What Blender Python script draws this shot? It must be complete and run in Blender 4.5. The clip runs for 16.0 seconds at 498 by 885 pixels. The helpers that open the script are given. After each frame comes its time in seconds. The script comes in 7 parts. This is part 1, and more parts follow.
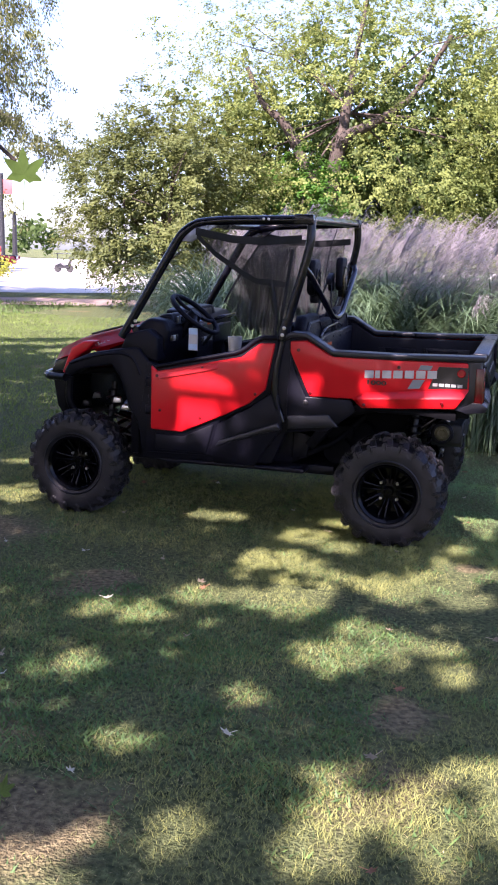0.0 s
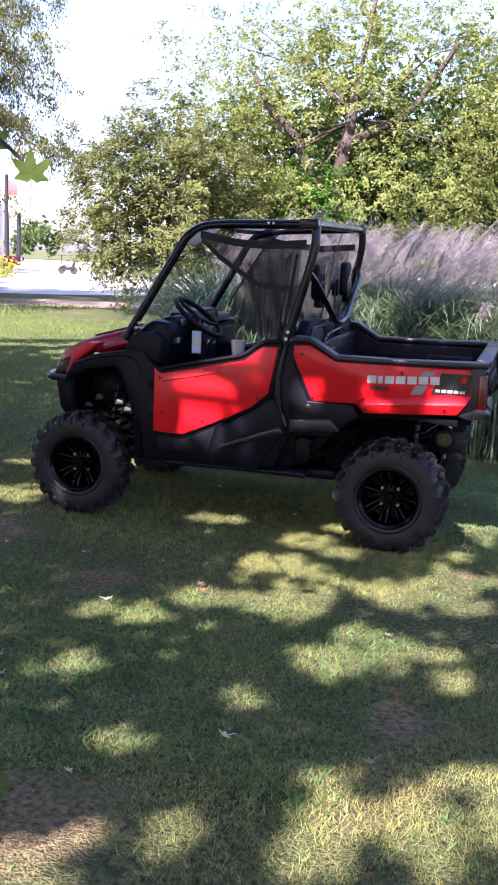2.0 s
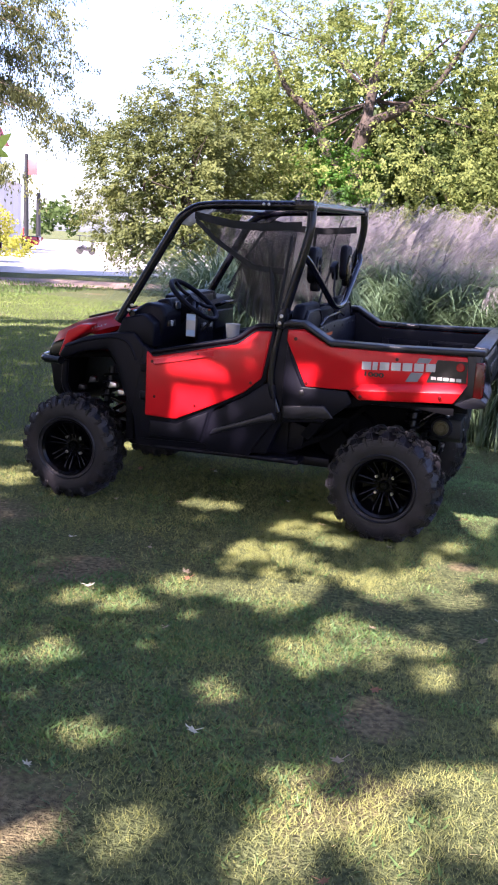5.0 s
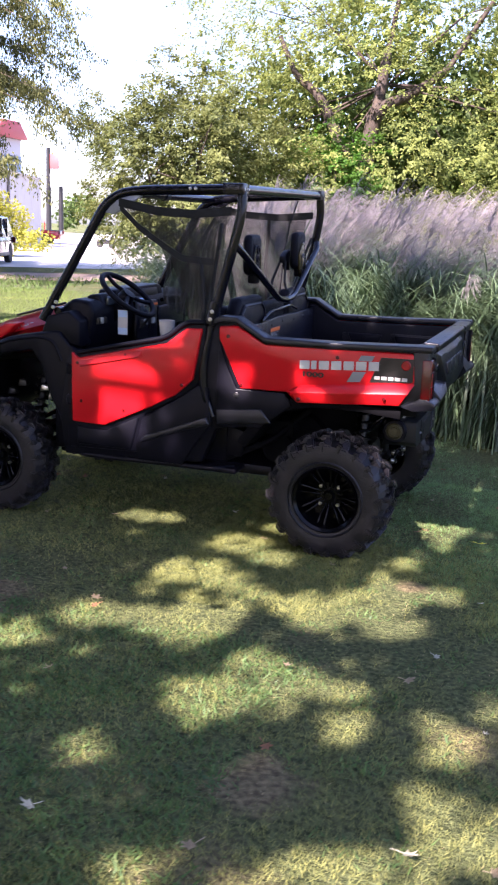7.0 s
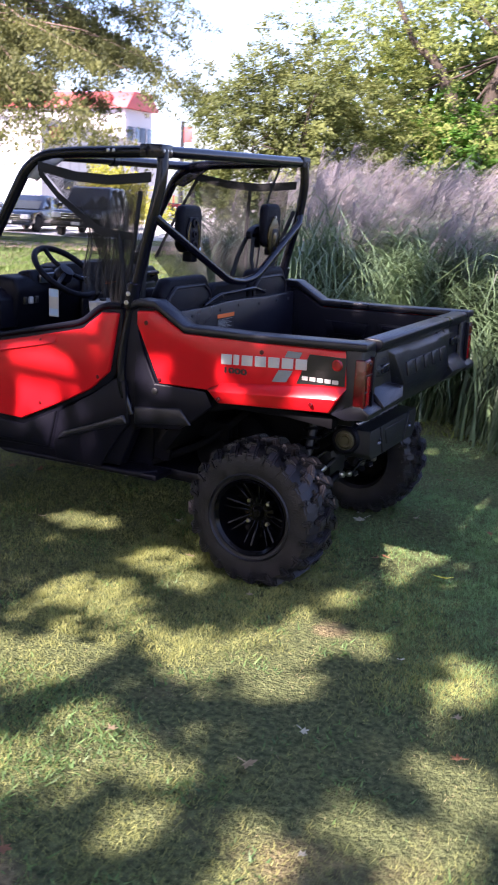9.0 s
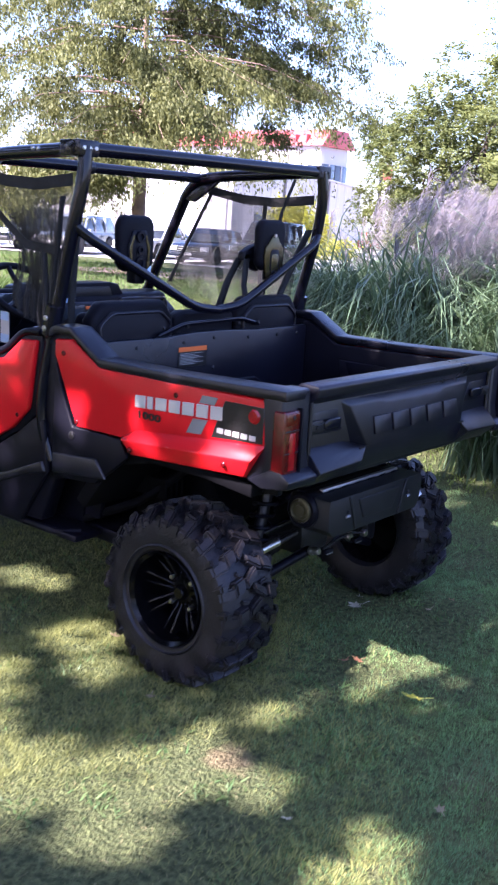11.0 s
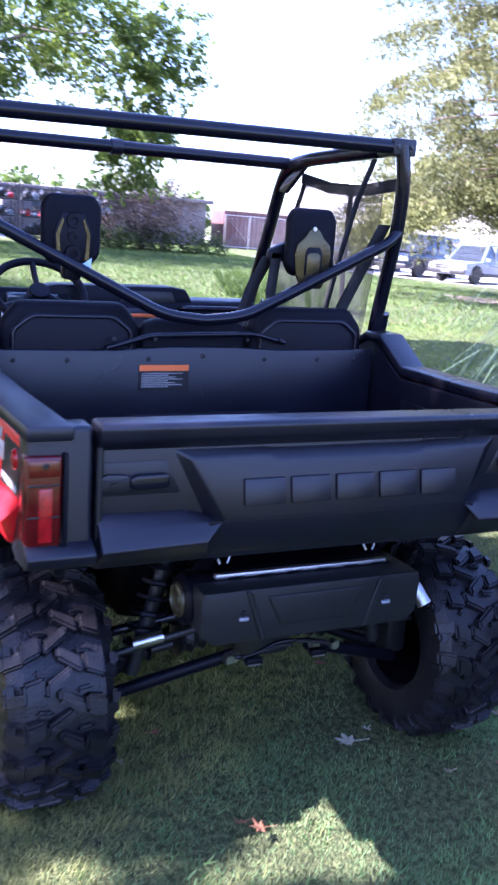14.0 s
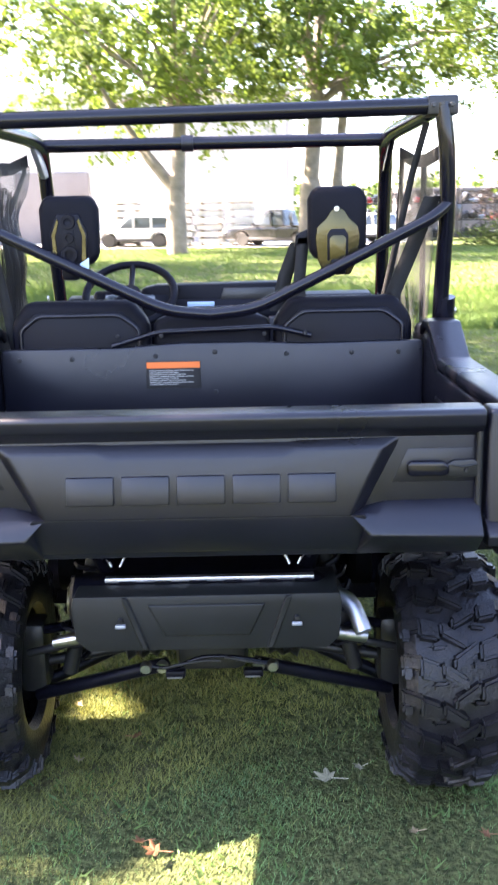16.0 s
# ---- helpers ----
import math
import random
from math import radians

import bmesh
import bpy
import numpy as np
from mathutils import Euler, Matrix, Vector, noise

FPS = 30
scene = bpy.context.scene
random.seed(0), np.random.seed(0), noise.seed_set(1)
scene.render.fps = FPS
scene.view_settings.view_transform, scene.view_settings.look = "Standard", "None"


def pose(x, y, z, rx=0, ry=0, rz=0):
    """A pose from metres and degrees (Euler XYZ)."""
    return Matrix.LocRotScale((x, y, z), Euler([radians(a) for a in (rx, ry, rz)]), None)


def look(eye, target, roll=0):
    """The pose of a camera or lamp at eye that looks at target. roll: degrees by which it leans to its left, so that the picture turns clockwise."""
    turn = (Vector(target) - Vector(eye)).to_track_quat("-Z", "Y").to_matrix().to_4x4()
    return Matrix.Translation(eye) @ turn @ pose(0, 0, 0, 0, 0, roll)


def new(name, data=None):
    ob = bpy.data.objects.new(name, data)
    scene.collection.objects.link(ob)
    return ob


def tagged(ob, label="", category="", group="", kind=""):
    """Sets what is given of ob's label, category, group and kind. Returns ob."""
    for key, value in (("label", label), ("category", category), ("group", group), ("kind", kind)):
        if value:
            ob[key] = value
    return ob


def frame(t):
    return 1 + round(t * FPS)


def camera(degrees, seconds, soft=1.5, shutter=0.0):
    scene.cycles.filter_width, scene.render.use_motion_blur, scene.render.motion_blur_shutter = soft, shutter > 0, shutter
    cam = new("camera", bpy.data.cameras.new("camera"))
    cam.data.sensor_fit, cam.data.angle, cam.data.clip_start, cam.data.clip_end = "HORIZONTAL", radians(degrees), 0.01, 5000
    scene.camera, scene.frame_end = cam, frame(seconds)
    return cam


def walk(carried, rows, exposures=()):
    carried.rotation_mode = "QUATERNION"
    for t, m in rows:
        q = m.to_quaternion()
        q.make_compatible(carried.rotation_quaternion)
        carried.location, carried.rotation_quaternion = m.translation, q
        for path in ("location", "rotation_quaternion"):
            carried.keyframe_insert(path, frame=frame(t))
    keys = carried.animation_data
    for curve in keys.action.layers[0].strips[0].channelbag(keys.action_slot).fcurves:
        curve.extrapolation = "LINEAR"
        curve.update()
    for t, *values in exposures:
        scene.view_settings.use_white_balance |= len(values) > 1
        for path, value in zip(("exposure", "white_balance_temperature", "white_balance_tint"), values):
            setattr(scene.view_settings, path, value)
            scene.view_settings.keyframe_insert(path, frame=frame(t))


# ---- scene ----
cam = camera(29.3, 16.0, soft=2.0, shutter=0.5)
PATH = [
    (0, (0.735, -6.143, 1.659), (0.183, -4.26, 1.274), 1.8),
    (0.5, (0.734, -6.141, 1.648), (0.187, -4.257, 1.261), 2.2),
    (1, (0.726, -6.129, 1.646), (0.179, -4.246, 1.253), 2.4),
    (1.5, (0.73, -6.138, 1.654), (0.175, -4.255, 1.271), 2.5),
    (2, (0.732, -6.149, 1.654), (0.177, -4.265, 1.278), 2.6),
    (2.5, (0.723, -6.169, 1.654), (0.172, -4.282, 1.286), 2.7),
    (3, (0.727, -6.165, 1.657), (0.183, -4.277, 1.284), 2.4),
    (5.3, (0.85, -5.93, 1.66), (0.262, -4.068, 1.23), 3.2),
    (5.5, (0.834, -5.85, 1.663), (0.276, -3.995, 1.166), 3.6),
    (6, (0.846, -5.725, 1.674), (0.312, -3.856, 1.202), 1.6),
    (6.5, (0.994, -5.568, 1.662), (0.424, -3.698, 1.239), 1.3),
    (7, (1.187, -5.378, 1.67), (0.542, -3.535, 1.235), 2.1),
    (7.5, (1.291, -5.118, 1.648), (0.642, -3.285, 1.18), 2.2),
    (8, (1.44, -4.897, 1.679), (0.861, -3.033, 1.245), 1.7),
    (8.5, (1.663, -4.61, 1.686), (0.885, -2.82, 1.25), 1.1),
    (8.7, (1.726, -4.504, 1.69), (0.9, -2.745, 1.218), 1.8),
    (10.8, (2.193, -3.182, 1.621), (0.981, -1.658, 1.165), 3.6),
    (11, (2.209, -3.071, 1.635), (0.98, -1.556, 1.193), 3.7),
    (11.5, (2.288, -2.797, 1.617), (0.977, -1.342, 1.213), 3.0),
    (12, (2.345, -2.493, 1.616), (0.941, -1.138, 1.177), 3.7),
    (12.5, (2.286, -2.173, 1.593), (0.822, -0.882, 1.157), 3.6),
    (13, (2.294, -1.86, 1.56), (0.73, -0.696, 1.111), 1.5),
    (13.5, (2.386, -1.526, 1.581), (0.689, -0.575, 1.114), 3.3),
    (14, (2.419, -1.213, 1.589), (0.662, -0.365, 1.15), 4.5),
    (14.5, (2.505, -0.861, 1.605), (0.644, -0.258, 1.19), 3.0),
    (15, (2.57, -0.518, 1.609), (0.665, -0.139, 1.133), 2.3),
    (15.5, (2.52, -0.204, 1.595), (0.599, -0.016, 1.073), 1.7),
    (16, (2.525, 0.117, 1.583), (0.579, 0.115, 1.119), -0.6),
]
walk(cam, [(t, look(eye, target, roll)) for t, eye, target, roll in PATH],
     [(0, 2.52, 5750, 41), (6.5, 2.66, 5900, 39), (8.5, 2.60, 6000, 36), (11, 2.92, 5450, 39), (12.5, 3.10, 5400, 41), (14, 3.36, 5050, 43), (14.5, 3.46, 5150, 42), (15, 4.0, 5950, 34), (16, 4.38, 6800, 24)])

# ---- world and light ----
SUN = Vector((-0.20, -1.0, 0.90)).normalized()          # towards the sun
elev = math.asin(SUN.z)
world = bpy.data.worlds.new("sky")
scene.world = world
world.use_nodes = True
wn = world.node_tree.nodes
sky = wn.new("ShaderNodeTexSky")
sky.sky_type, sky.sun_disc, sky.sun_elevation = 'NISHITA', False, elev
sky.sun_rotation = math.atan2(SUN.x, SUN.y)
sky.air_density, sky.dust_density, sky.ozone_density = 1.0, 1.6, 1.4
wn["Background"].inputs["Strength"].default_value = 0.079
world.node_tree.links.new(sky.outputs["Color"], wn["Background"].inputs["Color"])
sun = new("sun", bpy.data.lights.new("sun", "SUN"))
sun.data.energy, sun.data.angle, sun.data.color = 4.4, radians(0.53), (1.0, 0.89, 0.70)
sun.matrix_basis = Matrix.Translation((-20, -25, 30)) @ SUN.to_track_quat("Z", "Y").to_matrix().to_4x4()


# ---- materials ----
def material(name, colour, rough=0.5, metal=0.0, var=0.15, scale=6.0, fine=80.0, bump=0.1, coat=0.0, trans=0.0, spec=0.5, island=0.0, obj=0.0, second=None):
    """A principled surface with variation at two scales, fine relief, and optional translucency for leaves."""
    m = bpy.data.materials.new(name)
    m.use_nodes = True
    n, l = m.node_tree.nodes, m.node_tree.links
    b = n["Principled BSDF"]
    b.inputs["Roughness"].default_value, b.inputs["Metallic"].default_value = rough, metal
    b.inputs["Specular IOR Level"].default_value = spec
    b.inputs["Coat Weight"].default_value, b.inputs["Coat Roughness"].default_value = coat, 0.08
    co = n.new("ShaderNodeTexCoord")
    big, small = n.new("ShaderNodeTexNoise"), n.new("ShaderNodeTexNoise")
    big.inputs["Scale"].default_value, big.inputs["Detail"].default_value = scale, 5
    small.inputs["Scale"].default_value, small.inputs["Detail"].default_value = fine, 3
    for t in (big, small):
        l.new(co.outputs["Object"], t.inputs["Vector"])
    mix = n.new("ShaderNodeMix")
    mix.data_type = 'RGBA'
    dark = second or tuple(c * (1 - 1.6 * var) for c in colour)
    light = tuple(min(1, c * (1 + var)) for c in colour)
    mix.inputs[6].default_value, mix.inputs[7].default_value = (*dark, 1), (*light, 1)
    add = n.new("ShaderNodeMath")
    add.operation = 'MULTIPLY_ADD'
    add.inputs[1].default_value, add.inputs[2].default_value = 0.4, 0.0
    l.new(small.outputs["Fac"], add.inputs[0])
    s2 = n.new("ShaderNodeMath")
    s2.operation = 'MULTIPLY_ADD'
    s2.inputs[1].default_value = 1.5 if not second else 2.2
    l.new(big.outputs["Fac"], s2.inputs[0])
    s3 = n.new("ShaderNodeMath")
    s3.operation = 'ADD'
    s3.use_clamp = True
    s2.inputs[2].default_value = -0.45 if not second else -0.85
    l.new(s2.outputs[0], s3.inputs[0]); l.new(add.outputs[0], s3.inputs[1])
    fac = s3.outputs[0]
    if island or obj:
        rnd = n.new("ShaderNodeNewGeometry") if island else n.new("ShaderNodeObjectInfo")
        ad = n.new("ShaderNodeMath")
        ad.operation, ad.use_clamp = 'MULTIPLY_ADD', True
        ad.inputs[1].default_value = island or obj
        l.new(rnd.outputs["Random Per Island" if island else "Random"], ad.inputs[0])
        sc = n.new("ShaderNodeMath")
        sc.operation = 'MULTIPLY'
        sc.inputs[1].default_value = 1 - (island or obj)
        l.new(fac, sc.inputs[0]); l.new(sc.outputs[0], ad.inputs[2])
        fac = ad.outputs[0]
    l.new(fac, mix.inputs[0])
    l.new(mix.outputs[2], b.inputs["Base Color"])
    if bump:
        bp = n.new("ShaderNodeBump")
        bp.inputs["Strength"].default_value, bp.inputs["Distance"].default_value = bump, 0.01
        l.new(small.outputs["Fac"], bp.inputs["Height"])
        l.new(bp.outputs["Normal"], b.inputs["Normal"])
    rr = n.new("ShaderNodeMapRange")
    rr.inputs[3].default_value, rr.inputs[4].default_value = max(0.03, rough * 0.8), min(1, rough * 1.25)
    l.new(big.outputs["Fac"], rr.inputs[0]); l.new(rr.outputs[0], b.inputs["Roughness"])
    if trans:
        tr, ms = n.new("ShaderNodeBsdfTranslucent"), n.new("ShaderNodeMixShader")
        ms.inputs[0].default_value = trans
        hs = n.new("ShaderNodeHueSaturation")
        hs.inputs["Hue"].default_value, hs.inputs["Saturation"].default_value, hs.inputs["Value"].default_value = 0.485, 1.1, 1.5
        l.new(mix.outputs[2], hs.inputs["Color"]); l.new(hs.outputs[0], tr.inputs["Color"])
        l.new(b.outputs[0], ms.inputs[1]); l.new(tr.outputs[0], ms.inputs[2])
        l.new(ms.outputs[0], n["Material Output"].inputs["Surface"])
    return m


def glass(name, tint=(0.05, 0.06, 0.07)):
    m = bpy.data.materials.new(name)
    m.use_nodes = True
    b = m.node_tree.nodes["Principled BSDF"]
    b.inputs["Base Color"].default_value, b.inputs["Roughness"].default_value = (*tint, 1), 0.06
    b.inputs["Coat Weight"].default_value = 0.6
    return m


def netting(name, cell, cover, colour):
    """Woven mesh: dark threads with open holes between them."""
    m = bpy.data.materials.new(name)
    m.use_nodes = True
    n, l = m.node_tree.nodes, m.node_tree.links
    b = n["Principled BSDF"]
    b.inputs["Base Color"].default_value, b.inputs["Roughness"].default_value = (*colour, 1), 0.55
    co, sep = n.new("ShaderNodeTexCoord"), n.new("ShaderNodeSeparateXYZ")
    l.new(co.outputs["Object"], sep.inputs[0])
    outs = []
    for ax in ("X", "Z"):
        mu = n.new("ShaderNodeMath"); mu.operation = 'MULTIPLY'; mu.inputs[1].default_value = 1 / cell
        fr = n.new("ShaderNodeMath"); fr.operation = 'FRACT'
        lt = n.new("ShaderNodeMath"); lt.operation = 'LESS_THAN'; lt.inputs[1].default_value = cover
        l.new(sep.outputs[ax], mu.inputs[0]); l.new(mu.outputs[0], fr.inputs[0]); l.new(fr.outputs[0], lt.inputs[0])
        outs.append(lt)
    mx = n.new("ShaderNodeMath"); mx.operation = 'MAXIMUM'
    l.new(outs[0].outputs[0], mx.inputs[0]); l.new(outs[1].outputs[0], mx.inputs[1])
    tr, ms = n.new("ShaderNodeBsdfTransparent"), n.new("ShaderNodeMixShader")
    l.new(mx.outputs[0], ms.inputs[0]); l.new(tr.outputs[0], ms.inputs[1]); l.new(b.outputs[0], ms.inputs[2])
    l.new(ms.outputs[0], n["Material Output"].inputs["Surface"])
    return m


RED = material("red_plastic", (0.56, 0.0085, 0.0105), 0.30, var=0.08, scale=3, fine=300, bump=0.03, coat=0.14, spec=0.28)
BLACK = material("black_plastic", (0.0046, 0.0046, 0.0085), 0.36, var=0.25, scale=5, fine=600, bump=0.12, spec=0.13)
# darker, duller black for arches and underparts: their shade is put into the colour
SHADEBLACK = material("matt_black_shaded", (0.0035, 0.0035, 0.0045), 0.7, var=0.25, scale=6, fine=200, bump=0.2, spec=0.05)
SATIN = material("satin_black_steel", (0.014, 0.015, 0.0155), 0.48, var=0.25, scale=7, fine=250, bump=0.06, spec=0.28)
GREY = material("charcoal_plastic", (0.0074, 0.0074, 0.0128), 0.29, var=0.25, scale=4, fine=500, bump=0.12, spec=0.44)
TUBE = material("black_painted_steel", (0.006, 0.006, 0.011), 0.14, var=0.15, scale=8, fine=200, bump=0.02, coat=0.10, spec=0.28)
STEEL = material("bare_steel", (0.55, 0.54, 0.52), 0.3, 1.0, var=0.2, fine=150)
DARKSTEEL = material("dark_steel", (0.02, 0.02, 0.022), 0.4, 0.3, var=0.3, fine=150)
RUBBER = material("tyre_rubber", (0.0135, 0.0128, 0.0158), 0.36, var=0.5, scale=14, fine=120, bump=0.3, spec=0.34)
RIM = material("black_alloy", (0.0025, 0.0025, 0.0036), 0.15, 0.0, var=0.2, scale=10, fine=200, coat=0.0, bump=0.02, spec=0.16)
VINYL = material("black_vinyl", (0.0045, 0.0045, 0.008), 0.5, var=0.2, scale=6, fine=400, bump=0.2, spec=0.10)
WEB = material("black_webbing", (0.012, 0.012, 0.013), 0.8, var=0.25, scale=30, fine=900, bump=0.3)
NET = netting("black_net", 0.0021, 0.40, (0.009, 0.009, 0.011))
ORANGE = material("orange_print", (0.75, 0.16, 0.03), 0.45, var=0.05)
SILVERPRINT = material("silver_print", (0.47, 0.47, 0.43), 0.35, var=0.06)
GREYPRINT = material("grey_print", (0.20, 0.22, 0.22), 0.35, var=0.06)
BLACKPRINT = material("black_print", (0.015, 0.014, 0.014), 0.3, var=0.1)
REDLENS = material("red_lens", (0.085, 0.0015, 0.003), 0.16, var=0.35, scale=25, fine=60, coat=0.2)
REDCORE = material("red_lens_core", (0.34, 0.005, 0.008), 0.2, var=0.4, scale=40, fine=90, coat=0.2)
AMBERLENS = material("amber_lens", (0.11, 0.010, 0.004), 0.18, var=0.35, scale=25, coat=0.25)
OLIVE = material("olive_cast_plate", (0.085, 0.07, 0.03), 0.22, 0.7, var=0.3, scale=14)
BRASS = material("heat_tinted_steel", (0.085, 0.078, 0.040), 0.35, 0.5, var=0.3, scale=10)
PAPER = material("pale_blue_paper", (0.45, 0.60, 0.78), 0.6, var=0.08)
CUPWHITE = material("grey_cup_plastic", (0.55, 0.53, 0.50), 0.5, var=0.08)
ALLOY = material("bright_alloy", (0.62, 0.63, 0.68), 0.42, 1.0, var=0.1, fine=120)
PALESTEEL = material("pale_coated_steel", (0.30, 0.32, 0.38), 0.35, 0.4, var=0.1, fine=200)
LAMP = glass("lamp_glass", (0.03, 0.03, 0.032))
GLASS = glass("dark_glass")


# ---- building helpers ----
WORLD = {}


def part(name, data, mat, parent=None, label="", m=None):
    """One mesh object of its own from a bmesh or a mesh, in world places, under a thing or a part."""
    if isinstance(data, bmesh.types.BMesh):
        me = bpy.data.meshes.new(name)
        data.to_mesh(me)
        data.free()
    else:
        me = data
    if mat and not me.materials:
        me.materials.append(mat)
    ob = new(name, me)
    base = m or Matrix.Identity(4)
    ob.matrix_basis = base
    WORLD[ob] = base.copy()
    if parent:
        ob.parent = parent
        ob.matrix_parent_inverse = WORLD[parent].inverted()
    if label:
        ob["label"] = label
    return ob


def thing(name, place, label, category, group="", kind="", turn=0):
    ob = new(name)
    ob.empty_display_size = 0.2
    ob.matrix_basis = pose(*place, 0, 0, turn)
    WORLD[ob] = ob.matrix_basis.copy()
    return tagged(ob, label, category, group, kind)


def holder(name, parent, m):
    """An empty under a thing that carries sub-parts in its own axes."""
    ob = new(name)
    ob.empty_display_size = 0.1
    ob.parent, ob.matrix_parent_inverse = parent, WORLD[parent].inverted()
    ob.matrix_basis = m
    WORLD[ob] = m.copy()
    return ob


def smooth(bm, angle=40):
    for f in bm.faces:
        f.smooth = True
    lim = radians(angle)
    for e in bm.edges:
        e.smooth = len(e.link_faces) == 2 and e.calc_face_angle(0) < lim
    return bm


def bevel(bm, width, seg=2, angle=30):
    es = [e for e in bm.edges if len(e.link_faces) == 2 and e.calc_face_angle(0) > radians(angle)]
    if es and width:
        bmesh.ops.bevel(bm, geom=es, offset=width, segments=seg, profile=0.5, affect='EDGES', clamp_overlap=True)
    return smooth(bm)


def box(lo, hi, width=0.01, seg=2, bm=None):
    one = bmesh.new()
    bmesh.ops.create_cube(one, size=1)
    c, s = [(a + b) / 2 for a, b in zip(lo, hi)], [abs(b - a) for a, b in zip(lo, hi)]
    for v in one.verts:
        v.co = Vector([c[i] + v.co[i] * s[i] for i in range(3)])
    bevel(one, min(width, min(s) * 0.45), seg)
    return join(bm, one)


def join(bm, one):
    if bm is None:
        return one
    me = bpy.data.meshes.new("tmp")
    one.to_mesh(me)
    one.free()
    bm.from_mesh(me)
    bpy.data.meshes.remove(me)
    return bm


def prism(points, axis, lo, hi, width=0.008, seg=2, bm=None, taper=0.0):
    """A polygon given in the two other axes, drawn out from lo to hi along an axis; taper pulls the hi face in towards its middle."""
    i = "xyz".index(axis)
    o = [k for k in range(3) if k != i]
    one = bmesh.new()
    rings = []
    cx, cy = sum(p[0] for p in points) / len(points), sum(p[1] for p in points) / len(points)
    for d, f in ((lo, 0.0), (hi, taper)):
        ring = []
        for a, b in points:
            co = [0, 0, 0]
            co[i], co[o[0]], co[o[1]] = d, a + (cx - a) * f, b + (cy - b) * f
            ring.append(one.verts.new(co))
        rings.append(ring)
    one.faces.new(rings[0]); one.faces.new(rings[1])
    for k in range(len(points)):
        j = (k + 1) % len(points)
        one.faces.new((rings[0][k], rings[0][j], rings[1][j], rings[1][k]))
    bmesh.ops.recalc_face_normals(one, faces=one.faces)
    bevel(one, width, seg)
    return join(bm, one)


def tube(points, r, bm=None, sides=12, bend=0.06, ends=None):
    """A round bar through points, with rounded bends; ends gives radii along it."""
    pts = [Vector(p) for p in points]
    path = [pts[0]]
    for a, b, c in zip(pts, pts[1:], pts[2:]):
        u, v = (a - b), (c - b)
        k = min(bend, u.length * 0.45, v.length * 0.45)
        p, q = b + u.normalized() * k, b + v.normalized() * k
        for s in range(5):
            t = s / 4
            path.append(p * (1 - t) ** 2 + b * 2 * t * (1 - t) + q * t * t)
    path.append(pts[-1])
    one = bmesh.new()
    rings, side = [], None
    for k, p in enumerate(path):
        d = (path[min(k + 1, len(path) - 1)] - path[max(k - 1, 0)]).normalized()
        if side is None:
            side = d.orthogonal().normalized()
        side = (side - d * side.dot(d)).normalized()
        up = d.cross(side)
        rr = r if ends is None else ends[0] + (ends[1] - ends[0]) * k / (len(path) - 1)
        rings.append([one.verts.new(p + rr * (math.cos(2 * math.pi * s / sides) * side + math.sin(2 * math.pi * s / sides) * up)) for s in range(sides)])
    for a, b in zip(rings, rings[1:]):
        for s in range(sides):
            one.faces.new((a[s], a[(s + 1) % sides], b[(s + 1) % sides], b[s]))
    one.faces.new(rings[0]); one.faces.new(rings[-1])
    bmesh.ops.recalc_face_normals(one, faces=one.faces)
    smooth(one, 50)
    return join(bm, one)


def lathe(profile, axis="y", sides=48, bm=None, centre=(0, 0, 0), cap=True):
    """A turned body: profile of (radius, along) round an axis."""
    one = bmesh.new()
    rings = []
    for r, h in profile:
        ring = []
        for s in range(sides):
            a = 2 * math.pi * s / sides
            c, d = r * math.cos(a), r * math.sin(a)
            co = {"x": (h, c, d), "y": (c, h, d), "z": (c, d, h)}[axis]
            ring.append(one.verts.new(Vector(centre) + Vector(co)))
        rings.append(ring)
    for a, b in zip(rings, rings[1:]):
        for s in range(sides):
            one.faces.new((a[s], a[(s + 1) % sides], b[(s + 1) % sides], b[s]))
    for ring, (r, h) in ((rings[0], profile[0]), (rings[-1], profile[-1])):
        if r > 1e-4 and cap:
            one.faces.new(ring)
    bmesh.ops.remove_doubles(one, verts=one.verts, dist=1e-5)
    bmesh.ops.recalc_face_normals(one, faces=one.faces)
    smooth(one, 35)
    return join(bm, one)


def bolt(place, axis, r=0.012, bm=None):
    i = "xyz".index(axis)
    f = 1 if place[i] >= -0.52 and axis == "x" or place[i] > 0 else -1
    return lathe([(0, 0.004 * f), (r * 0.7, 0.004 * f), (r, 0.0015 * f), (r, -0.004 * f)], axis, 10, bm, place)


# ---- ground ----
rng = np.random.default_rng(7)


def mesh_from(name, verts, faces, mat, smooth_all=False):
    """A mesh from numpy arrays of corners and equal-sided faces."""
    verts, faces = np.asarray(verts, np.float32), np.asarray(faces, np.int32)
    me = bpy.data.meshes.new(name)
    me.vertices.add(len(verts)); me.vertices.foreach_set("co", verts.ravel())
    k = faces.shape[1]
    me.loops.add(faces.size); me.loops.foreach_set("vertex_index", faces.ravel())
    me.polygons.add(len(faces)); me.polygons.foreach_set("loop_start", np.arange(0, faces.size, k, dtype=np.int32))
    me.update(calc_edges=True)
    if smooth_all:
        me.polygons.foreach_set("use_smooth", np.ones(len(faces), bool))
    me.materials.append(mat)
    return me


SPOTS = [(-0.52, -3.98, 0.30), (-0.95, -3.5, 0.2), (0.40, -2.92, 0.17), (-1.25, -1.95, 0.25), (-2.3, -1.3, 0.35), (0.52, -1.02, 0.11)]


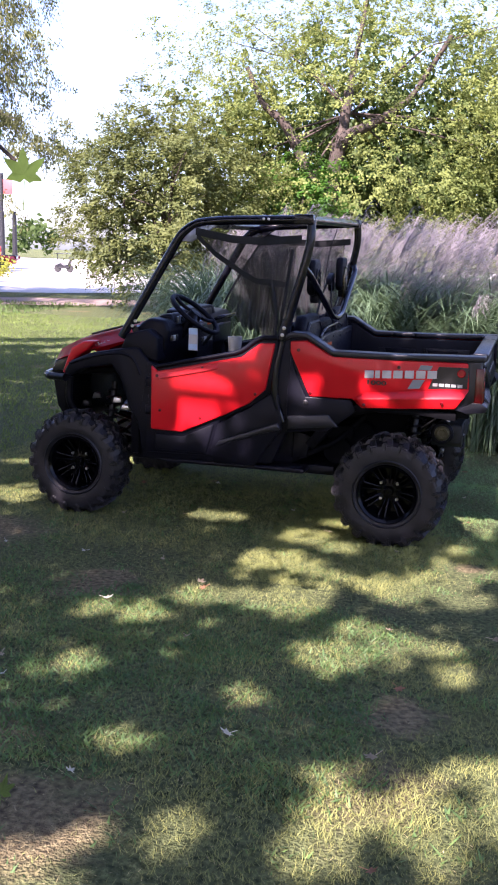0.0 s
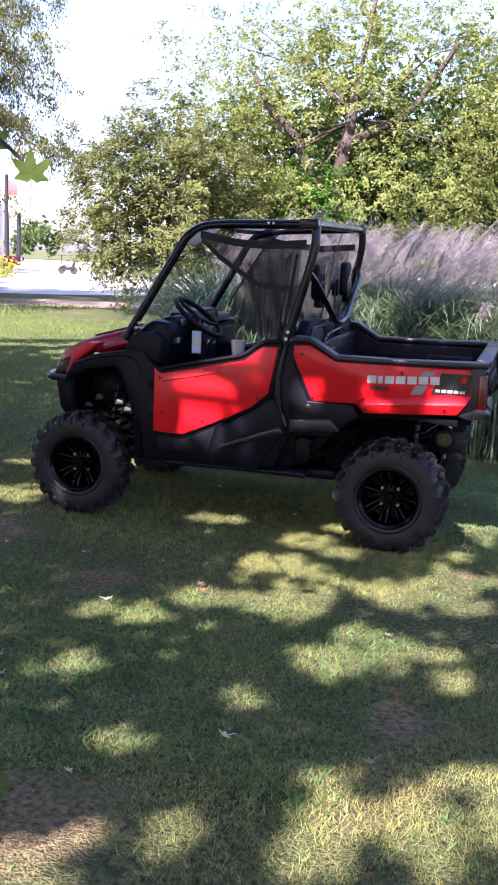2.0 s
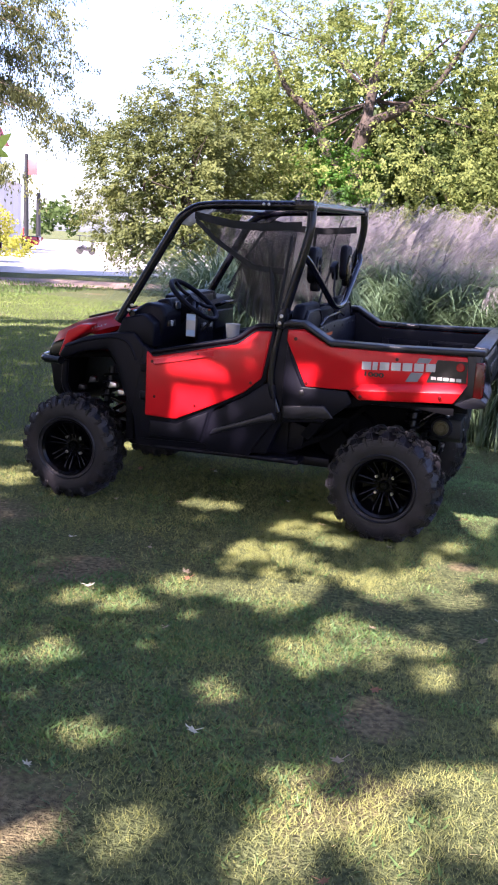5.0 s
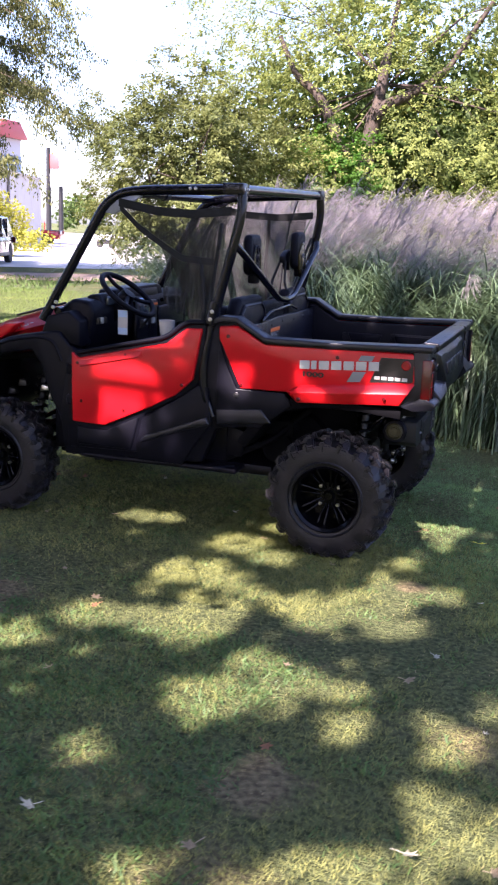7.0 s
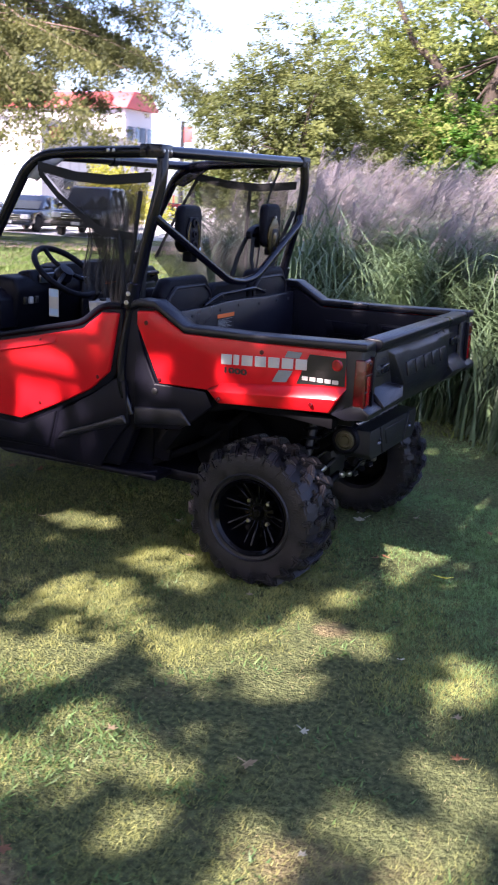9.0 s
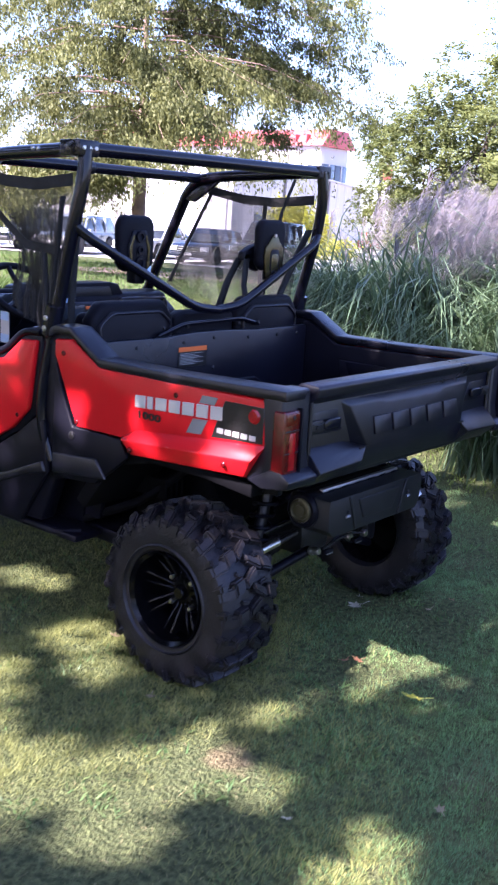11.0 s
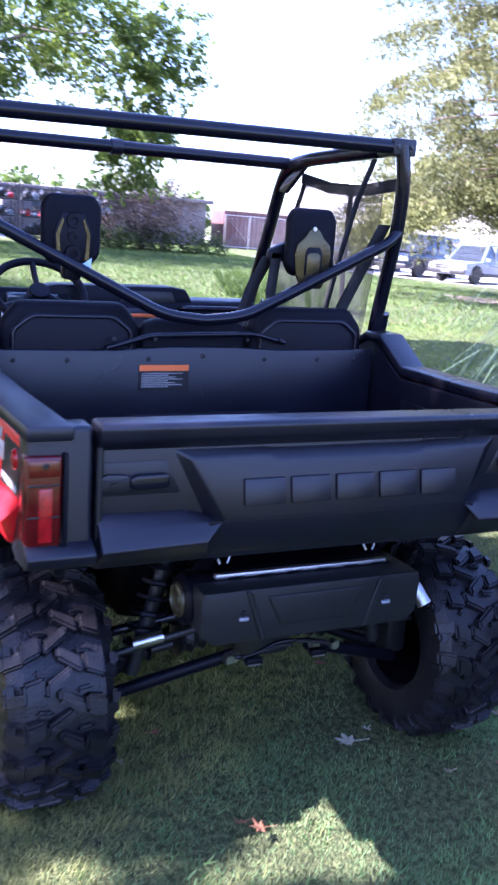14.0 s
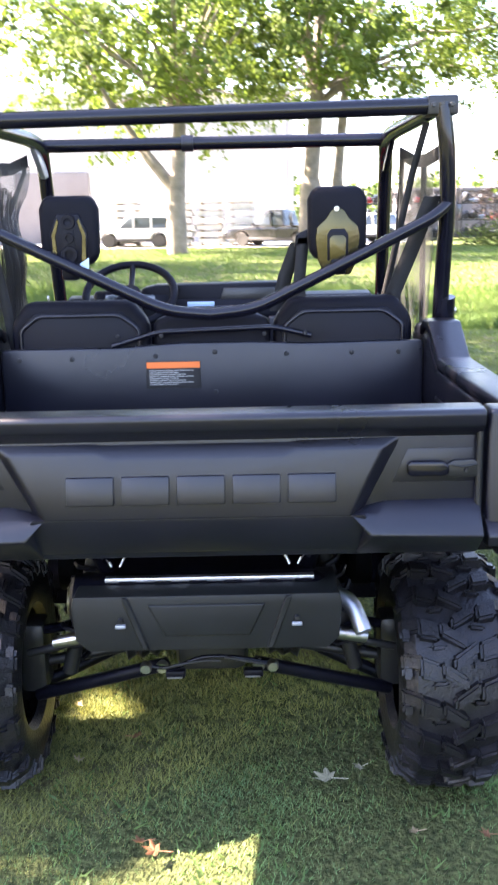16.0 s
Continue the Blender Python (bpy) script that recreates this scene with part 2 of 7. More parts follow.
def ground_mat():
    m = bpy.data.materials.new("lawn_soil")
    m.use_nodes = True
    n, l = m.node_tree.nodes, m.node_tree.links
    b = n["Principled BSDF"]
    b.inputs["Roughness"].default_value = 0.95
    b.inputs["Specular IOR Level"].default_value = 0.1
    co = n.new("ShaderNodeTexCoord")
    def tex(scale, detail=6):
        t = n.new("ShaderNodeTexNoise")
        t.inputs["Scale"].default_value, t.inputs["Detail"].default_value = scale, detail
        l.new(co.outputs["Object"], t.inputs["Vector"])
        return t
    def ramp(src, stops):
        r = n.new("ShaderNodeValToRGB")
        r.color_ramp.elements[0].position, r.color_ramp.elements[0].color = stops[0][0], (*stops[0][1], 1)
        r.color_ramp.elements[1].position, r.color_ramp.elements[1].color = stops[1][0], (*stops[1][1], 1)
        for p, c in stops[2:]:
            e = r.color_ramp.elements.new(p); e.color = (*c, 1)
        l.new(src.outputs["Fac"], r.inputs[0])
        return r
    green = ramp(tex(45), [(0.3, (0.035, 0.048, 0.020)), (0.7, (0.16, 0.185, 0.075))])
    dry = ramp(tex(40), [(0.3, (0.07, 0.057, 0.033)), (0.7, (0.28, 0.235, 0.12))])
    mask = ramp(tex(1.1, 8), [(0.58, (0, 0, 0)), (0.72, (1, 1, 1))])
    edge = tex(6.0, 6)
    last = mask.outputs[0]
    for sx, sy, sr in SPOTS:
        ds = n.new("ShaderNodeVectorMath"); ds.operation = 'DISTANCE'
        ds.inputs[1].default_value = (sx, sy, 0.02)
        l.new(co.outputs["Object"], ds.inputs[0])
        ad = n.new("ShaderNodeMath"); ad.operation = 'MULTIPLY_ADD'; ad.inputs[1].default_value = 0.5
        l.new(edge.outputs["Fac"], ad.inputs[0]); l.new(ds.outputs["Value"], ad.inputs[2])
        mr = n.new("ShaderNodeMapRange"); mr.inputs[1].default_value, mr.inputs[2].default_value, mr.inputs[3].default_value, mr.inputs[4].default_value = sr * 0.55 + 0.25, sr * 1.15 + 0.25, 1, 0
        l.new(ad.outputs[0], mr.inputs[0])
        mx = n.new("ShaderNodeMath"); mx.operation = 'MAXIMUM'
        l.new(mr.outputs[0], mx.inputs[0]); l.new(last, mx.inputs[1])
        last = mx.outputs[0]
    mix = n.new("ShaderNodeMix"); mix.data_type = 'RGBA'
    l.new(last, mix.inputs[0]); l.new(green.outputs[0], mix.inputs[6]); l.new(dry.outputs[0], mix.inputs[7])
    l.new(mix.outputs[2], b.inputs["Base Color"])
    bp = n.new("ShaderNodeBump"); bp.inputs["Strength"].default_value, bp.inputs["Distance"].default_value = 1.0, 0.04
    l.new(tex(90).outputs["Fac"], bp.inputs["Height"]); l.new(bp.outputs["Normal"], b.inputs["Normal"])
    return m


def hgt(x, y):
    """The lie of the land: flat round the vehicle, a soft swell towards the viewer's side and a shallow ditch by the far lawn."""
    x, y = np.asarray(x, float), np.asarray(y, float)
    z = 0.09 * np.clip((-1.6 - y) / 2.0, 0, 1) ** 2 * np.exp(-((x - 0.6) / 2.5) ** 2)
    d = np.hypot(x + 1, y)
    z = z - 0.45 * np.exp(-((x + 15 + 0.25 * (y - 2)) / 2.6) ** 2) * np.clip((7.5 - y) / 3, 0, 1)
    return z + 0.012 * np.sin(x * 2.1 + 1) * np.sin(y * 1.7) * np.clip(d / 3 - 0.6, 0, 1)


xs = np.concatenate([[-4000, -1500, -500, -200, -120, -90], np.arange(-70, -20, 2.5), np.arange(-20, 8, 0.4), np.arange(8, 40, 4), [60, 120, 300, 900, 4000]])
ys = np.concatenate([[-4000, -900, -300, -120, -60], np.arange(-40, -9, 3.0), np.arange(-9, 14, 0.4), np.arange(14, 60, 2.5), [70, 100, 150, 260, 600, 1500, 4000]])
gx, gy = np.meshgrid(xs, ys)
gv = np.stack([gx.ravel(), gy.ravel(), hgt(gx, gy).ravel()], 1)
nx = len(xs)
q = np.array([[j * nx + i, j * nx + i + 1, (j + 1) * nx + i + 1, (j + 1) * nx + i] for j in range(len(ys) - 1) for i in range(nx - 1)])
SOIL = ground_mat()
tagged(new("ground", mesh_from("ground", gv, q, SOIL, True)), "mown lawn with dry worn patches in dappled shade", "lawn", kind="structure")

GRASS = material("lawn_grass", (0.29, 0.30, 0.09), 0.6, var=0.3, scale=2.2, fine=14, bump=0, trans=0.25, spec=0.25, island=0.42, second=(0.075, 0.105, 0.042))
DRYGRASS = material("dry_grass", (0.47, 0.41, 0.21), 0.7, var=0.3, scale=2, fine=30, bump=0, trans=0.2, spec=0.2, island=0.5)


def blades(name, x, y, length, width, mat, lean=0.6, label=""):
    """Single grass blades: bent strips of three corners each, standing on the ground."""
    n = len(x)
    z = hgt(x, y)
    a = rng.uniform(0, 2 * np.pi, n)
    h = length * rng.uniform(0.5, 1.2, n)
    ln = lean * h * rng.uniform(0.2, 1.3, n)
    w = width * rng.uniform(0.7, 1.3, n)
    b = rng.uniform(0, 2 * np.pi, n)
    wx, wy = np.cos(b) * w, np.sin(b) * w
    base = np.stack([x, y, z - 0.004], 1)
    tip = base + np.stack([np.cos(a) * ln, np.sin(a) * ln, h], 1)
    v = np.empty((n, 3, 3), np.float32)
    v[:, 0] = base + np.stack([wx, wy, 0 * wx], 1)
    v[:, 1] = base - np.stack([wx, wy, 0 * wx], 1)
    v[:, 2] = tip
    ob = new(name, mesh_from(name, v.reshape(-1, 3), np.arange(3 * n).reshape(-1, 3), mat))
    return tagged(ob, label, "grass", kind="stuff")


def bare(x, y):
    """Where the turf is thin."""
    spot = sum(0.9 * np.exp(-(((x - a) / r) ** 2 + ((y - b) / r) ** 2)) for a, b, r in SPOTS)
    return spot + np.array([noise.noise(Vector((u * 0.9, v * 0.9, 3.1))) + 0.5 * noise.noise(Vector((u * 2.6, v * 2.6, 8.2))) for u, v in zip(x, y)])


def scatter(n, x0, x1, y0, y1):
    return rng.uniform(x0, x1, n), rng.uniform(y0, y1, n)


def tufts(x, y):
    """Uneven growth: taller and shorter tufts a hand's width across."""
    f = np.sin(x * 23 + 3 * np.sin(y * 11)) * np.sin(y * 27 + 3 * np.sin(x * 9)) + 0.8 * np.sin(x * 61 + 2 * np.sin(y * 31)) * np.sin(y * 53 + 1.7)
    return np.clip(1.0 + 0.38 * f, 0.35, 1.9)


x, y = scatter(560000, -3.4, 2.4, -4.7, 2.6)
x2, y2 = scatter(160000, -0.7, 1.5, -1.6, 1.1)
x, y = np.concatenate([x, x2]), np.concatenate([y, y2])
k = (bare(x, y) + rng.normal(0, 0.22, len(x)) < 0.18) & (tufts(x, y) > rng.uniform(0, 0.9, len(x)))
lush = x[k] * 0.8 + y[k] * 0.6 + 0.12 * np.sin(x[k] * 9 + y[k] * 5) + rng.normal(0, 0.14, k.sum()) > 0.16
LUSH = material("lush_grass", (0.175, 0.30, 0.10), 0.55, var=0.3, scale=3, fine=20, bump=0, trans=0.3, spec=0.3, island=0.4, second=(0.105, 0.20, 0.09))
blades("lawn_grass_lush", x[k][lush], y[k][lush], 0.020 * tufts(x[k], y[k])[lush], 0.00115, LUSH, 1.0, "lush green lawn grass behind the vehicle")
x, y, k = x[k][~lush], y[k][~lush], slice(None)
blades("lawn_grass_near", x[k], y[k], 0.023 * tufts(x[k], y[k]), 0.0014, GRASS, 1.1, "short green lawn grass with thin patches")
x, y = scatter(60000, -3.4, 2.4, -4.7, 2.6)
k = bare(x, y) + rng.normal(0, 0.5, len(x)) - 0.9 * (x * 0.8 + y * 0.6 > 0.2) > 0.0
blades("dry_grass", x[k], y[k], 0.011, 0.0013, DRYGRASS, 2.2, "dry straw among thin turf")
# small broad-leaved weeds in tufts
cx0, cy0 = scatter(420, -3.2, 1.8, -4.5, 2.0)
wx, wy = scatter(520, -2.0, 0.3, -3.7, -1.9)
cx0, cy0 = np.concatenate([cx0, wx]), np.concatenate([cy0, wy])
x, y = np.repeat(cx0, 26) + rng.normal(0, 0.045, 940 * 26), np.repeat(cy0, 26) + rng.normal(0, 0.045, 940 * 26)
WEED = material("weed_leaves", (0.11, 0.19, 0.055), 0.5, var=0.3, scale=4, fine=20, bump=0, trans=0.3, spec=0.3, island=0.5, second=(0.04, 0.085, 0.03))
blades("lawn_weeds", x, y, 0.026, 0.005, WEED, 1.4, "broad-leaved weeds and clover in the turf")
FARGRASS = material("far_lawn", (0.15, 0.205, 0.045), 0.6, var=0.3, scale=0.5, fine=10, bump=0, trans=0.25, spec=0.2, island=0.3, second=(0.085, 0.13, 0.034))
x, y = scatter(190000, -13, 4, -5, 16)
k = ~((x > -3.4) & (x < 2.4) & (y > -4.6) & (y < 2.6))
blades("lawn_grass_far", x[k], y[k], 0.045, 0.006, FARGRASS, 0.8, "mown green lawn grass")
x, y = scatter(60000, -19, -11, -6, 7)
# longer, greener grass; its darker colour also holds some of the lawn's shade
MEADOW = material("rank_meadow_grass", (0.10, 0.155, 0.038), 0.6, var=0.35, scale=0.35, fine=8, bump=0, trans=0.25, spec=0.2, island=0.35, second=(0.045, 0.085, 0.024))
blades("ditch_grass", x, y, 0.20, 0.010, MEADOW, 0.7, "longer grass along a shallow ditch")
x, y = scatter(150000, -62, -12, -14, 27)
k = ~((x > -19) & (y < 7)) & (y < 21.0 + 0.30 * np.maximum(0, -46 - x)) & ((x > -46.5) | (y > 3 - 0.95 * (x + 46.5)) & (y > 12))
blades("meadow_grass", x[k], y[k], 0.10, 0.016, MEADOW, 0.8, "mown lawn stretching to the yard")


# ---- leaves on trees ----
def leaf_mat(name, a, b, trans=0.45):
    return material(name, a, 0.55, var=0.3, scale=0.6, fine=3, bump=0, trans=trans, spec=0.18, island=0.3, second=b)


LEAF_BROAD = leaf_mat("broad_leaves", (0.205, 0.235, 0.064), (0.05, 0.085, 0.024), 0.38)
LEAF_OLIVE = leaf_mat("olive_leaves", (0.155, 0.175, 0.056), (0.036, 0.056, 0.02), 0.34)
LEAF_GREEN = leaf_mat("fresh_green_leaves", (0.085, 0.20, 0.035), (0.04, 0.09, 0.02), 0.5)
LEAF_DARK = leaf_mat("dark_leaves", (0.07, 0.11, 0.03), (0.03, 0.055, 0.015))
LEAF_SHADE = leaf_mat("shade_leaves", (0.07, 0.10, 0.03), (0.03, 0.05, 0.015), 0.15)
LEAF_FEATHER = leaf_mat("feathery_leaves", (0.15, 0.162, 0.056), (0.042, 0.052, 0.022), 0.30)
LEAF_BRIGHT = leaf_mat("bright_leaves", (0.115, 0.165, 0.036), (0.045, 0.08, 0.018), 0.45)
TWIGGY = leaf_mat("dull_twigs", (0.085, 0.062, 0.05), (0.04, 0.032, 0.027), 0.1)
YELLOWBUSH = leaf_mat("yellow_leaves", (0.34, 0.34, 0.06), (0.16, 0.18, 0.03))
BARK = material("bark", (0.055, 0.041, 0.031), 0.9, var=0.35, scale=5, fine=40, bump=0.8)
BARK3 = material("pale_grey_bark", (0.22, 0.19, 0.155), 0.9, var=0.3, scale=3, fine=25, bump=0.8)
BARK2 = material("red_brown_bark", (0.21, 0.145, 0.11), 0.9, var=0.35, scale=4, fine=30, bump=0.8)


def unit(v):
    return v / np.linalg.norm(v, axis=-1, keepdims=True)


def leaf_cloud(points, size, shape=1.6, face=None, point=None):
    """Small four-cornered leaves at the points, each with its own facing and pointing."""
    n = len(points)
    nrm = unit(rng.normal(size=(n, 3)) if face is None else face)
    a = rng.normal(size=(n, 3)) * (1.0, 1.0, 0.6) if point is None else point
    a = unit(a - (a * nrm).sum(1)[:, None] * nrm)
    b = np.cross(nrm, a)
    s = (size * rng.uniform(0.6, 1.3, n))[:, None]
    v = np.empty((n, 4, 3), np.float32)
    v[:, 0] = points - a * s * 0.5
    v[:, 1] = points + b * s * 0.5 / shape + nrm * s * 0.08
    v[:, 2] = points + a * s * 0.5 - nrm * s * 0.06
    v[:, 3] = points - b * s * 0.5 / shape + nrm * s * 0.08
    return v.reshape(-1, 3), np.arange(4 * n).reshape(-1, 4)


def sprays(c, hub, per, length, twigs=4, flat=0.45):
    """Leaves strung along drooping twigs at each clump: their places, the way they face and the way they point."""
    n, m = len(c), per // twigs
    out = unit(c - np.asarray(hub))
    d = unit(out[:, None, :] * 0.7 + rng.normal(size=(n, twigs, 3)) * (0.6, 0.6, 0.42))
    t = rng.uniform(0.05, 1.0, (n, twigs, m, 1))
    reach_out = length * rng.uniform(0.55, 1.35, (n, twigs, 1, 1))
    p = c[:, None, None, :] + d[:, :, None, :] * t * reach_out + rng.normal(size=(n, twigs, m, 3)) * 0.10 * reach_out
    p[..., 2] -= (0.38 * reach_out * t ** 2)[..., 0]
    face = np.array([0, 0, 0.7]) + out[:, None, None, :] * 0.6 + rng.normal(size=p.shape) * flat
    point = d[:, :, None, :] + np.array([0, 0, -0.5]) + rng.normal(size=p.shape) * 0.5
    return p.reshape(-1, 3), face.reshape(-1, 3), point.reshape(-1, 3)


def thin(c, z):
    """Fewer clumps high up, where the crown is only a shade-giver."""
    return c[(c[:, 2] < z) | (rng.random(len(c)) < 0.3)]


def both(a, b):
    return tuple(np.concatenate(q0) for q0 in zip(a, b))


def limb_mesh(limbs):
    bm = None
    for pts, r0, r1 in limbs:
        bm = tube(pts, r0, bm, 9, 0.3, ends=(r0, r1))
    return bm


def clumps(centre, radii, n, per, spread, inner=0.45, low=-1.0, holes=9.0):
    """Leaf places in many small clumps through an ellipsoid shell, uneven at its edge."""
    d = rng.normal(size=(n, 3)); d /= np.linalg.norm(d, axis=1)[:, None]
    r = rng.uniform(inner, 1.0, n) ** 0.6
    lump = np.array([1 + 0.35 * noise.noise(Vector(v) * 2.3) for v in d])
    c = np.asarray(centre) + d * (r * lump)[:, None] * np.asarray(radii)
    c = c[c[:, 2] > centre[2] + (low + 0.14 * rng.normal(size=len(c))) * radii[2]]
    c = c[[noise.noise(Vector(v) * 0.85) + 0.4 * noise.noise(Vector(v) * 2.1) < holes for v in c]]
    p = np.repeat(c, per, 0) + rng.normal(size=(len(c) * per, 3)) * (spread * rng.uniform(0.5, 1.4, (len(c), 1)).repeat(per, 0))
    return p, c


def tree(name, base, label, limbs, places, leaf, size, bark, category="tree", shape=1.6, kind=""):
    t = thing(name, base, label, category, kind=kind)
    part("trunk", limb_mesh(limbs), bark, t)
    v, f = leaf_cloud(places[0], size, shape, places[1], places[2]) if isinstance(places, tuple) else leaf_cloud(places, size, shape)
    part("crown", mesh_from("crown", v, f, leaf), None, t)
    return t


def reach(start, tips, r0, r1, n):
    """Limbs from a fork to some of the clumps."""
    out = []
    for k in rng.choice(len(tips), min(n, len(tips)), replace=False):
        e = Vector(tips[k]); s = Vector(start)
        mid = (s + e) / 2 + Vector((rng.normal() * 0.5, rng.normal() * 0.5, 0.5))
        out.append(([s, mid, e], r0, r1))
    return out


# broad tree behind the tall grass
c1 = thin(clumps((-4.9, 25.5, 5.6), (7.9, 5.5, 6.0), 3900, 1, 0.05, 0.30, -0.9, 0.28)[1], 9.2)
c2 = clumps((-9.75, 19.9, 3.15), (3.1, 2.4, 2.9), 1350, 1, 0.05, 0.25, -0.95, 0.42)[1]
c2 = c2[c2[:, 0] > -12.9 + np.clip(1.9 - c2[:, 2], 0, 2) * 1.3]
tree("broadleaf_tree", (-9.6, 19.9, 0), "small leafy tree with low branches beside the drive", [([(-9.6, 19.9, -0.1), (-9.55, 19.9, 1.2), (-9.4, 20.0, 4.2)], 0.15, 0.05)] + reach((-9.55, 19.9, 1.4), c2, 0.045, 0.012, 14), sprays(c2, (-9.6, 19.9, 1.8), 64, 0.46), LEAF_OLIVE, 0.098, BARK, shape=1.9)
p4 = clumps((-4.0, 29.5, 4.4), (10.5, 2.2, 5.2), 800, 40, 0.4, 0.0, -0.95)[0]
c3 = thin(clumps((3.5, 25.0, 5.0), (6.0, 4.5, 6.0), 1600, 1, 0.05, 0.30, -0.15, 0.28)[1], 9.2)
BOUGHS = [([(-5.7, 24.4, -0.1), (-5.7, 24.0, 2.0), (-5.62, 23.6, 3.7), (-5.4, 23.5, 5.1)], 0.42, 0.22),
         ([(-5.4, 23.5, 4.95), (-5.1, 23.4, 5.34), (-4.34, 23.3, 5.62), (-3.31, 23.2, 6.25), (-2.2, 23.2, 8.0)], 0.20, 0.07),
         ([(-5.7, 23.8, 3.4), (-6.4, 23.5, 4.4), (-7.1, 23.4, 5.7), (-7.8, 23.3, 6.2), (-8.3, 23.2, 7.3)], 0.21, 0.07),
         ([(-5.4, 23.6, 4.9), (-5.4, 24.8, 7.0), (-5.0, 25.2, 10.0)], 0.18, 0.06)]


def clear_of(places, limbs, r, deep):
    """Leave the heavy limbs half bare on their outer side."""
    p = places[0]
    keep = np.ones(len(p), bool)
    for pts, _, _ in limbs[:3]:
        for a, b in zip(pts, pts[1:]):
            for u in np.linspace(0, 1, 6):
                q0 = np.asarray(a) * (1 - u) + np.asarray(b) * u
                keep &= ~((np.hypot(p[:, 0] - q0[0], p[:, 2] - q0[2]) < r) & (p[:, 1] < q0[1] + deep) & (4.4 < q0[2]) & (q0[2] < 5.9)) | (rng.random(len(p)) < 0.12)
    return tuple(q0[keep] for q0 in places)


crown = clear_of(both(sprays(c1, (-4.9, 26.5, 4.0), 52, 0.55), sprays(c3, (3.5, 26.0, 3.6), 52, 0.55)), BOUGHS, 0.30, 0.2)
tree("broadleaf_tree", (-5.6, 24.4, 0), "large broad green tree with forked trunk behind tall grass", BOUGHS + reach((-5.4, 25.2, 6.2), c1, 0.035, 0.012, 14), crown, LEAF_BROAD, 0.100, BARK, shape=1.9)
cs = clumps((-6.3, 22.6, 3.3), (1.75, 0.9, 1.75), 150, 1, 0.05, 0.1, -1.0, 0.5)[1]
tree("leafy_sapling", (-6.3, 22.7, 0), "fresh green sapling under the broad tree", [([(-6.3, 22.7, -0.1), (-6.3, 22.7, 1.4), (-6.25, 22.7, 4.2)], 0.06, 0.02)] + reach((-6.3, 22.7, 1.4), cs, 0.025, 0.008, 9), sprays(cs, (-6.3, 22.7, 2.2), 64, 0.45), LEAF_GREEN, 0.115, BARK, shape=1.7)
# dark leaves added as fill, so the crown's gaps look deep and shaded
v, f = leaf_cloud(p4, 0.30)
tagged(new("tree_screen", mesh_from("tree_screen", v, f, LEAF_DARK)), "dark green leaf fill added behind the gaps of the broad tree", "trees", kind="stuff")

# feathery conifer beside the drive
def conifer(base, height, lowest, spread, n):
    """Whorls of drooping branches with sprays that hang in strands, and open air between them."""
    bx, by = base
    limbs, places, faces, points = [], [], [], []
    for k in range(n):
        u = k / (n - 1)
        w0 = u ** 2
        a = k * 2.4 + rng.normal() * 0.3
        d = np.array([math.cos(a), math.sin(a), 0])
        side = 0.66 * d[0] + 0.75 * d[1]
        h = lowest + (height - lowest) * w0 + (2.5 if side > 0 else 1.3) * side * (1 - w0)
        L = spread * (1 - 0.25 * w0) * rng.uniform(0.8, 1.03) * (1 + 0.13 * side)
        s0 = np.array([bx, by, h])
        mid = s0 + d * L * 0.5 + np.array([0, 0, 0.10 * L])
        end = s0 + d * L + np.array([0, 0, -0.20 * L])
        limbs.append(([tuple(s0 * (1 - w) ** 2 + mid * 2 * w * (1 - w) + end * w * w) for w in (0.0, 0.3, 0.6, 0.9)], 0.030, 0.006))
        m, per = int((30 if h < 11.5 else 8) * L) + 6, 23
        t = rng.uniform(0.10, 1.03, m)[:, None]
        c = s0 * (1 - t) ** 2 + mid * 2 * t * (1 - t) + end * t * t
        off = np.array([-d[1], d[0], 0]) * rng.normal(0, 0.30, m)[:, None] * (0.4 + t) * min(1.5, L / 3)
        c = c + off + np.array([0, 0, -1.0]) * (np.abs(off).sum(1) * 0.3)[:, None]
        c = c[[noise.noise(Vector(q0) * 0.8) + 0.5 * noise.noise(Vector(q0) * 1.9) < (0.02 if side > 0.2 else 0.12) for q0 in c]]
        m = len(c)
        long = rng.uniform(0.12, 1.0, (m, 1, 1)) ** 1.6 * 0.95
        hang = rng.uniform(0, 1, (m, per, 1))
        sway = d * 0.25 + rng.normal(size=(m, 1, 3)) * 0.12
        q = c[:, None, :] + rng.normal(size=(m, per, 3)) * np.array([0.10, 0.10, 0.06]) + hang * long * (sway - np.array([0, 0, 1.0]))
        places.append(q.reshape(-1, 3))
        faces.append((d * 0.5 + rng.normal(size=q.shape) * np.array([0.8, 0.8, 0.5])).reshape(-1, 3))
        points.append((np.array([0, 0, -1.0]) + d * 0.3 + rng.normal(size=q.shape) * 0.38).reshape(-1, 3))
    return limbs, (np.concatenate(places), np.concatenate(faces), np.concatenate(points))


limbs, pc = conifer((-20.15, 18.3), 21.0, 3.9, 7.0, 136)
limbs = [([(-20.1, 18.2, -0.1), (-20.1, 18.2, 1.0), (-20.15, 18.3, 5.0), (-20.2, 18.4, 20.5)], 0.36, 0.06), ([(-20.1, 18.2, -0.1), (-20.1, 18.2, 0.9)], 0.50, 0.36)] + limbs
tree("conifer_tree", (-20.1, 18.2, 0), "tall feathery conifer with a red-brown trunk on the lawn", limbs, pc, LEAF_FEATHER, 0.112, BARK2, shape=2.3)

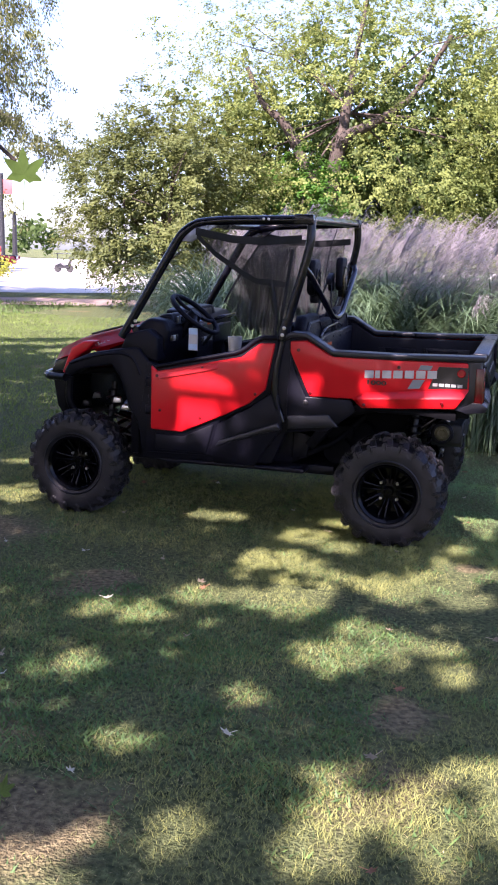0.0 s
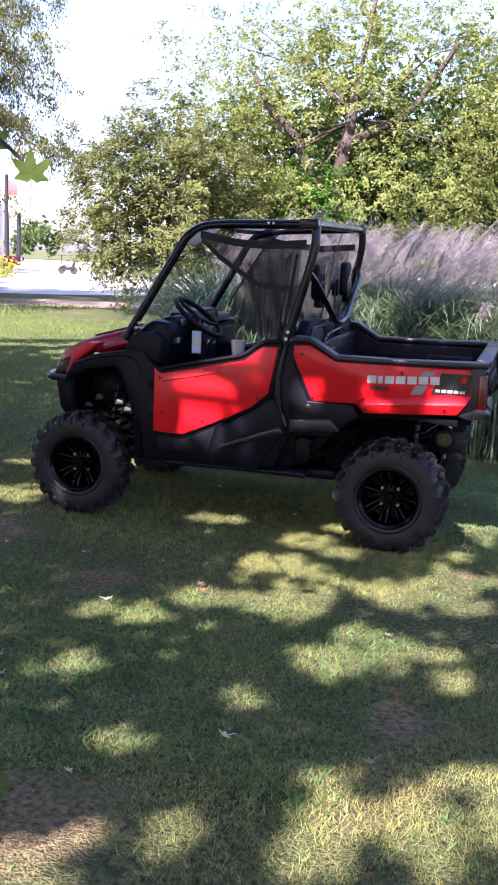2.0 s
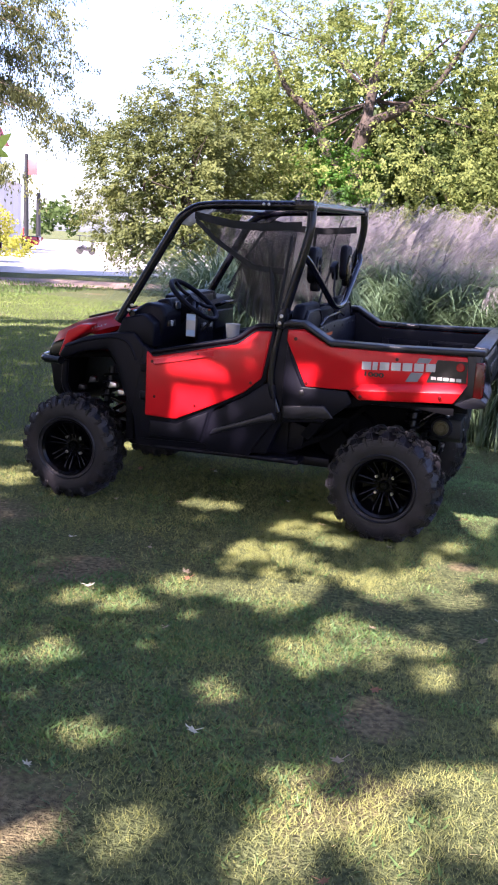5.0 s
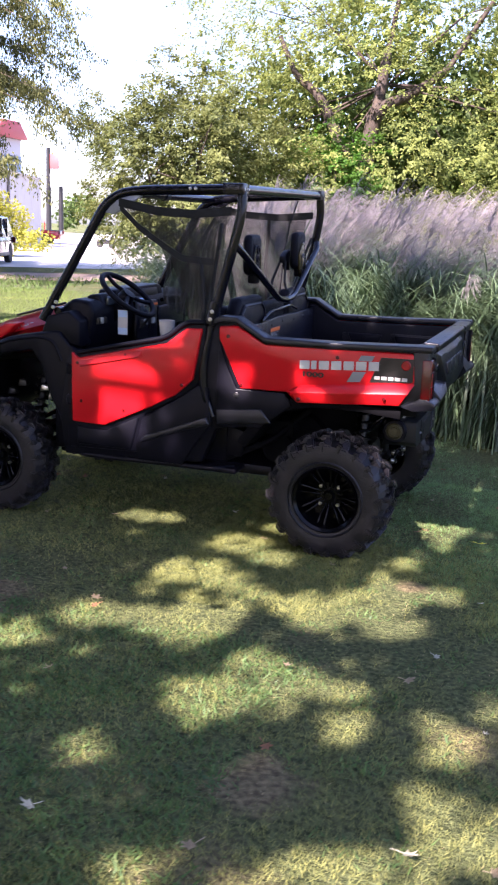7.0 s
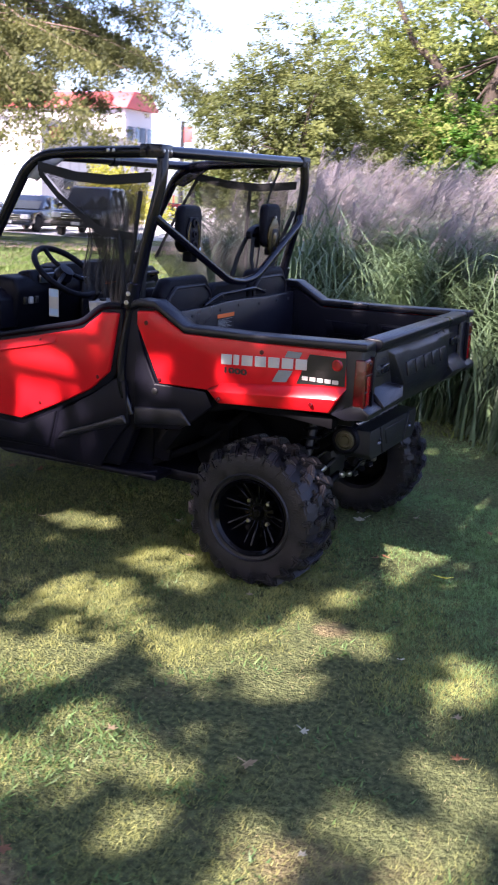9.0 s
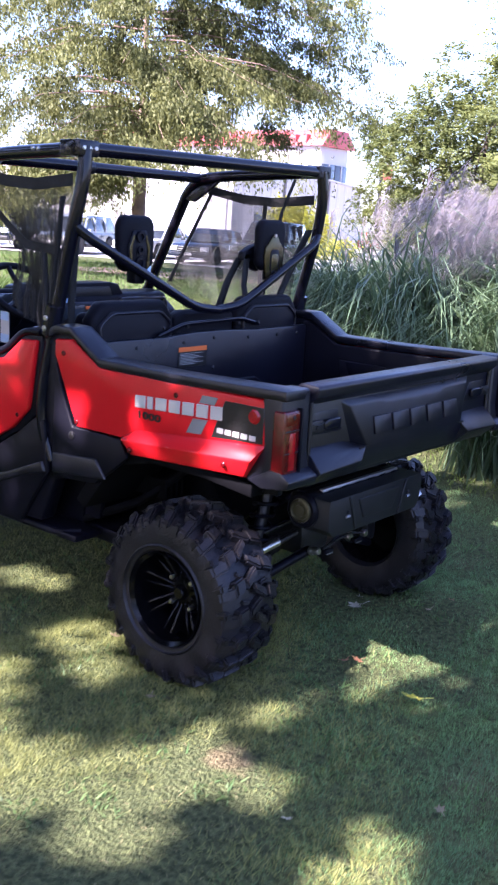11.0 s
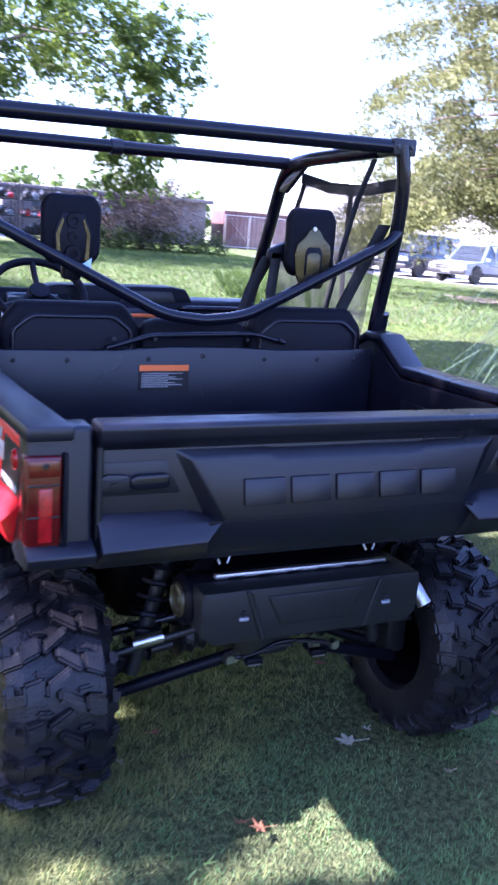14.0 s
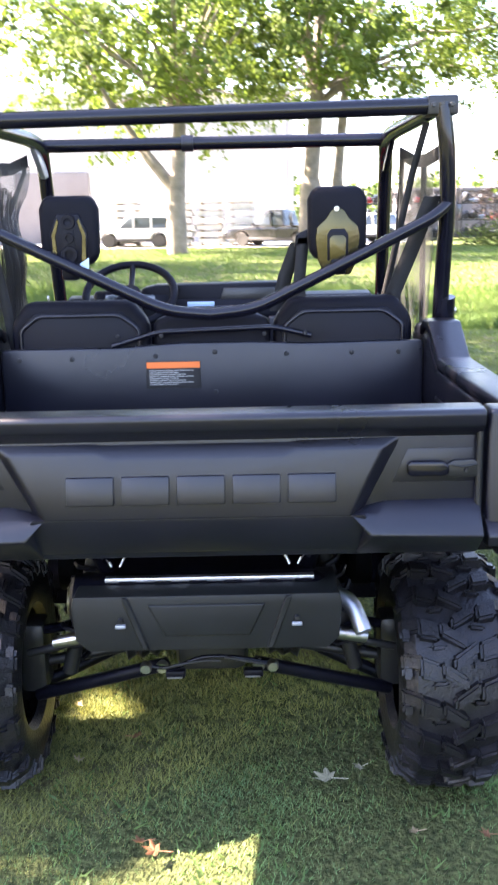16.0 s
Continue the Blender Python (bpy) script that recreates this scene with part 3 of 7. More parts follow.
# pair of big trees by the yard
ce = thin(clumps((-40.5, -4.0, 10.5), (9.5, 8.0, 6.5), 1700, 1, 0.05, 0.25, -0.68, 0.06)[1], 12.0)
limbs = [([(-39.0, -2.9, -0.1), (-39.0, -2.9, 1.5), (-39.1, -2.85, 3.2)], 0.44, 0.36), ([(-39.05, -2.9, 2.6), (-39.4, -4.2, 4.2), (-39.8, -5.6, 6.2), (-40.0, -7.5, 9.5)], 0.24, 0.08), ([(-39.1, -2.8, 2.9), (-39.2, -2.6, 7.0), (-39.5, -2.0, 12.0)], 0.30, 0.10), ([(-39.2, -2.6, 5.5), (-39.0, -1.4, 7.5), (-39.2, 0.4, 9.5)], 0.16, 0.05)]
tree("shade_tree", (-39.0, -2.9, 0), "big bright green shade tree with a pale trunk beside the yard", limbs + reach((-39.1, -2.7, 6), ce, 0.09, 0.03, 18), sprays(ce, (-40.5, -4.0, 8.0), 60, 1.0), LEAF_BRIGHT, 0.235, BARK3)
cf = thin(clumps((-42.5, 5.0, 11.0), (8.0, 8.5, 5.6), 1650, 1, 0.05, 0.25, -0.72, 0.06)[1], 12.0)
limbs = [([(-42.6, 3.0, -0.1), (-42.6, 3.0, 3.0), (-42.7, 3.3, 7.0), (-43.0, 3.4, 12.0)], 0.55, 0.18), ([(-43.6, 4.5, -0.1), (-43.5, 4.3, 3.0), (-43.3, 4.6, 7.0), (-43.0, 6.0, 11.0)], 0.34, 0.12), ([(-42.7, 3.3, 6.4), (-42.5, 5.5, 8.0), (-42.0, 8.0, 9.0)], 0.2, 0.08)]
cg = np.concatenate([clumps((-41.0, 12.8, 4.9), (2.0, 1.7, 2.2), 70, 1, 0.05, 0.2)[1], clumps((-41.0, 13.2, 8.6), (2.6, 2.4, 2.6), 120, 1, 0.05, 0.2)[1]])
tree("shade_tree", (-42.6, 3.0, 0), "big bright green tree with twin pale trunks beside the yard", limbs + reach((-42.7, 3.3, 7), cf, 0.09, 0.03, 18) + [([(-42.7, 3.6, 8.6), (-42.3, 6.5, 9.4), (-41.7, 9.6, 9.2), (-41.2, 11.8, 7.8), (-41.0, 12.8, 6.2)], 0.10, 0.025), ([(-41.7, 9.6, 9.2), (-41.3, 11.6, 9.6), (-41.0, 13.4, 9.0)], 0.05, 0.02)], both(sprays(cf, (-42.5, 5.0, 8.5), 60, 1.0), sprays(cg, (-41.3, 12.0, 7.5), 64, 0.8)), LEAF_BRIGHT, 0.235, BARK3)

# shrub, yellow bush, distant woods
ps, cs = clumps((-46.5, 15.2, 1.9), (3.0, 3.4, 2.1), 300, 40, 0.28, 0.1)
tree("twiggy_shrub", (-46.5, 15.2, 0), "leggy dull brown shrub with many thin stems", [([(-46.5, 15.2, -0.1), (-46.5 + 0.9 * math.cos(a), 15.2 + 0.9 * math.sin(a), 1.5), (-46.5 + 2 * math.cos(a), 15.2 + 2 * math.sin(a), 3.6)], 0.05, 0.015) for a in np.arange(0, 6.2, 0.5)], ps, TWIGGY, 0.16, BARK, "shrub", 4.0)
py, cy = clumps((-26.1, 34.2, 1.5), (1.6, 1.6, 1.6), 170, 40, 0.2, 0.3)
tree("yellow_bush", (-26.1, 34.2, 0), "rounded yellow-green bush beside a building", [([(-26.1, 34.2, -0.1), (-26.1, 34.2, 0.8), (-26.0, 34.2, 1.7)], 0.08, 0.03)], py, YELLOWBUSH, 0.16, BARK, "bush")

# unseen tree added up-sun of the viewer: its crown and hand-placed gaps shape the dapples
GAPS = [(-0.56, -1.22, 0.18), (-0.40, -1.22, 0.10), (-0.26, -1.62, 0.19), (-0.50, -1.82, 0.17), (-0.76, -1.87, 0.12), (-0.91, -2.23, 0.11), (-1.11, -2.24, 0.07), (-0.88, -2.82, 0.08), (-0.19, -2.89, 0.05), (-0.46, -3.38, 0.05), (-0.47, -0.72, 0.13),
        (-0.26, -0.86, 0.09), (-1.16, -0.50, 0.09), (-1.06, -0.46, 0.07), (0.46, -0.05, 0.16), (0.57, 0.02, 0.08), (0.52, -1.05, 0.17), (0.40, -1.30, 0.15), (0.23, -1.51, 0.15), (0.52, -1.54, 0.09), (0.11, -2.13, 0.13), (-0.04, -2.40, 0.10),
        (0.36, -2.15, 0.12), (0.20, -2.34, 0.11), (0.09, -2.53, 0.07), (0.24, -3.37, 0.05), (0.62, -3.41, 0.12), (0.71, -3.15, 0.07), (0.37, -3.57, 0.10), (0.30, -3.80, 0.06), (0.58, -3.69, 0.08), (-0.08, -3.80, 0.06)]
SIDE_GAPS = [(-0.98, -0.05, 0.14), (-0.95, 0.10, 0.22), (-0.88, 0.26, 0.24), (-0.74, 0.36, 0.18), (-0.29, 0.32, 0.09), (-0.33, 0.20, 0.08), (-0.36, 0.10, 0.05), (0.10, 0.18, 0.05), (0.50, 0.20, 0.06)]
FAR_GAPS = [(-0.28, -3.90, 0.05), (-0.41, -4.11, 0.10), (-2.64, -0.46, 0.22), (-3.16, 0.44, 0.18), (-2.2, 0.9, 0.2), (1.24, -1.74, 0.12), (1.12, -2.10, 0.07), (1.31, -2.08, 0.11), (0.92, -2.38, 0.09), (0.56, -2.43, 0.07), (1.30, -2.30, 0.04), (1.10, -1.18, 0.08),
            (-0.16, -1.34, 0.06), (1.08, -1.02, 0.05), (0.03, -1.42, 0.07), (0.41, -0.66, 0.04), (-0.33, -0.36, 0.06), (-1.6, 3.1, 0.75), (-0.7, 2.3, 0.3), (1.0, -2.85, 0.16), (-0.20, -1.95, 0.11), (0.87, -3.18, 0.12), (0.88, -3.44, 0.11), (0.56, -3.51, 0.08), (0.83, -2.29, 0.06), (0.13, -1.32, 0.08)]
H0 = 7.0
SLOPE = np.array([SUN.x, SUN.y]) / SUN.z
c = rng.uniform((-17.0, -16.5, H0), (4.5, 4.0, H0 + 3.2), (8400, 3))
p = np.repeat(c, 14, 0) + rng.normal(size=(len(c) * 14, 3)) * 0.2
fall = p[:, :2] - SLOPE * p[:, 2:3]
near = np.hypot(fall[:, 0] + 0.3, fall[:, 1] + 1.5) < 4.5
p = np.concatenate([p[~near], np.repeat(p[near], 4, 0) + rng.normal(size=(4 * near.sum(), 3)) * 0.12])
near = np.arange(len(p)) >= (~near).sum()
fall = p[:, :2] - SLOPE * p[:, 2:3]
p[near, 2] = 4.9 + (p[near, 2] - H0) * 0.5           # leaves set lower here so that the dapples get sharper edges
p[near, :2] = fall[near] + SLOPE * p[near, 2:3]
al, ac = -0.65 * (fall[:, 0] + 3.5) + 0.76 * (fall[:, 1] - 2.0), 0.76 * (fall[:, 0] + 3.5) + 0.65 * (fall[:, 1] - 2.0)
wob = np.zeros(len(p))
wob[near] = [noise.noise(Vector((u * 4.5, w * 4.5, 2.0))) + 0.8 * noise.noise(Vector((u * 10, w * 10, 5.0))) + 0.75 * noise.noise(Vector((u * 21, w * 21, 7.0))) for u, w in fall[near]]
edge = (al / 10.0) ** 2 + (ac / 5.4) ** 2
keep = edge < 1.0 + 0.3 * np.array([noise.noise(Vector((u * 0.5, w * 0.5, 1.0))) for u, w in fall])
for gx0, gy0, r in GAPS + SIDE_GAPS + FAR_GAPS:
    keep &= (np.hypot(fall[:, 0] - gx0, fall[:, 1] - gy0) > r * (1.05 + 0.9 * wob) + 0.056) | (rng.random(len(p)) < 0.018)
keep &= ~(near & (wob > 0.68))
# more of the added crown is left out to let light reach the tall grass
over_bed = (fall[:, 0] - 2.4) * 0.48 + (fall[:, 1] - 1.55) * 0.87 > 0.5
keep &= ~(over_bed & np.array([noise.noise(Vector((u * 1.1, w * 1.1, 9.0))) + 0.6 * noise.noise(Vector((u * 3, w * 3, 4.0))) > (0.12 if u > -0.6 else 0.0) for u, w in fall]))
keep &= ~((np.hypot(fall[:, 0] - 1.1, fall[:, 1] - 0.95) < 0.6) & (rng.random(len(p)) < 0.5))          # leaves dropped here to let more light onto the lawn
p, near = p[keep], near[keep]
limbs = [([(-6.5, -7.5, -0.1), (-6.5, -7.5, 3.0), (-6.4, -7.3, 6.5)], 0.45, 0.30)] + reach((-6.4, -7.3, 6.0), p[::40], 0.12, 0.03, 16)
tree("overhanging_tree", (-6.5, -7.5, 0), "unseen maple added to shade the lawn, with gaps placed for the light", limbs, p, LEAF_SHADE, np.where(near, 0.145, 0.27), BARK)


# two unseen trees added beside the lawn, placed so that their shade falls across it
for bx0, by0 in ((-18.0, -10.0), (-29.0, -12.5)):
    q1, q2 = clumps((bx0, by0 - 1.0, 9.0), (7.0, 5.0, 3.6), 340, 34, 0.42, 0.1)
    tree("shade_tree", (bx0, by0, 0), "unseen maple added beside the lawn to cast dappled shade", [([(bx0, by0, -0.1), (bx0 + 0.1, by0, 3.0), (bx0, by0 - 0.3, 7.0)], 0.36, 0.20)] + reach((bx0, by0 - 0.3, 6.5), q2, 0.08, 0.02, 10), q1, LEAF_SHADE, 0.32, BARK)

# unseen row of trees added behind the viewer; it closes the place and blocks low sky
far = []
for k in range(16):
    c0 = (-34 + 3.6 * k, -24 - 5 * rng.random(), 5.5 + rng.random())
    far.append(clumps(c0, (3.6, 3.0, 5.5), 80, 22, 0.5, 0.3)[0])
v, f = leaf_cloud(np.concatenate(far), 0.42)
tagged(new("tree_row", mesh_from("tree_row", v, f, LEAF_DARK)), "unseen row of dark green trees added behind the viewer", "trees", kind="stuff")


# ---- tall ornamental grass ----
PLUMEGREEN = material("tall_grass_blades", (0.135, 0.20, 0.10), 0.4, var=0.3, scale=0.8, fine=6, bump=0, trans=0.3, spec=0.4, island=0.5, second=(0.036, 0.066, 0.038))
PLUME = material("grass_plumes", (0.30, 0.28, 0.275), 0.8, var=0.2, scale=1.2, fine=20, bump=0, trans=0.4, spec=0.1, island=0.4, second=(0.19, 0.17, 0.18))
bedx = thing("ornamental_grass", (-1.6, 4.6, 0), "dense bed of tall ornamental grass with pale feathery plumes", "tall grass", kind="stuff")


def in_bed(n, deep=3.4, power=1.3):
    d = rng.uniform(0, 1, n) ** power
    f = rng.uniform(0, 1, n) * (1 + 0.58 * d * deep / 3.4)
    bx = 2.4 + (-3.15 - 2.4) * f; by = 1.55 + (4.62 - 1.55) * f
    wig = 0.18 * np.sin(f * 31) + 0.1 * np.sin(f * 57)
    return bx + 0.48 * (d * deep + wig), by + 0.87 * (d * deep + wig)


def ribbons(bx, by, bz, a, reach_out, rise, fall_off, width, seg, wind=(0.0, 0.0), power=1.7):
    """Arching strips: they rise, lean out and let their tips hang."""
    n = len(bx)
    dx, dy = np.cos(a) + wind[0], np.sin(a) + wind[1]
    out = np.empty((n, seg + 1, 2, 3), np.float32)
    px, py = -np.sin(a), np.cos(a)
    for k, u in enumerate(np.linspace(0, 1, seg + 1)):
        ox = reach_out * u ** power
        zz = bz + rise * u - fall_off * u ** 3
        w = width * (1 - 0.93 * u ** 1.5)
        cx, cy = bx + dx * ox, by + dy * ox
        out[:, k, 0] = np.stack([cx - px * w, cy - py * w, zz], 1)
        out[:, k, 1] = np.stack([cx + px * w, cy + py * w, zz + 0.25 * w], 1)
    i = np.arange(n) * (seg + 1) * 2
    f = np.concatenate([np.stack([i + 2 * k, i + 2 * k + 1, i + 2 * k + 3, i + 2 * k + 2], 1) for k in range(seg)])
    return out.reshape(-1, 3), f


def arcs(bx, by, bz, a, length, steep, sag, width, seg):
    """Blades that leave the ground steeply and bend over along their length until the tips hang."""
    n = len(bx)
    out = np.empty((n, seg + 1, 2, 3), np.float32)
    px, py = -np.sin(a), np.cos(a)
    x, y, z = bx.copy(), by.copy(), bz.copy()
    for k in range(seg + 1):
        u = k / seg
        w = width * (1 - 0.92 * u ** 1.6)
        out[:, k, 0] = np.stack([x - px * w, y - py * w, z], 1)
        out[:, k, 1] = np.stack([x + px * w, y + py * w, z + 0.3 * w], 1)
        t = steep - (steep + sag) * ((k + 0.5) / seg) ** 1.5
        x, y, z = x + np.cos(a) * np.cos(t) * length / seg, y + np.sin(a) * np.cos(t) * length / seg, z + np.sin(t) * length / seg
    i = np.arange(n) * (seg + 1) * 2
    f = np.concatenate([np.stack([i + 2 * k, i + 2 * k + 1, i + 2 * k + 3, i + 2 * k + 2], 1) for k in range(seg)])
    return out.reshape(-1, 3), f


def lower_end(bx, by, least):
    """The bed rounds off towards its far end."""
    along = ((bx - 2.4) * -5.5 + (by - 1.55) * 3.05) / (5.5 ** 2 + 3.05 ** 2)
    depth = (bx - 2.4) * 0.48 + (by - 1.55) * 0.87
    return np.clip((1.16 + 0.17 * depth - along) / 0.16, least, 1.0)


def trim(v, f, seg):
    """Leave out the blades at the near end that would hang far over the lawn."""
    p = v.reshape(-1, (seg + 1) * 2, 3)
    out = -((p[..., 0] - 2.4) * 0.48 + (p[..., 1] - 1.55) * 0.87)
    far = ((out > 0.42) & (p[..., 0] > -0.6)).any(1)
    return v, f[~np.tile(far, seg)]


n = 27000
cx0, cy0 = in_bed(520)
cid = rng.integers(0, 520, n)
bx, by = cx0[cid] + rng.normal(0, 0.10, n), cy0[cid] + rng.normal(0, 0.10, n)
tall = rng.uniform(0.78, 1.15, 520)[cid]
turn = rng.normal(-0.2, 1.0, 520)[cid] + rng.normal(0, 0.55, n)
long = rng.uniform(1.65, 2.6, n) * tall * lower_end(bx, by, 0.6) * np.where(bx > -0.2, 0.84, 1.0) * np.where(bx < -1.6, 1.13, 1.0)
v, f = arcs(bx, by, np.zeros(n), turn, long, rng.uniform(1.2, 1.55, n), rng.uniform(0.4, 1.45, n), rng.uniform(0.006, 0.0125, n), 6)
v, f = trim(v, f, 6)
part("grass_blades", mesh_from("grass_blades", v, f, PLUMEGREEN), None, bedx)
# shorter outer blades that arch over and hang their tips above the lawn
n = 26000
bx, by = in_bed(n, 1.8, 1.0)
bx, by = bx + rng.normal(0, 0.06, n), by + rng.normal(0, 0.06, n)
top = lower_end(bx, by, 0.5)
lock = rng.normal(-0.6, 0.8, 400)[(np.floor(bx * 5.5) * 13 + np.floor(by * 5.5) * 7).astype(int) % 400]
v, f = arcs(bx, by, rng.uniform(0.0, 1.05, n) * top, lock + rng.normal(0, 0.4, n), rng.uniform(0.6, 1.15, n), rng.uniform(0.9, 1.4, n), rng.uniform(0.5, 1.45, n), rng.uniform(0.006, 0.0125, n), 5)
v, f = trim(v, f, 5)
part("grass_skirt", mesh_from("grass_skirt", v, f, PLUMEGREEN), None, bedx)
# stems, each with a one-sided feather of drooping threads at its head
n = 1750
sx, sy = in_bed(n, 3.4, 1.0)
sh = rng.uniform(1.2, 1.98, n) * (1 + 0.06 * np.sin(sx * 3.1 + sy * 1.7)) * lower_end(sx, sy, 0.75)
az = rng.normal(-0.10, 0.45, n)
lean = rng.uniform(0.25, 0.6, n)
v, f = ribbons(sx, sy, np.zeros(n), az, lean, sh, np.zeros(n), np.full(n, 0.004), 4)
part("plume_stems", mesh_from("plume_stems", v, f, PLUMEGREEN), None, bedx)
per = 32
tx, ty, tz = (np.repeat(q0, per) for q0 in (sx + np.cos(az) * lean, sy + np.sin(az) * lean, sh))
u = np.tile(np.linspace(0, 1, per), n)
spine = np.repeat(rng.uniform(0.20, 0.36, n), per)
bow = np.repeat(rng.uniform(0.25, 0.8, n), per) * spine * u ** 1.6
ca, sa = np.repeat(np.cos(az), per), np.repeat(np.sin(az), per)
ta = np.repeat(az, per) + rng.normal(0, 0.40, n * per)
long = rng.uniform(0.12, 0.25, n * per) * (1.15 - 0.5 * u)
v, f = ribbons(tx + ca * bow, ty + sa * bow, tz + spine * u * 0.9 - 0.10, ta, long, long * rng.uniform(0.55, 1.0, n * per), long * rng.uniform(0.55, 1.05, n * per), np.full(n * per, 0.0033), 3, (0.35, 0.0), 1.1)
part("plumes", mesh_from("plumes", v, f, PLUME), None, bedx)

# rank weeds along the ditch
x, y = scatter(16000, -24.5, -13.5, 7.0, 13.0)
k = np.abs((y - 7.4) - 0.40 * (-13.5 - x)) < 1.1 + 0.4 * np.sin(x * 2.0)
blades("ditch_weeds", x[k], y[k], 0.34, 0.035, LEAF_DARK, 1.2, "rank green weeds along a ditch")

# ---- the utility vehicle ----
utv = thing("utility_vehicle", (-0.9, 0, 0), "red and black side-by-side utility vehicle parked on the lawn", "utility vehicle")


def warp(bm, f):
    """Shift corners back or forth by a rule of their own place."""
    for v in bm.verts:
        v.co.x += f(v.co)
    return bm


def letters(name, text, size, depth, bold=0.0):
    """Flat raised figures in the built-in font, as a mesh lying in x and y."""
    cu = bpy.data.curves.new(name, "FONT")
    cu.body, cu.size, cu.extrude, cu.offset = text, size, depth, bold
    ob = bpy.data.objects.new(name, cu)
    scene.collection.objects.link(ob)
    me = bpy.data.meshes.new_from_object(ob.evaluated_get(bpy.context.evaluated_depsgraph_get()))
    bpy.data.objects.remove(ob)
    return me


def bars(name, lo, hi, n, gap, z0, z1, d0, d1, mat, parent, axis="y"):
    """A row of plain bars, as wide as a word, each a part of its own."""
    w = (hi - lo - gap * (n - 1)) / n
    for k in range(n):
        a = lo + k * (w + gap)
        part(name, prism([(a, z0), (a + w, z0), (a + w, z1), (a, z1)], axis, d0, d1, min(0.002, abs(d1 - d0) * 0.4), 1), mat, parent)


# body sides, doors and bed sides
for s in (-1, 1):
    yy = lambda d: s * d
    shell = prism([(-1.50, 1.02), (-1.44, 0.985), (-0.90, 1.105), (-0.80, 1.20), (-0.50, 1.21), (-0.36, 1.10), (-0.38, 0.70), (-0.62, 0.63), (-0.70, 0.44), (-1.53, 0.40), (-1.56, 0.62)], "y", yy(0.70), yy(0.772), 0.012)
    part("side_shell", shell, BLACK, utv)
    door = part("door", prism([(-1.475, 1.005), (-1.425, 0.975), (-0.895, 1.098), (-0.785, 1.185), (-0.675, 1.19), (-0.70, 0.89), (-0.76, 0.82), (-1.02, 0.68), (-1.06, 0.46), (-1.50, 0.45), (-1.50, 0.60)], "y", yy(0.768), yy(0.79), 0.01), BLACK, utv, "black plastic door with a red upper panel")
    part("door_panel", prism([(-1.46, 0.99), (-1.42, 0.957), (-0.89, 1.075), (-0.78, 1.16), (-0.69, 1.165), (-0.74, 0.89), (-0.84, 0.80), (-0.98, 0.725), (-1.26, 0.595), (-1.46, 0.60)], "y", yy(0.785), yy(0.812), 0.009, 3), RED, door, "glossy red moulded panel")
    part("door_trim", tube([(-1.43, yy(0.79), 0.982), (-0.90, yy(0.79), 1.102), (-0.79, yy(0.79), 1.19), (-0.68, yy(0.79), 1.195)], 0.014, bend=0.05), BLACK, door)
    part("door_crease", prism([(-1.44, 0.575), (-1.26, 0.565), (-1.05, 0.665), (-1.10, 0.47), (-1.44, 0.47)], "y", yy(0.785), yy(0.80), 0.008, taper=0.05), BLACK, door)
    for x, z in ((-1.14, 0.69), (-1.40, 0.72), (-0.80, 0.86), (-1.13, 0.995), (-1.42, 0.93)):
        part("fastener", bolt((x, yy(0.812), z), "y", 0.009), REDLENS, door)
    facet = bmesh.new()
    q0 = [facet.verts.new((x, yy(d), z)) for x, d, z in ((-1.415, 0.811, 0.945), (-1.03, 0.811, 1.030), (-1.405, 0.811, 0.908), (-1.03, 0.811, 0.992), (-1.40, 0.822, 0.916), (-1.045, 0.822, 0.994))]
    for f in ((0, 1, 5, 4), (4, 5, 3, 2), (0, 4, 2), (1, 3, 5)):
        facet.faces.new([q0[k] for k in f])
    bmesh.ops.recalc_face_normals(facet, faces=facet.faces)
    part("door_facet", facet, RED, door)
    part("lower_side_panel", prism([(-1.04, 0.66), (-0.84, 0.775), (-0.72, 0.86), (-0.66, 0.86), (-0.635, 0.655), (-0.665, 0.625), (-0.74, 0.52), (-0.80, 0.42), (-1.06, 0.42), (-1.08, 0.50)], "y", yy(0.77), yy(0.795), 0.01), BLACK, utv)
    part("side_crease", prism([(-1.03, 0.56), (-0.86, 0.62), (-0.66, 0.70), (-0.64, 0.66), (-0.80, 0.61), (-1.05, 0.52)], "y", yy(0.79), yy(0.805), 0.006, taper=0.03), GREY, utv)
    part("rear_quarter_panel", prism([(-0.615, 0.86), (-0.60, 1.10), (-0.56, 0.99), (-0.50, 0.865), (-0.24, 0.865), (-0.20, 0.80), (-0.30, 0.72), (-0.37, 0.67), (-0.61, 0.645)], "y", yy(0.765), yy(0.788), 0.009), BLACK, utv)
    part("quarter_crease", prism([(-0.61, 0.745), (-0.36, 0.77), (-0.30, 0.70), (-0.40, 0.69), (-0.61, 0.665)], "y", yy(0.785), yy(0.796), 0.005, taper=0.04), GREY, utv)
    part("fastener", bolt((-0.50, yy(0.79), 0.83), "y", 0.016), DARKSTEEL, utv)
    bed = part("bed_side_panel", prism([(-0.605, 1.182), (-0.505, 1.19), (-0.355, 1.108), (0.428, 1.114), (0.428, 0.965), (0.30, 0.852), (-0.18, 0.828), (-0.225, 0.87), (-0.48, 0.866), (-0.605, 1.12)], "y", yy(0.755), yy(0.787), 0.009, 3), RED, utv, "glossy red bed side panel with lettering blocks")
    ridge = bmesh.new()
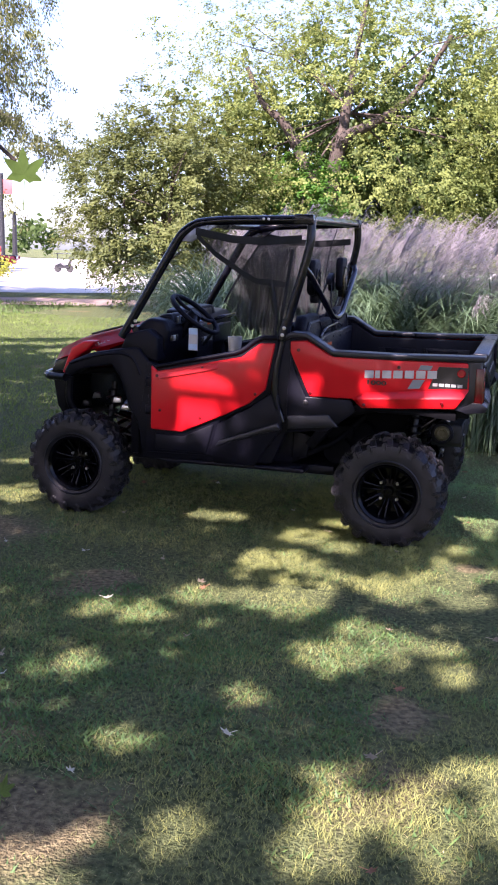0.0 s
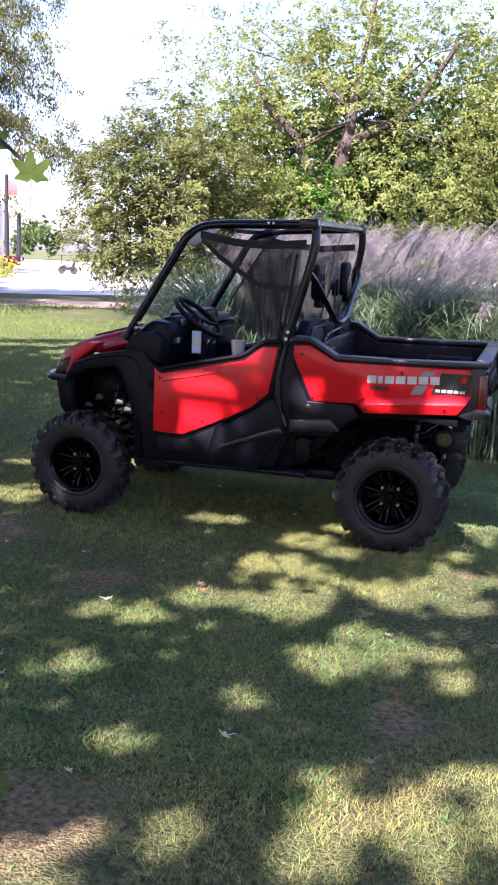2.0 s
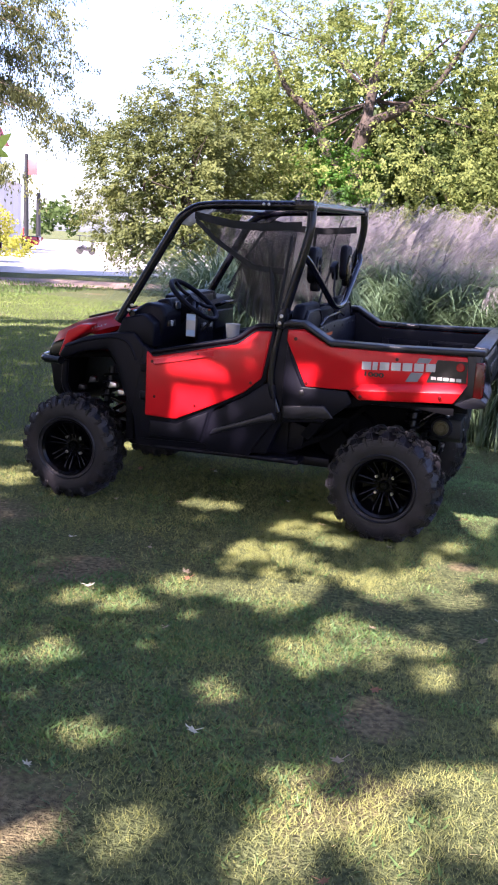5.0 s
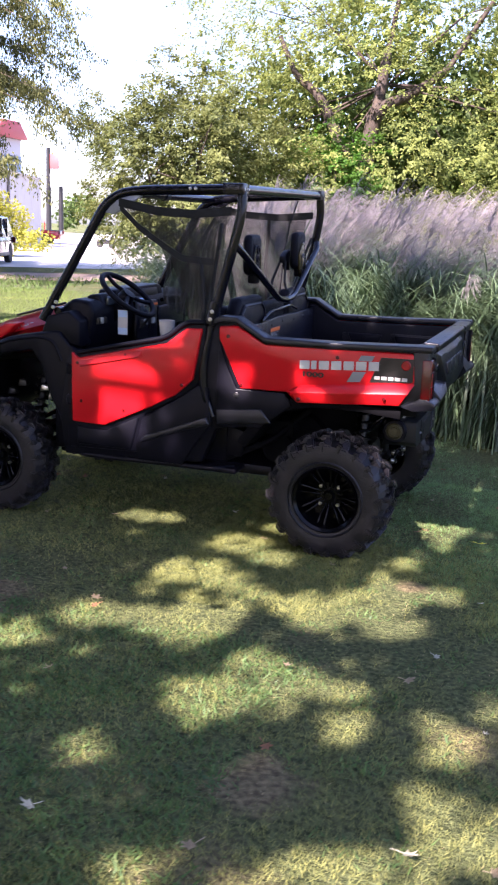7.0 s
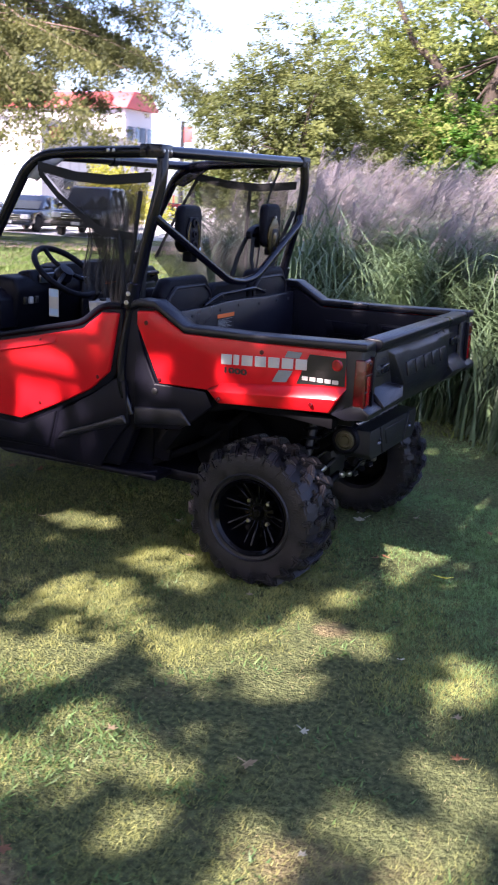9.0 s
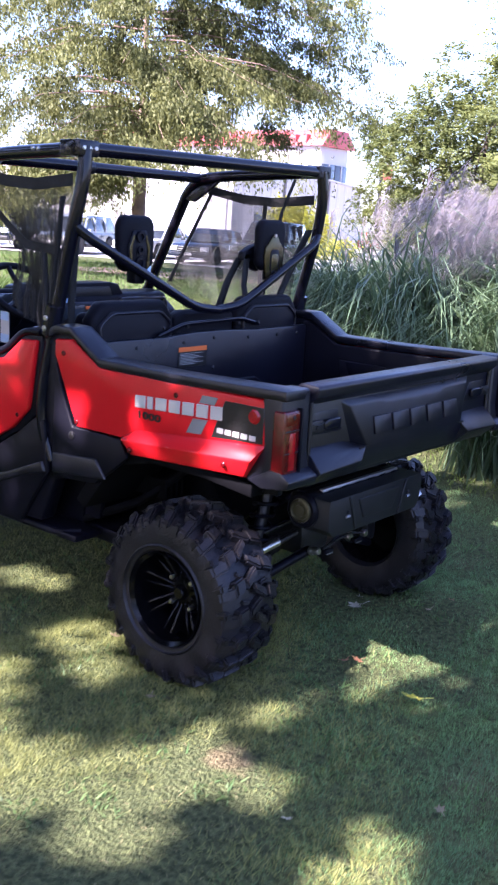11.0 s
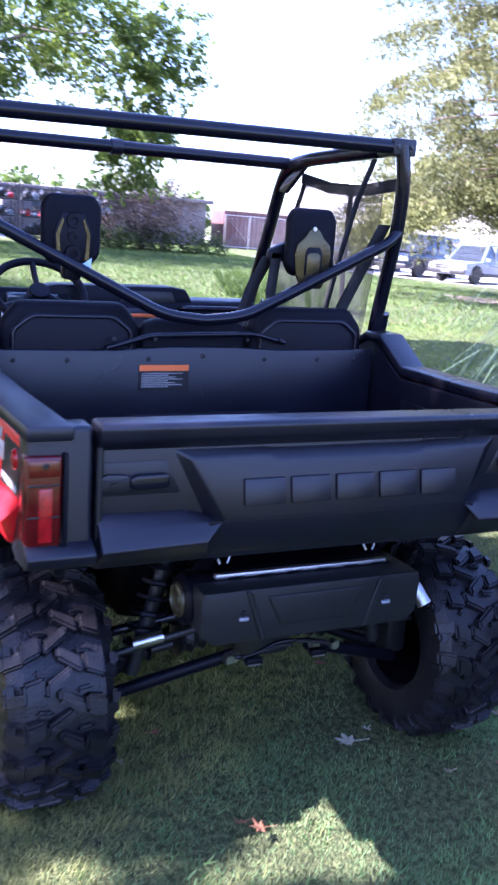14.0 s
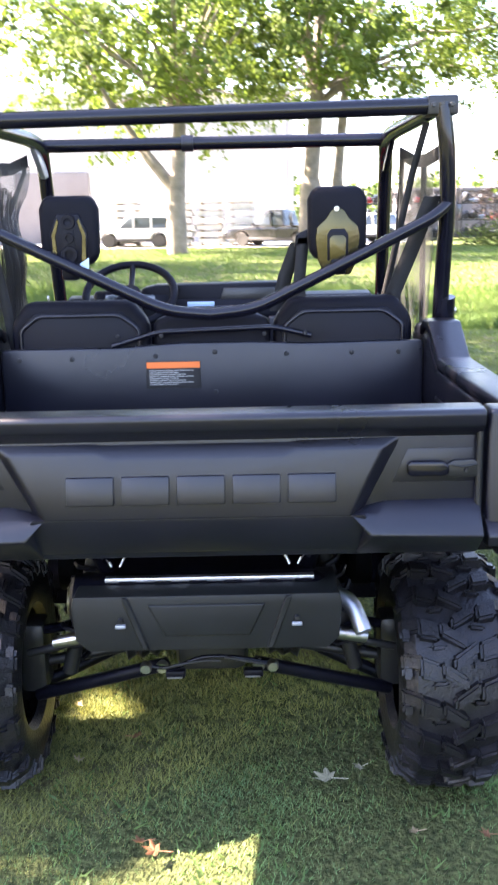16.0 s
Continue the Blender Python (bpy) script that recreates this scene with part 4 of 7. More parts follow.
    vs = [ridge.verts.new((x, yy(y), z)) for x, y, z in ((-0.15, 0.784, 0.918), (0.427, 0.784, 0.972), (-0.195, 0.826, 0.878), (0.395, 0.826, 0.918), (-0.165, 0.800, 0.824), (0.352, 0.800, 0.856), (-0.235, 0.784, 0.874), (-0.175, 0.784, 0.822), (0.356, 0.784, 0.852))]
    for q0 in ((0, 1, 3, 2), (2, 3, 5, 4), (0, 2, 6), (6, 2, 4, 7), (1, 8, 5, 3), (4, 5, 8, 7), (0, 6, 7, 8, 1)):
        ridge.faces.new([vs[k] for k in q0])
    bmesh.ops.recalc_face_normals(ridge, faces=ridge.faces)
    part("lower_ridge", bevel(ridge, 0.004, 2), RED, bed)
    for x, z in ((-0.553, 1.133), (-0.475, 0.886), (0.03, 1.068), (0.281, 0.897), (-0.155, 0.858)):
        part("fastener", bolt((x, yy(0.788 if z > 0.9 or x < -0.3 else 0.820), z - 0.012 * (z < 0.9 and x > -0.3)), "y", 0.010), REDLENS, bed)
    part("badge_patch", prism([(0.25, 1.086), (0.412, 1.088), (0.412, 0.972), (0.197, 0.957)], "y", yy(0.786), yy(0.7895), 0.001, 1), BLACKPRINT, bed, "black printed patch")
    # round red emblem as a plain disc
    part("round_badge", lathe([(0, 0.006), (0.019, 0.006), (0.024, 0.0), (0.024, -0.003)] if s > 0 else [(0, -0.006), (0.019, -0.006), (0.024, 0.0), (0.024, 0.003)], "y", 18, None, (0.375, yy(0.791), 1.055)), REDCORE, bed, "round red badge")
    part("stripe", prism([(0.150, 1.088), (0.218, 1.089), (0.204, 1.062), (0.136, 1.060)], "y", yy(0.786), yy(0.7886), 0.001, 1), GREYPRINT, bed)
    part("stripe", prism([(0.112, 1.004), (0.178, 1.008), (0.150, 0.956), (0.083, 0.950)], "y", yy(0.786), yy(0.7886), 0.001, 1), GREYPRINT, bed)
    for k in range(7):
        a = -0.163 + 0.0597 * k - (0.023 if k > 1 else 0) + 0.0035 * max(0, k - 1)
        w = 0.052 if k != 1 else 0.028
        z = 0.996 + 0.055 * (a + 0.163)
        part("wordmark_bar", prism([(a, z), (a + w, z + 0.055 * w), (a + w, z + 0.044 + 0.055 * w), (a, z + 0.044)], "y", yy(0.787), yy(0.7915), 0.0015, 1), SILVERPRINT, bed)
    bars("small_bar", 0.222, 0.385, 5, 0.007, 0.976, 0.993, yy(0.7893), yy(0.7915), SILVERPRINT, bed)
    num = part("model_number", letters("model_number", "1000", 0.034, 0.0008, 0.0012), BLACKPRINT, bed, "small dark figures")
    num.matrix_basis = Matrix.Translation((-0.155 if s < 0 else -0.03, yy(0.789), 0.962)) @ pose(0, 0, 0, 90, 0, 0 if s < 0 else 180) @ Matrix.Diagonal((1.75, 1, 1, 1))
    # top rail of the bed
    top = [(-0.66, 1.205), (-0.60, 1.235), (-0.51, 1.235), (-0.35, 1.14), (0.0, 1.14), (0.50, 1.155)]
    rail = prism(top + [(x, z - 0.034) for x, z in reversed(top)], "y", yy(0.69), yy(0.795), 0.008, 2)
    part("bed_rail", rail, GREY, utv, "charcoal plastic bed rail")
    part("bed_inner_wall", prism([(-0.55, 1.19), (-0.50, 1.19), (-0.35, 1.10), (0.43, 1.11), (0.43, 0.79), (-0.55, 0.79)], "y", yy(0.685), yy(0.715), 0.01), BLACK, utv)
    for x0, x1, z0, z1 in ((-0.30, -0.08, 0.94, 1.03), (0.02, 0.30, 0.95, 1.04)):
        part("wall_pocket", prism([(x0, z0), (x1, z0), (x1 + 0.02, z1), (x0 - 0.02, z1)], "y", yy(0.679), yy(0.687), 0.004), GREY, utv)
    for x0, x1 in ((-0.28, -0.05), (0.02, 0.25)):
        part("inner_rib", prism([(x0, 1.03), (x1, 1.03), (x1 - 0.03, 0.96), (x0 + 0.03, 0.96)], "y", yy(0.668), yy(0.69), 0.01), BLACK, utv)
    # wheel well liner
    liner = prism([(-0.45, 0.55), (-0.30, 0.75), (-0.10, 0.80), (0.15, 0.80), (0.36, 0.78), (0.36, 0.83), (-0.16, 0.845), (-0.34, 0.80), (-0.50, 0.58)], "y", yy(0.44), yy(0.765), 0.008)
    part("wheel_liner", liner, SHADEBLACK, utv)
    # tail corner with lamp
    post = part("tail_corner", prism([(0.40, 1.15), (0.485, 1.15), (0.485, 0.95), (0.50, 0.86), (0.42, 0.83), (0.33, 0.855), (0.415, 0.97)], "y", yy(0.645), yy(0.79), 0.012, 3), GREY, utv)
    part("tail_ledge", prism([(0.455, 0.902), (0.488, 0.900), (0.530, 0.874), (0.522, 0.846), (0.42, 0.832), (0.36, 0.850)], "y", yy(0.642), yy(0.795), 0.006), GREY, utv)
    lamp = part("tail_lamp", prism([(yy(u), w) for u, w in ((0.714, 1.09), (0.795, 1.09), (0.797, 0.90), (0.785, 0.885), (0.717, 0.885))], "x", 0.452, 0.500, 0.008, 3), REDLENS, utv, "red tail lamp with an amber upper lens")
    part("amber_lens", box((0.497, yy(0.722), 1.045), (0.503, yy(0.787), 1.082), 0.004), AMBERLENS, lamp)
    part("lens_core", box((0.497, yy(0.736), 0.90), (0.5025, yy(0.766), 1.02), 0.003), REDCORE, lamp)
    part("lens_screw", bolt((0.503, yy(0.752), 1.070), "x", 0.007), BLACKPRINT, lamp)
    for a0, a1 in ((0.703, 0.713),):
        part("lamp_surround", box((0.482, yy(a0), 0.880), (0.505, yy(a1), 1.095), 0.003), BLACK, lamp)
    for z in (0.955, 1.025):
        part("lens_rib", box((0.498, yy(0.720), z), (0.5025, yy(0.790), z + 0.004), 0.001, 1), BLACKPRINT, lamp)

# bed floor, headboard, label
part("bed_floor", box((-0.53, -0.69, 0.79), (0.39, 0.69, 0.812), 0.006), BLACK, utv)
for k in range(9):
    y = -0.56 + 0.14 * k
    part("floor_rib", box((-0.48, y - 0.02, 0.809), (0.36, y + 0.02, 0.818), 0.004, 1), BLACK, utv)
head = part("headboard", prism([(-0.68, 1.168), (-0.30, 1.168), (-0.10, 1.18), (0.12, 1.18), (0.30, 1.172), (0.68, 1.176), (0.68, 0.80), (-0.68, 0.80)], "x", -0.545, -0.518, 0.01), GREY, utv, "charcoal panel at the front of the bed")
part("lower_bulge", prism([(-0.55, 0.80), (0.58, 0.80), (0.30, 0.96), (-0.24, 0.96)], "x", -0.52, -0.505, 0.008, taper=0.04), BLACK, head)
for y, z in ((-0.62, 1.135), (-0.45, 1.135), (-0.18, 1.14), (0.01, 1.15), (0.24, 1.14), (0.45, 1.14), (0.60, 1.14), (0.01, 1.02), (-0.55, 0.90)):
    part("fastener", bolt((-0.517, y, z), "x", 0.008), DARKSTEEL, head)
label = part("warning_label", box((-0.5175, -0.213, 1.035), (-0.5155, -0.037, 1.122), 0.001, 1), BLACKPRINT, head, "black warning label with an orange heading")
part("label_heading", box((-0.516, -0.211, 1.100), (-0.5148, -0.039, 1.120), 0.0003, 1), ORANGE, label)
for k in range(8):
    part("text_bar", box((-0.516, -0.203, 1.0915 - 0.0064 * k), (-0.5149, -0.060 - 0.025 * ((k * 2) % 3), 1.0932 - 0.0064 * k), 0.0002, 1), SILVERPRINT, label)

# tailgate
gate = part("tailgate", box((0.435, -0.635, 0.815), (0.468, 0.635, 1.125), 0.008), GREY, utv, "charcoal plastic tailgate with raised blocks")
part("gate_cap", prism([(0.42, 1.150), (0.435, 1.157), (0.500, 1.155), (0.508, 1.146), (0.503, 1.118), (0.4695, 1.090), (0.425, 1.090)], "y", -0.635, 0.635, 0.005, 2), GREY, gate)
boss = bmesh.new()
outer = [boss.verts.new((0.466, y, z)) for y, z in ((-0.458, 1.088), (-0.226, 1.088), (-0.212, 1.086), (0.212, 1.086), (0.226, 1.088), (0.456, 1.092), (0.372, 0.922), (-0.372, 0.922))]
inner = [boss.verts.new((0.486 + 0.030 * (1.07 - z) / 0.15, y, z)) for y, z in ((-0.418, 1.068), (-0.222, 1.069), (-0.194, 1.057), (0.190, 1.057), (0.218, 1.069), (0.412, 1.071), (0.338, 0.921), (-0.338, 0.921))]
boss.faces.new(inner)
for k in range(8):
    boss.faces.new((outer[k], outer[(k + 1) % 8], inner[(k + 1) % 8], inner[k]))
bmesh.ops.recalc_face_normals(boss, faces=boss.faces)
part("gate_boss", bevel(boss, 0.006, 2, 15), GREY, gate)
part("gate_sill", warp(prism([(-0.372, 0.924), (0.372, 0.924), (0.40, 0.832), (-0.40, 0.832)], "x", 0.46, 0.514, 0.006), lambda c: -(0.924 - c.z) / 0.095 * 0.036 if c.x > 0.48 else 0), GREY, gate)
for s in (-1, 1):
    lip = bmesh.new()
    vs = [lip.verts.new((x, s * y, z)) for x, y, z in ((0.466, 0.632, 0.948), (0.466, 0.424, 0.946), (0.498, 0.398, 0.917), (0.502, 0.632, 0.914), (0.510, 0.333, 0.927), (0.531, 0.384, 0.880), (0.536, 0.632, 0.875), (0.470, 0.352, 0.818), (0.470, 0.632, 0.816), (0.466, 0.372, 0.930))]
    for q0 in ((0, 1, 2, 3), (1, 9, 4, 2), (3, 2, 5, 6), (2, 4, 5), (6, 5, 7, 8), (9, 7, 5, 4), (0, 3, 6, 8), (0, 8, 7, 9, 1)):
        lip.faces.new([vs[k] for k in q0])
    bmesh.ops.recalc_face_normals(lip, faces=lip.faces)
    part("gate_lip", bevel(lip, 0.006, 2), GREY, gate)
    part("latch_pocket", prism([(s * 0.618, 0.985), (s * 0.618, 1.062), (s * 0.470, 1.062), (s * 0.435, 0.985)], "x", 0.464, 0.4695, 0.002), GREY, gate)
    latch = part("latch_handle", prism([(s * 0.560, 1.006), (s * 0.560, 1.026), (s * 0.545, 1.036), (s * 0.475, 1.037), (s * 0.466, 1.030), (s * 0.467, 1.008), (s * 0.476, 1.001), (s * 0.545, 1.001)], "x", 0.470, 0.488, 0.006, 3), TUBE, gate, "glossy black latch handle on a bracket")
    part("latch_bracket", prism([(s * 0.628, 0.998), (s * 0.628, 1.030), (s * 0.612, 1.038), (s * 0.570, 1.036), (s * 0.552, 1.026), (s * 0.552, 1.004), (s * 0.566, 0.996)], "x", 0.470, 0.4815, 0.004), DARKSTEEL, latch)
    part("latch_spring", tube([(0.4835, s * 0.622, 1.026), (0.4845, s * 0.585, 1.022), (0.4845, s * 0.562, 1.028)], 0.0022, bend=0.01), DARKSTEEL, latch)
    part("latch_pin", bolt((0.4825, s * 0.598, 1.014), "x", 0.006), DARKSTEEL, latch)
    part("hinge_post", tube([(0.475, s * 0.628, 0.86), (0.475, s * 0.628, 1.10)], 0.008), DARKSTEEL, gate)
for k in range(5):
    a = -0.290 + 0.1228 * k
    part("emblem_block", warp(prism([(a, 0.956), (a + 0.106, 0.956), (a + 0.106, 1.018), (a, 1.018)], "x", 0.480, 0.494, 0.003, 2), lambda c: 0.030 * (1.07 - c.z) / 0.15), GREY, gate)

# hood and front
rows = []
hood = bmesh.new()
for x, w, z0, z1 in ((-2.33, 0.34, 0.90, 0.94), (-2.27, 0.48, 0.99, 1.03), (-2.12, 0.60, 1.045, 1.10), (-1.95, 0.63, 1.09, 1.155), (-1.78, 0.64, 1.14, 1.20), (-1.64, 0.64, 1.18, 1.24)):
    ring = []
    for k in range(-6, 7):
        f = k / 6
        ring.append(hood.verts.new((x, w * f, z1 - (z1 - z0) * abs(f) ** 3.2 - 0.05 * max(0, abs(f) - 0.84) / 0.16)))
    rows.append(ring)
for a, b in zip(rows, rows[1:]):
    for k in range(12):
        hood.faces.new((a[k], b[k], b[k + 1], a[k + 1]))
bmesh.ops.solidify(hood, geom=hood.faces[:], thickness=0.02)
bmesh.ops.recalc_face_normals(hood, faces=hood.faces)
hd = part("hood", smooth(hood), RED, utv, "glossy red hood")
part("hood_groove", tube([(-2.0, -0.50, 1.128), (-1.66, -0.52, 1.222)], 0.007), BLACKPRINT, hd)
part("hood_groove", tube([(-2.0, 0.50, 1.128), (-1.66, 0.52, 1.222)], 0.007), BLACKPRINT, hd)
words = part("hood_text", letters("hood_text", "Dual Clutch Transmission", 0.040, 0.0006), SILVERPRINT, hd, "small pale lettering along the hood edge")
words.matrix_basis = Matrix.Translation((-1.985, -0.612, 1.045)) @ pose(0, 0, 0, 0, -13, 0) @ pose(0, 0, 0, 62, 0, 0) @ Matrix.Diagonal((0.72, 1, 1, 1))
for s in (-1, 1):
    yy = lambda d: s * d
    fender = prism([(-2.075, 0.905), (-2.03, 0.978), (-1.89, 1.035), (-1.70, 1.072), (-1.57, 1.088), (-1.482, 0.99), (-1.468, 0.68), (-1.43, 0.404), (-1.497, 0.39), (-1.578, 0.627), (-1.632, 0.72), (-1.69, 0.90), (-1.745, 0.968), (-1.93, 0.938), (-2.04, 0.882)], "y", yy(0.60), yy(0.760), 0.014, 3)
    part("front_fender", fender, BLACK, utv, "black plastic front fender")
    part("fender_crease", tube([(-2.03, yy(0.757), 0.962), (-1.89, yy(0.757), 1.015), (-1.70, yy(0.757), 1.050), (-1.60, yy(0.757), 1.03), (-1.55, yy(0.757), 0.92)], 0.010, bend=0.06), BLACK, utv)
    for z in (0.715, 0.885):
        part("door_hinge", box((-1.505, yy(0.75), z - 0.03), (-1.445, yy(0.797), z + 0.03), 0.012, 3), BLACK, utv)
    part("inner_liner", prism([(-2.16, 0.60), (-2.12, 0.90), (-1.75, 0.94), (-1.66, 0.80), (-1.60, 0.45), (-1.64, 0.45), (-1.70, 0.78), (-1.80, 0.90), (-2.08, 0.87), (-2.12, 0.60)], "y", yy(0.33), yy(0.60), 0.008), SHADEBLACK, utv)
    part("front_brace", tube([(-2.10, yy(0.62), 0.86), (-2.11, yy(0.62), 0.70), (-2.06, yy(0.58), 0.58)], 0.022, bend=0.04), BLACK, utv)
    part("headlamp", prism([(-2.30, 0.86), (-2.14, 0.885), (-2.06, 0.985), (-2.14, 0.99), (-2.27, 0.94)], "y", yy(0.34), yy(0.50), 0.012, 3), LAMP, utv)
    part("hood_corner", prism([(-2.135, 0.885), (-2.085, 0.885), (-2.035, 0.99), (-1.95, 1.045), (-1.90, 1.10), (-1.98, 1.095), (-2.07, 1.05)], "y", yy(0.50), yy(0.665), 0.014, 3), RED, hd)
    part("cowl_side", prism([(-1.70, 1.06), (-1.655, 1.165), (-1.52, 1.20), (-1.45, 1.15), (-1.45, 1.00)], "y", yy(0.60), yy(0.735), 0.014, 3), BLACK, utv)
part("grille", prism([(-2.34, 0.86), (-2.20, 0.90), (-2.12, 0.60), (-2.20, 0.50), (-2.30, 0.62)], "y", -0.42, 0.42, 0.02), BLACK, utv)
part("front_bumper", tube([(-2.20, -0.56, 0.84), (-2.34, -0.50, 0.84), (-2.38, -0.30, 0.84), (-2.38, 0.30, 0.84), (-2.34, 0.50, 0.84), (-2.20, 0.56, 0.84)], 0.024, bend=0.1), TUBE, utv)
part("front_bumper_end", tube([(-2.24, -0.62, 0.853), (-2.09, -0.70, 0.862)], 0.024), BLACK, utv)
part("bumper_brace", tube([(-2.37, -0.25, 0.84), (-2.28, -0.25, 0.50), (-2.0, -0.25, 0.42)], 0.02), TUBE, utv)
part("bumper_brace", tube([(-2.37, 0.25, 0.84), (-2.28, 0.25, 0.50), (-2.0, 0.25, 0.42)], 0.02), TUBE, utv)

# floor, sills, engine
part("floor_pan", box((-1.66, -0.60, 0.36), (-0.35, 0.60, 0.42), 0.015), BLACK, utv)
part("firewall", box((-1.66, -0.66, 0.40), (-1.60, 0.66, 1.16), 0.015), BLACK, utv)
part("engine_block", box((-0.55, -0.28, 0.44), (0.05, 0.28, 0.74), 0.03), SHADEBLACK, utv)
part("engine_cover", lathe([(0, -0.36), (0.12, -0.36), (0.15, -0.34), (0.16, -0.28)], "y", 24, None, (-0.28, 0, 0.52)), SHADEBLACK, utv)
part("gear_case", box((-0.12, -0.10, 0.34), (0.10, 0.10, 0.50), 0.03), DARKSTEEL, utv)
for s in (-1, 1):
    part("rock_slider", tube([(-1.52, s * 0.70, 0.42), (-1.42, s * 0.76, 0.405), (-0.60, s * 0.765, 0.415), (-0.54, s * 0.70, 0.42)], 0.015, bend=0.05), BLACK, utv)
    part("step_bracket", prism([(-0.66, 0.46), (-0.52, 0.46), (-0.50, 0.60), (-0.60, 0.63)], "y", s * 0.60, s * 0.625, 0.006), BLACK, utv)
    part("frame_rail", tube([(-2.15, s * 0.27, 0.48), (-1.60, s * 0.34, 0.36), (-0.40, s * 0.34, 0.36), (-0.10, s * 0.26, 0.46), (0.30, s * 0.26, 0.78)], 0.026, bend=0.1), TUBE, utv)
    part("step_plate", box((-1.40, s * 0.62, 0.395), (-0.50, s * 0.765, 0.425), 0.01), BLACK, utv)
    part("frame_strut", tube([(-0.62, s * 0.62, 0.44), (-0.36, s * 0.55, 0.56), (-0.20, s * 0.45, 0.72)], 0.018), SHADEBLACK, utv)

# roll cage
for s in (-1, 1):
    up = 0.022 if s > 0 else 0.004
    part("a_pillar", tube([(-1.70, s * 0.70, 1.14), (-1.33, s * 0.665, 1.775), (-1.24, s * 0.65, 1.838), (-1.08, s * 0.655, 1.856), (-0.52, s * 0.72, 1.864 + up)], 0.027, bend=0.12), TUBE, utv, "gloss black steel tube")
    part("pillar_gusset", prism([(-1.335, 1.735), (-1.275, 1.80), (-1.15, 1.832), (-1.11, 1.826), (-1.27, 1.725)], "y", s * 0.648, s * 0.668, 0.003), PALESTEEL if s < 0 else TUBE, utv)
    part("b_pillar", tube([(-0.522, s * 0.722, 1.87 + up), (-0.516, s * 0.738, 1.75 + up), (-0.548, s * 0.752, 1.60), (-0.595, s * 0.752, 1.426), (-0.650, s * 0.755, 1.22), (-0.690, s * 0.770, 1.0), (-0.695, s * 0.775, 0.84), (-0.64, s * 0.765, 0.70)], 0.0255, bend=0.1), TUBE, utv, "gloss black steel tube")
    part("pillar_sleeve", tube([(-0.630, s * 0.768, 1.30), (-0.655, s * 0.770, 1.19)], 0.033), TUBE, utv)
    for z, x in ((1.215, -0.650), (1.255, -0.641)):
        part("fastener", bolt((x, s * 0.803, z), "y", 0.011), STEEL, utv)
    for z, x in ((1.215, -1.615), (1.245, -1.595)):
        part("fastener", bolt((x, s * 0.738, z), "y", 0.011), STEEL, utv)
    clamp = part("roof_clamp", box((-0.615, s * 0.675, 1.836 + up), (-0.502, s * 0.768, 1.893 + up), 0.006), TUBE if s < 0 else DARKSTEEL, utv)
    for k in range(3):
        part("clamp_bolt", bolt((-0.501, s * (0.692 + 0.028 * k), 1.865 + up), "x", 0.008), BLACKPRINT if s > 0 else STEEL, clamp)
    for k in range(2):
        part("clamp_bolt", bolt((-0.80 + 0.03 * k, s * 0.742, 1.865 + up * 0.5), "y", 0.008), STEEL, clamp)
    part("rear_brace", tube([(-0.545, s * 0.755, 1.60), (-0.52, s * 0.70, 1.555), (-0.495, s * 0.14, 1.285), (-0.495, s * 0.0, 1.272)], 0.0195, bend=0.16), TUBE, utv, "gloss black bent tube")
part("rear_roof_bar", tube([(-0.530, -0.72, 1.868), (-0.530, 0.72, 1.886)], 0.026), TUBE, utv, "gloss black roof crossbar")
part("front_roof_bar", tube([(-1.235, -0.64, 1.842), (-1.235, 0.64, 1.842)], 0.025), TUBE, utv, "gloss black roof crossbar")
part("bar_coupling", tube([(-1.235, -0.12, 1.842), (-1.235, -0.075, 1.842)], 0.031), GREY, utv)
part("dash_bar", tube([(-1.62, -0.68, 1.19), (-1.62, 0.68, 1.19)], 0.022), TUBE, utv)

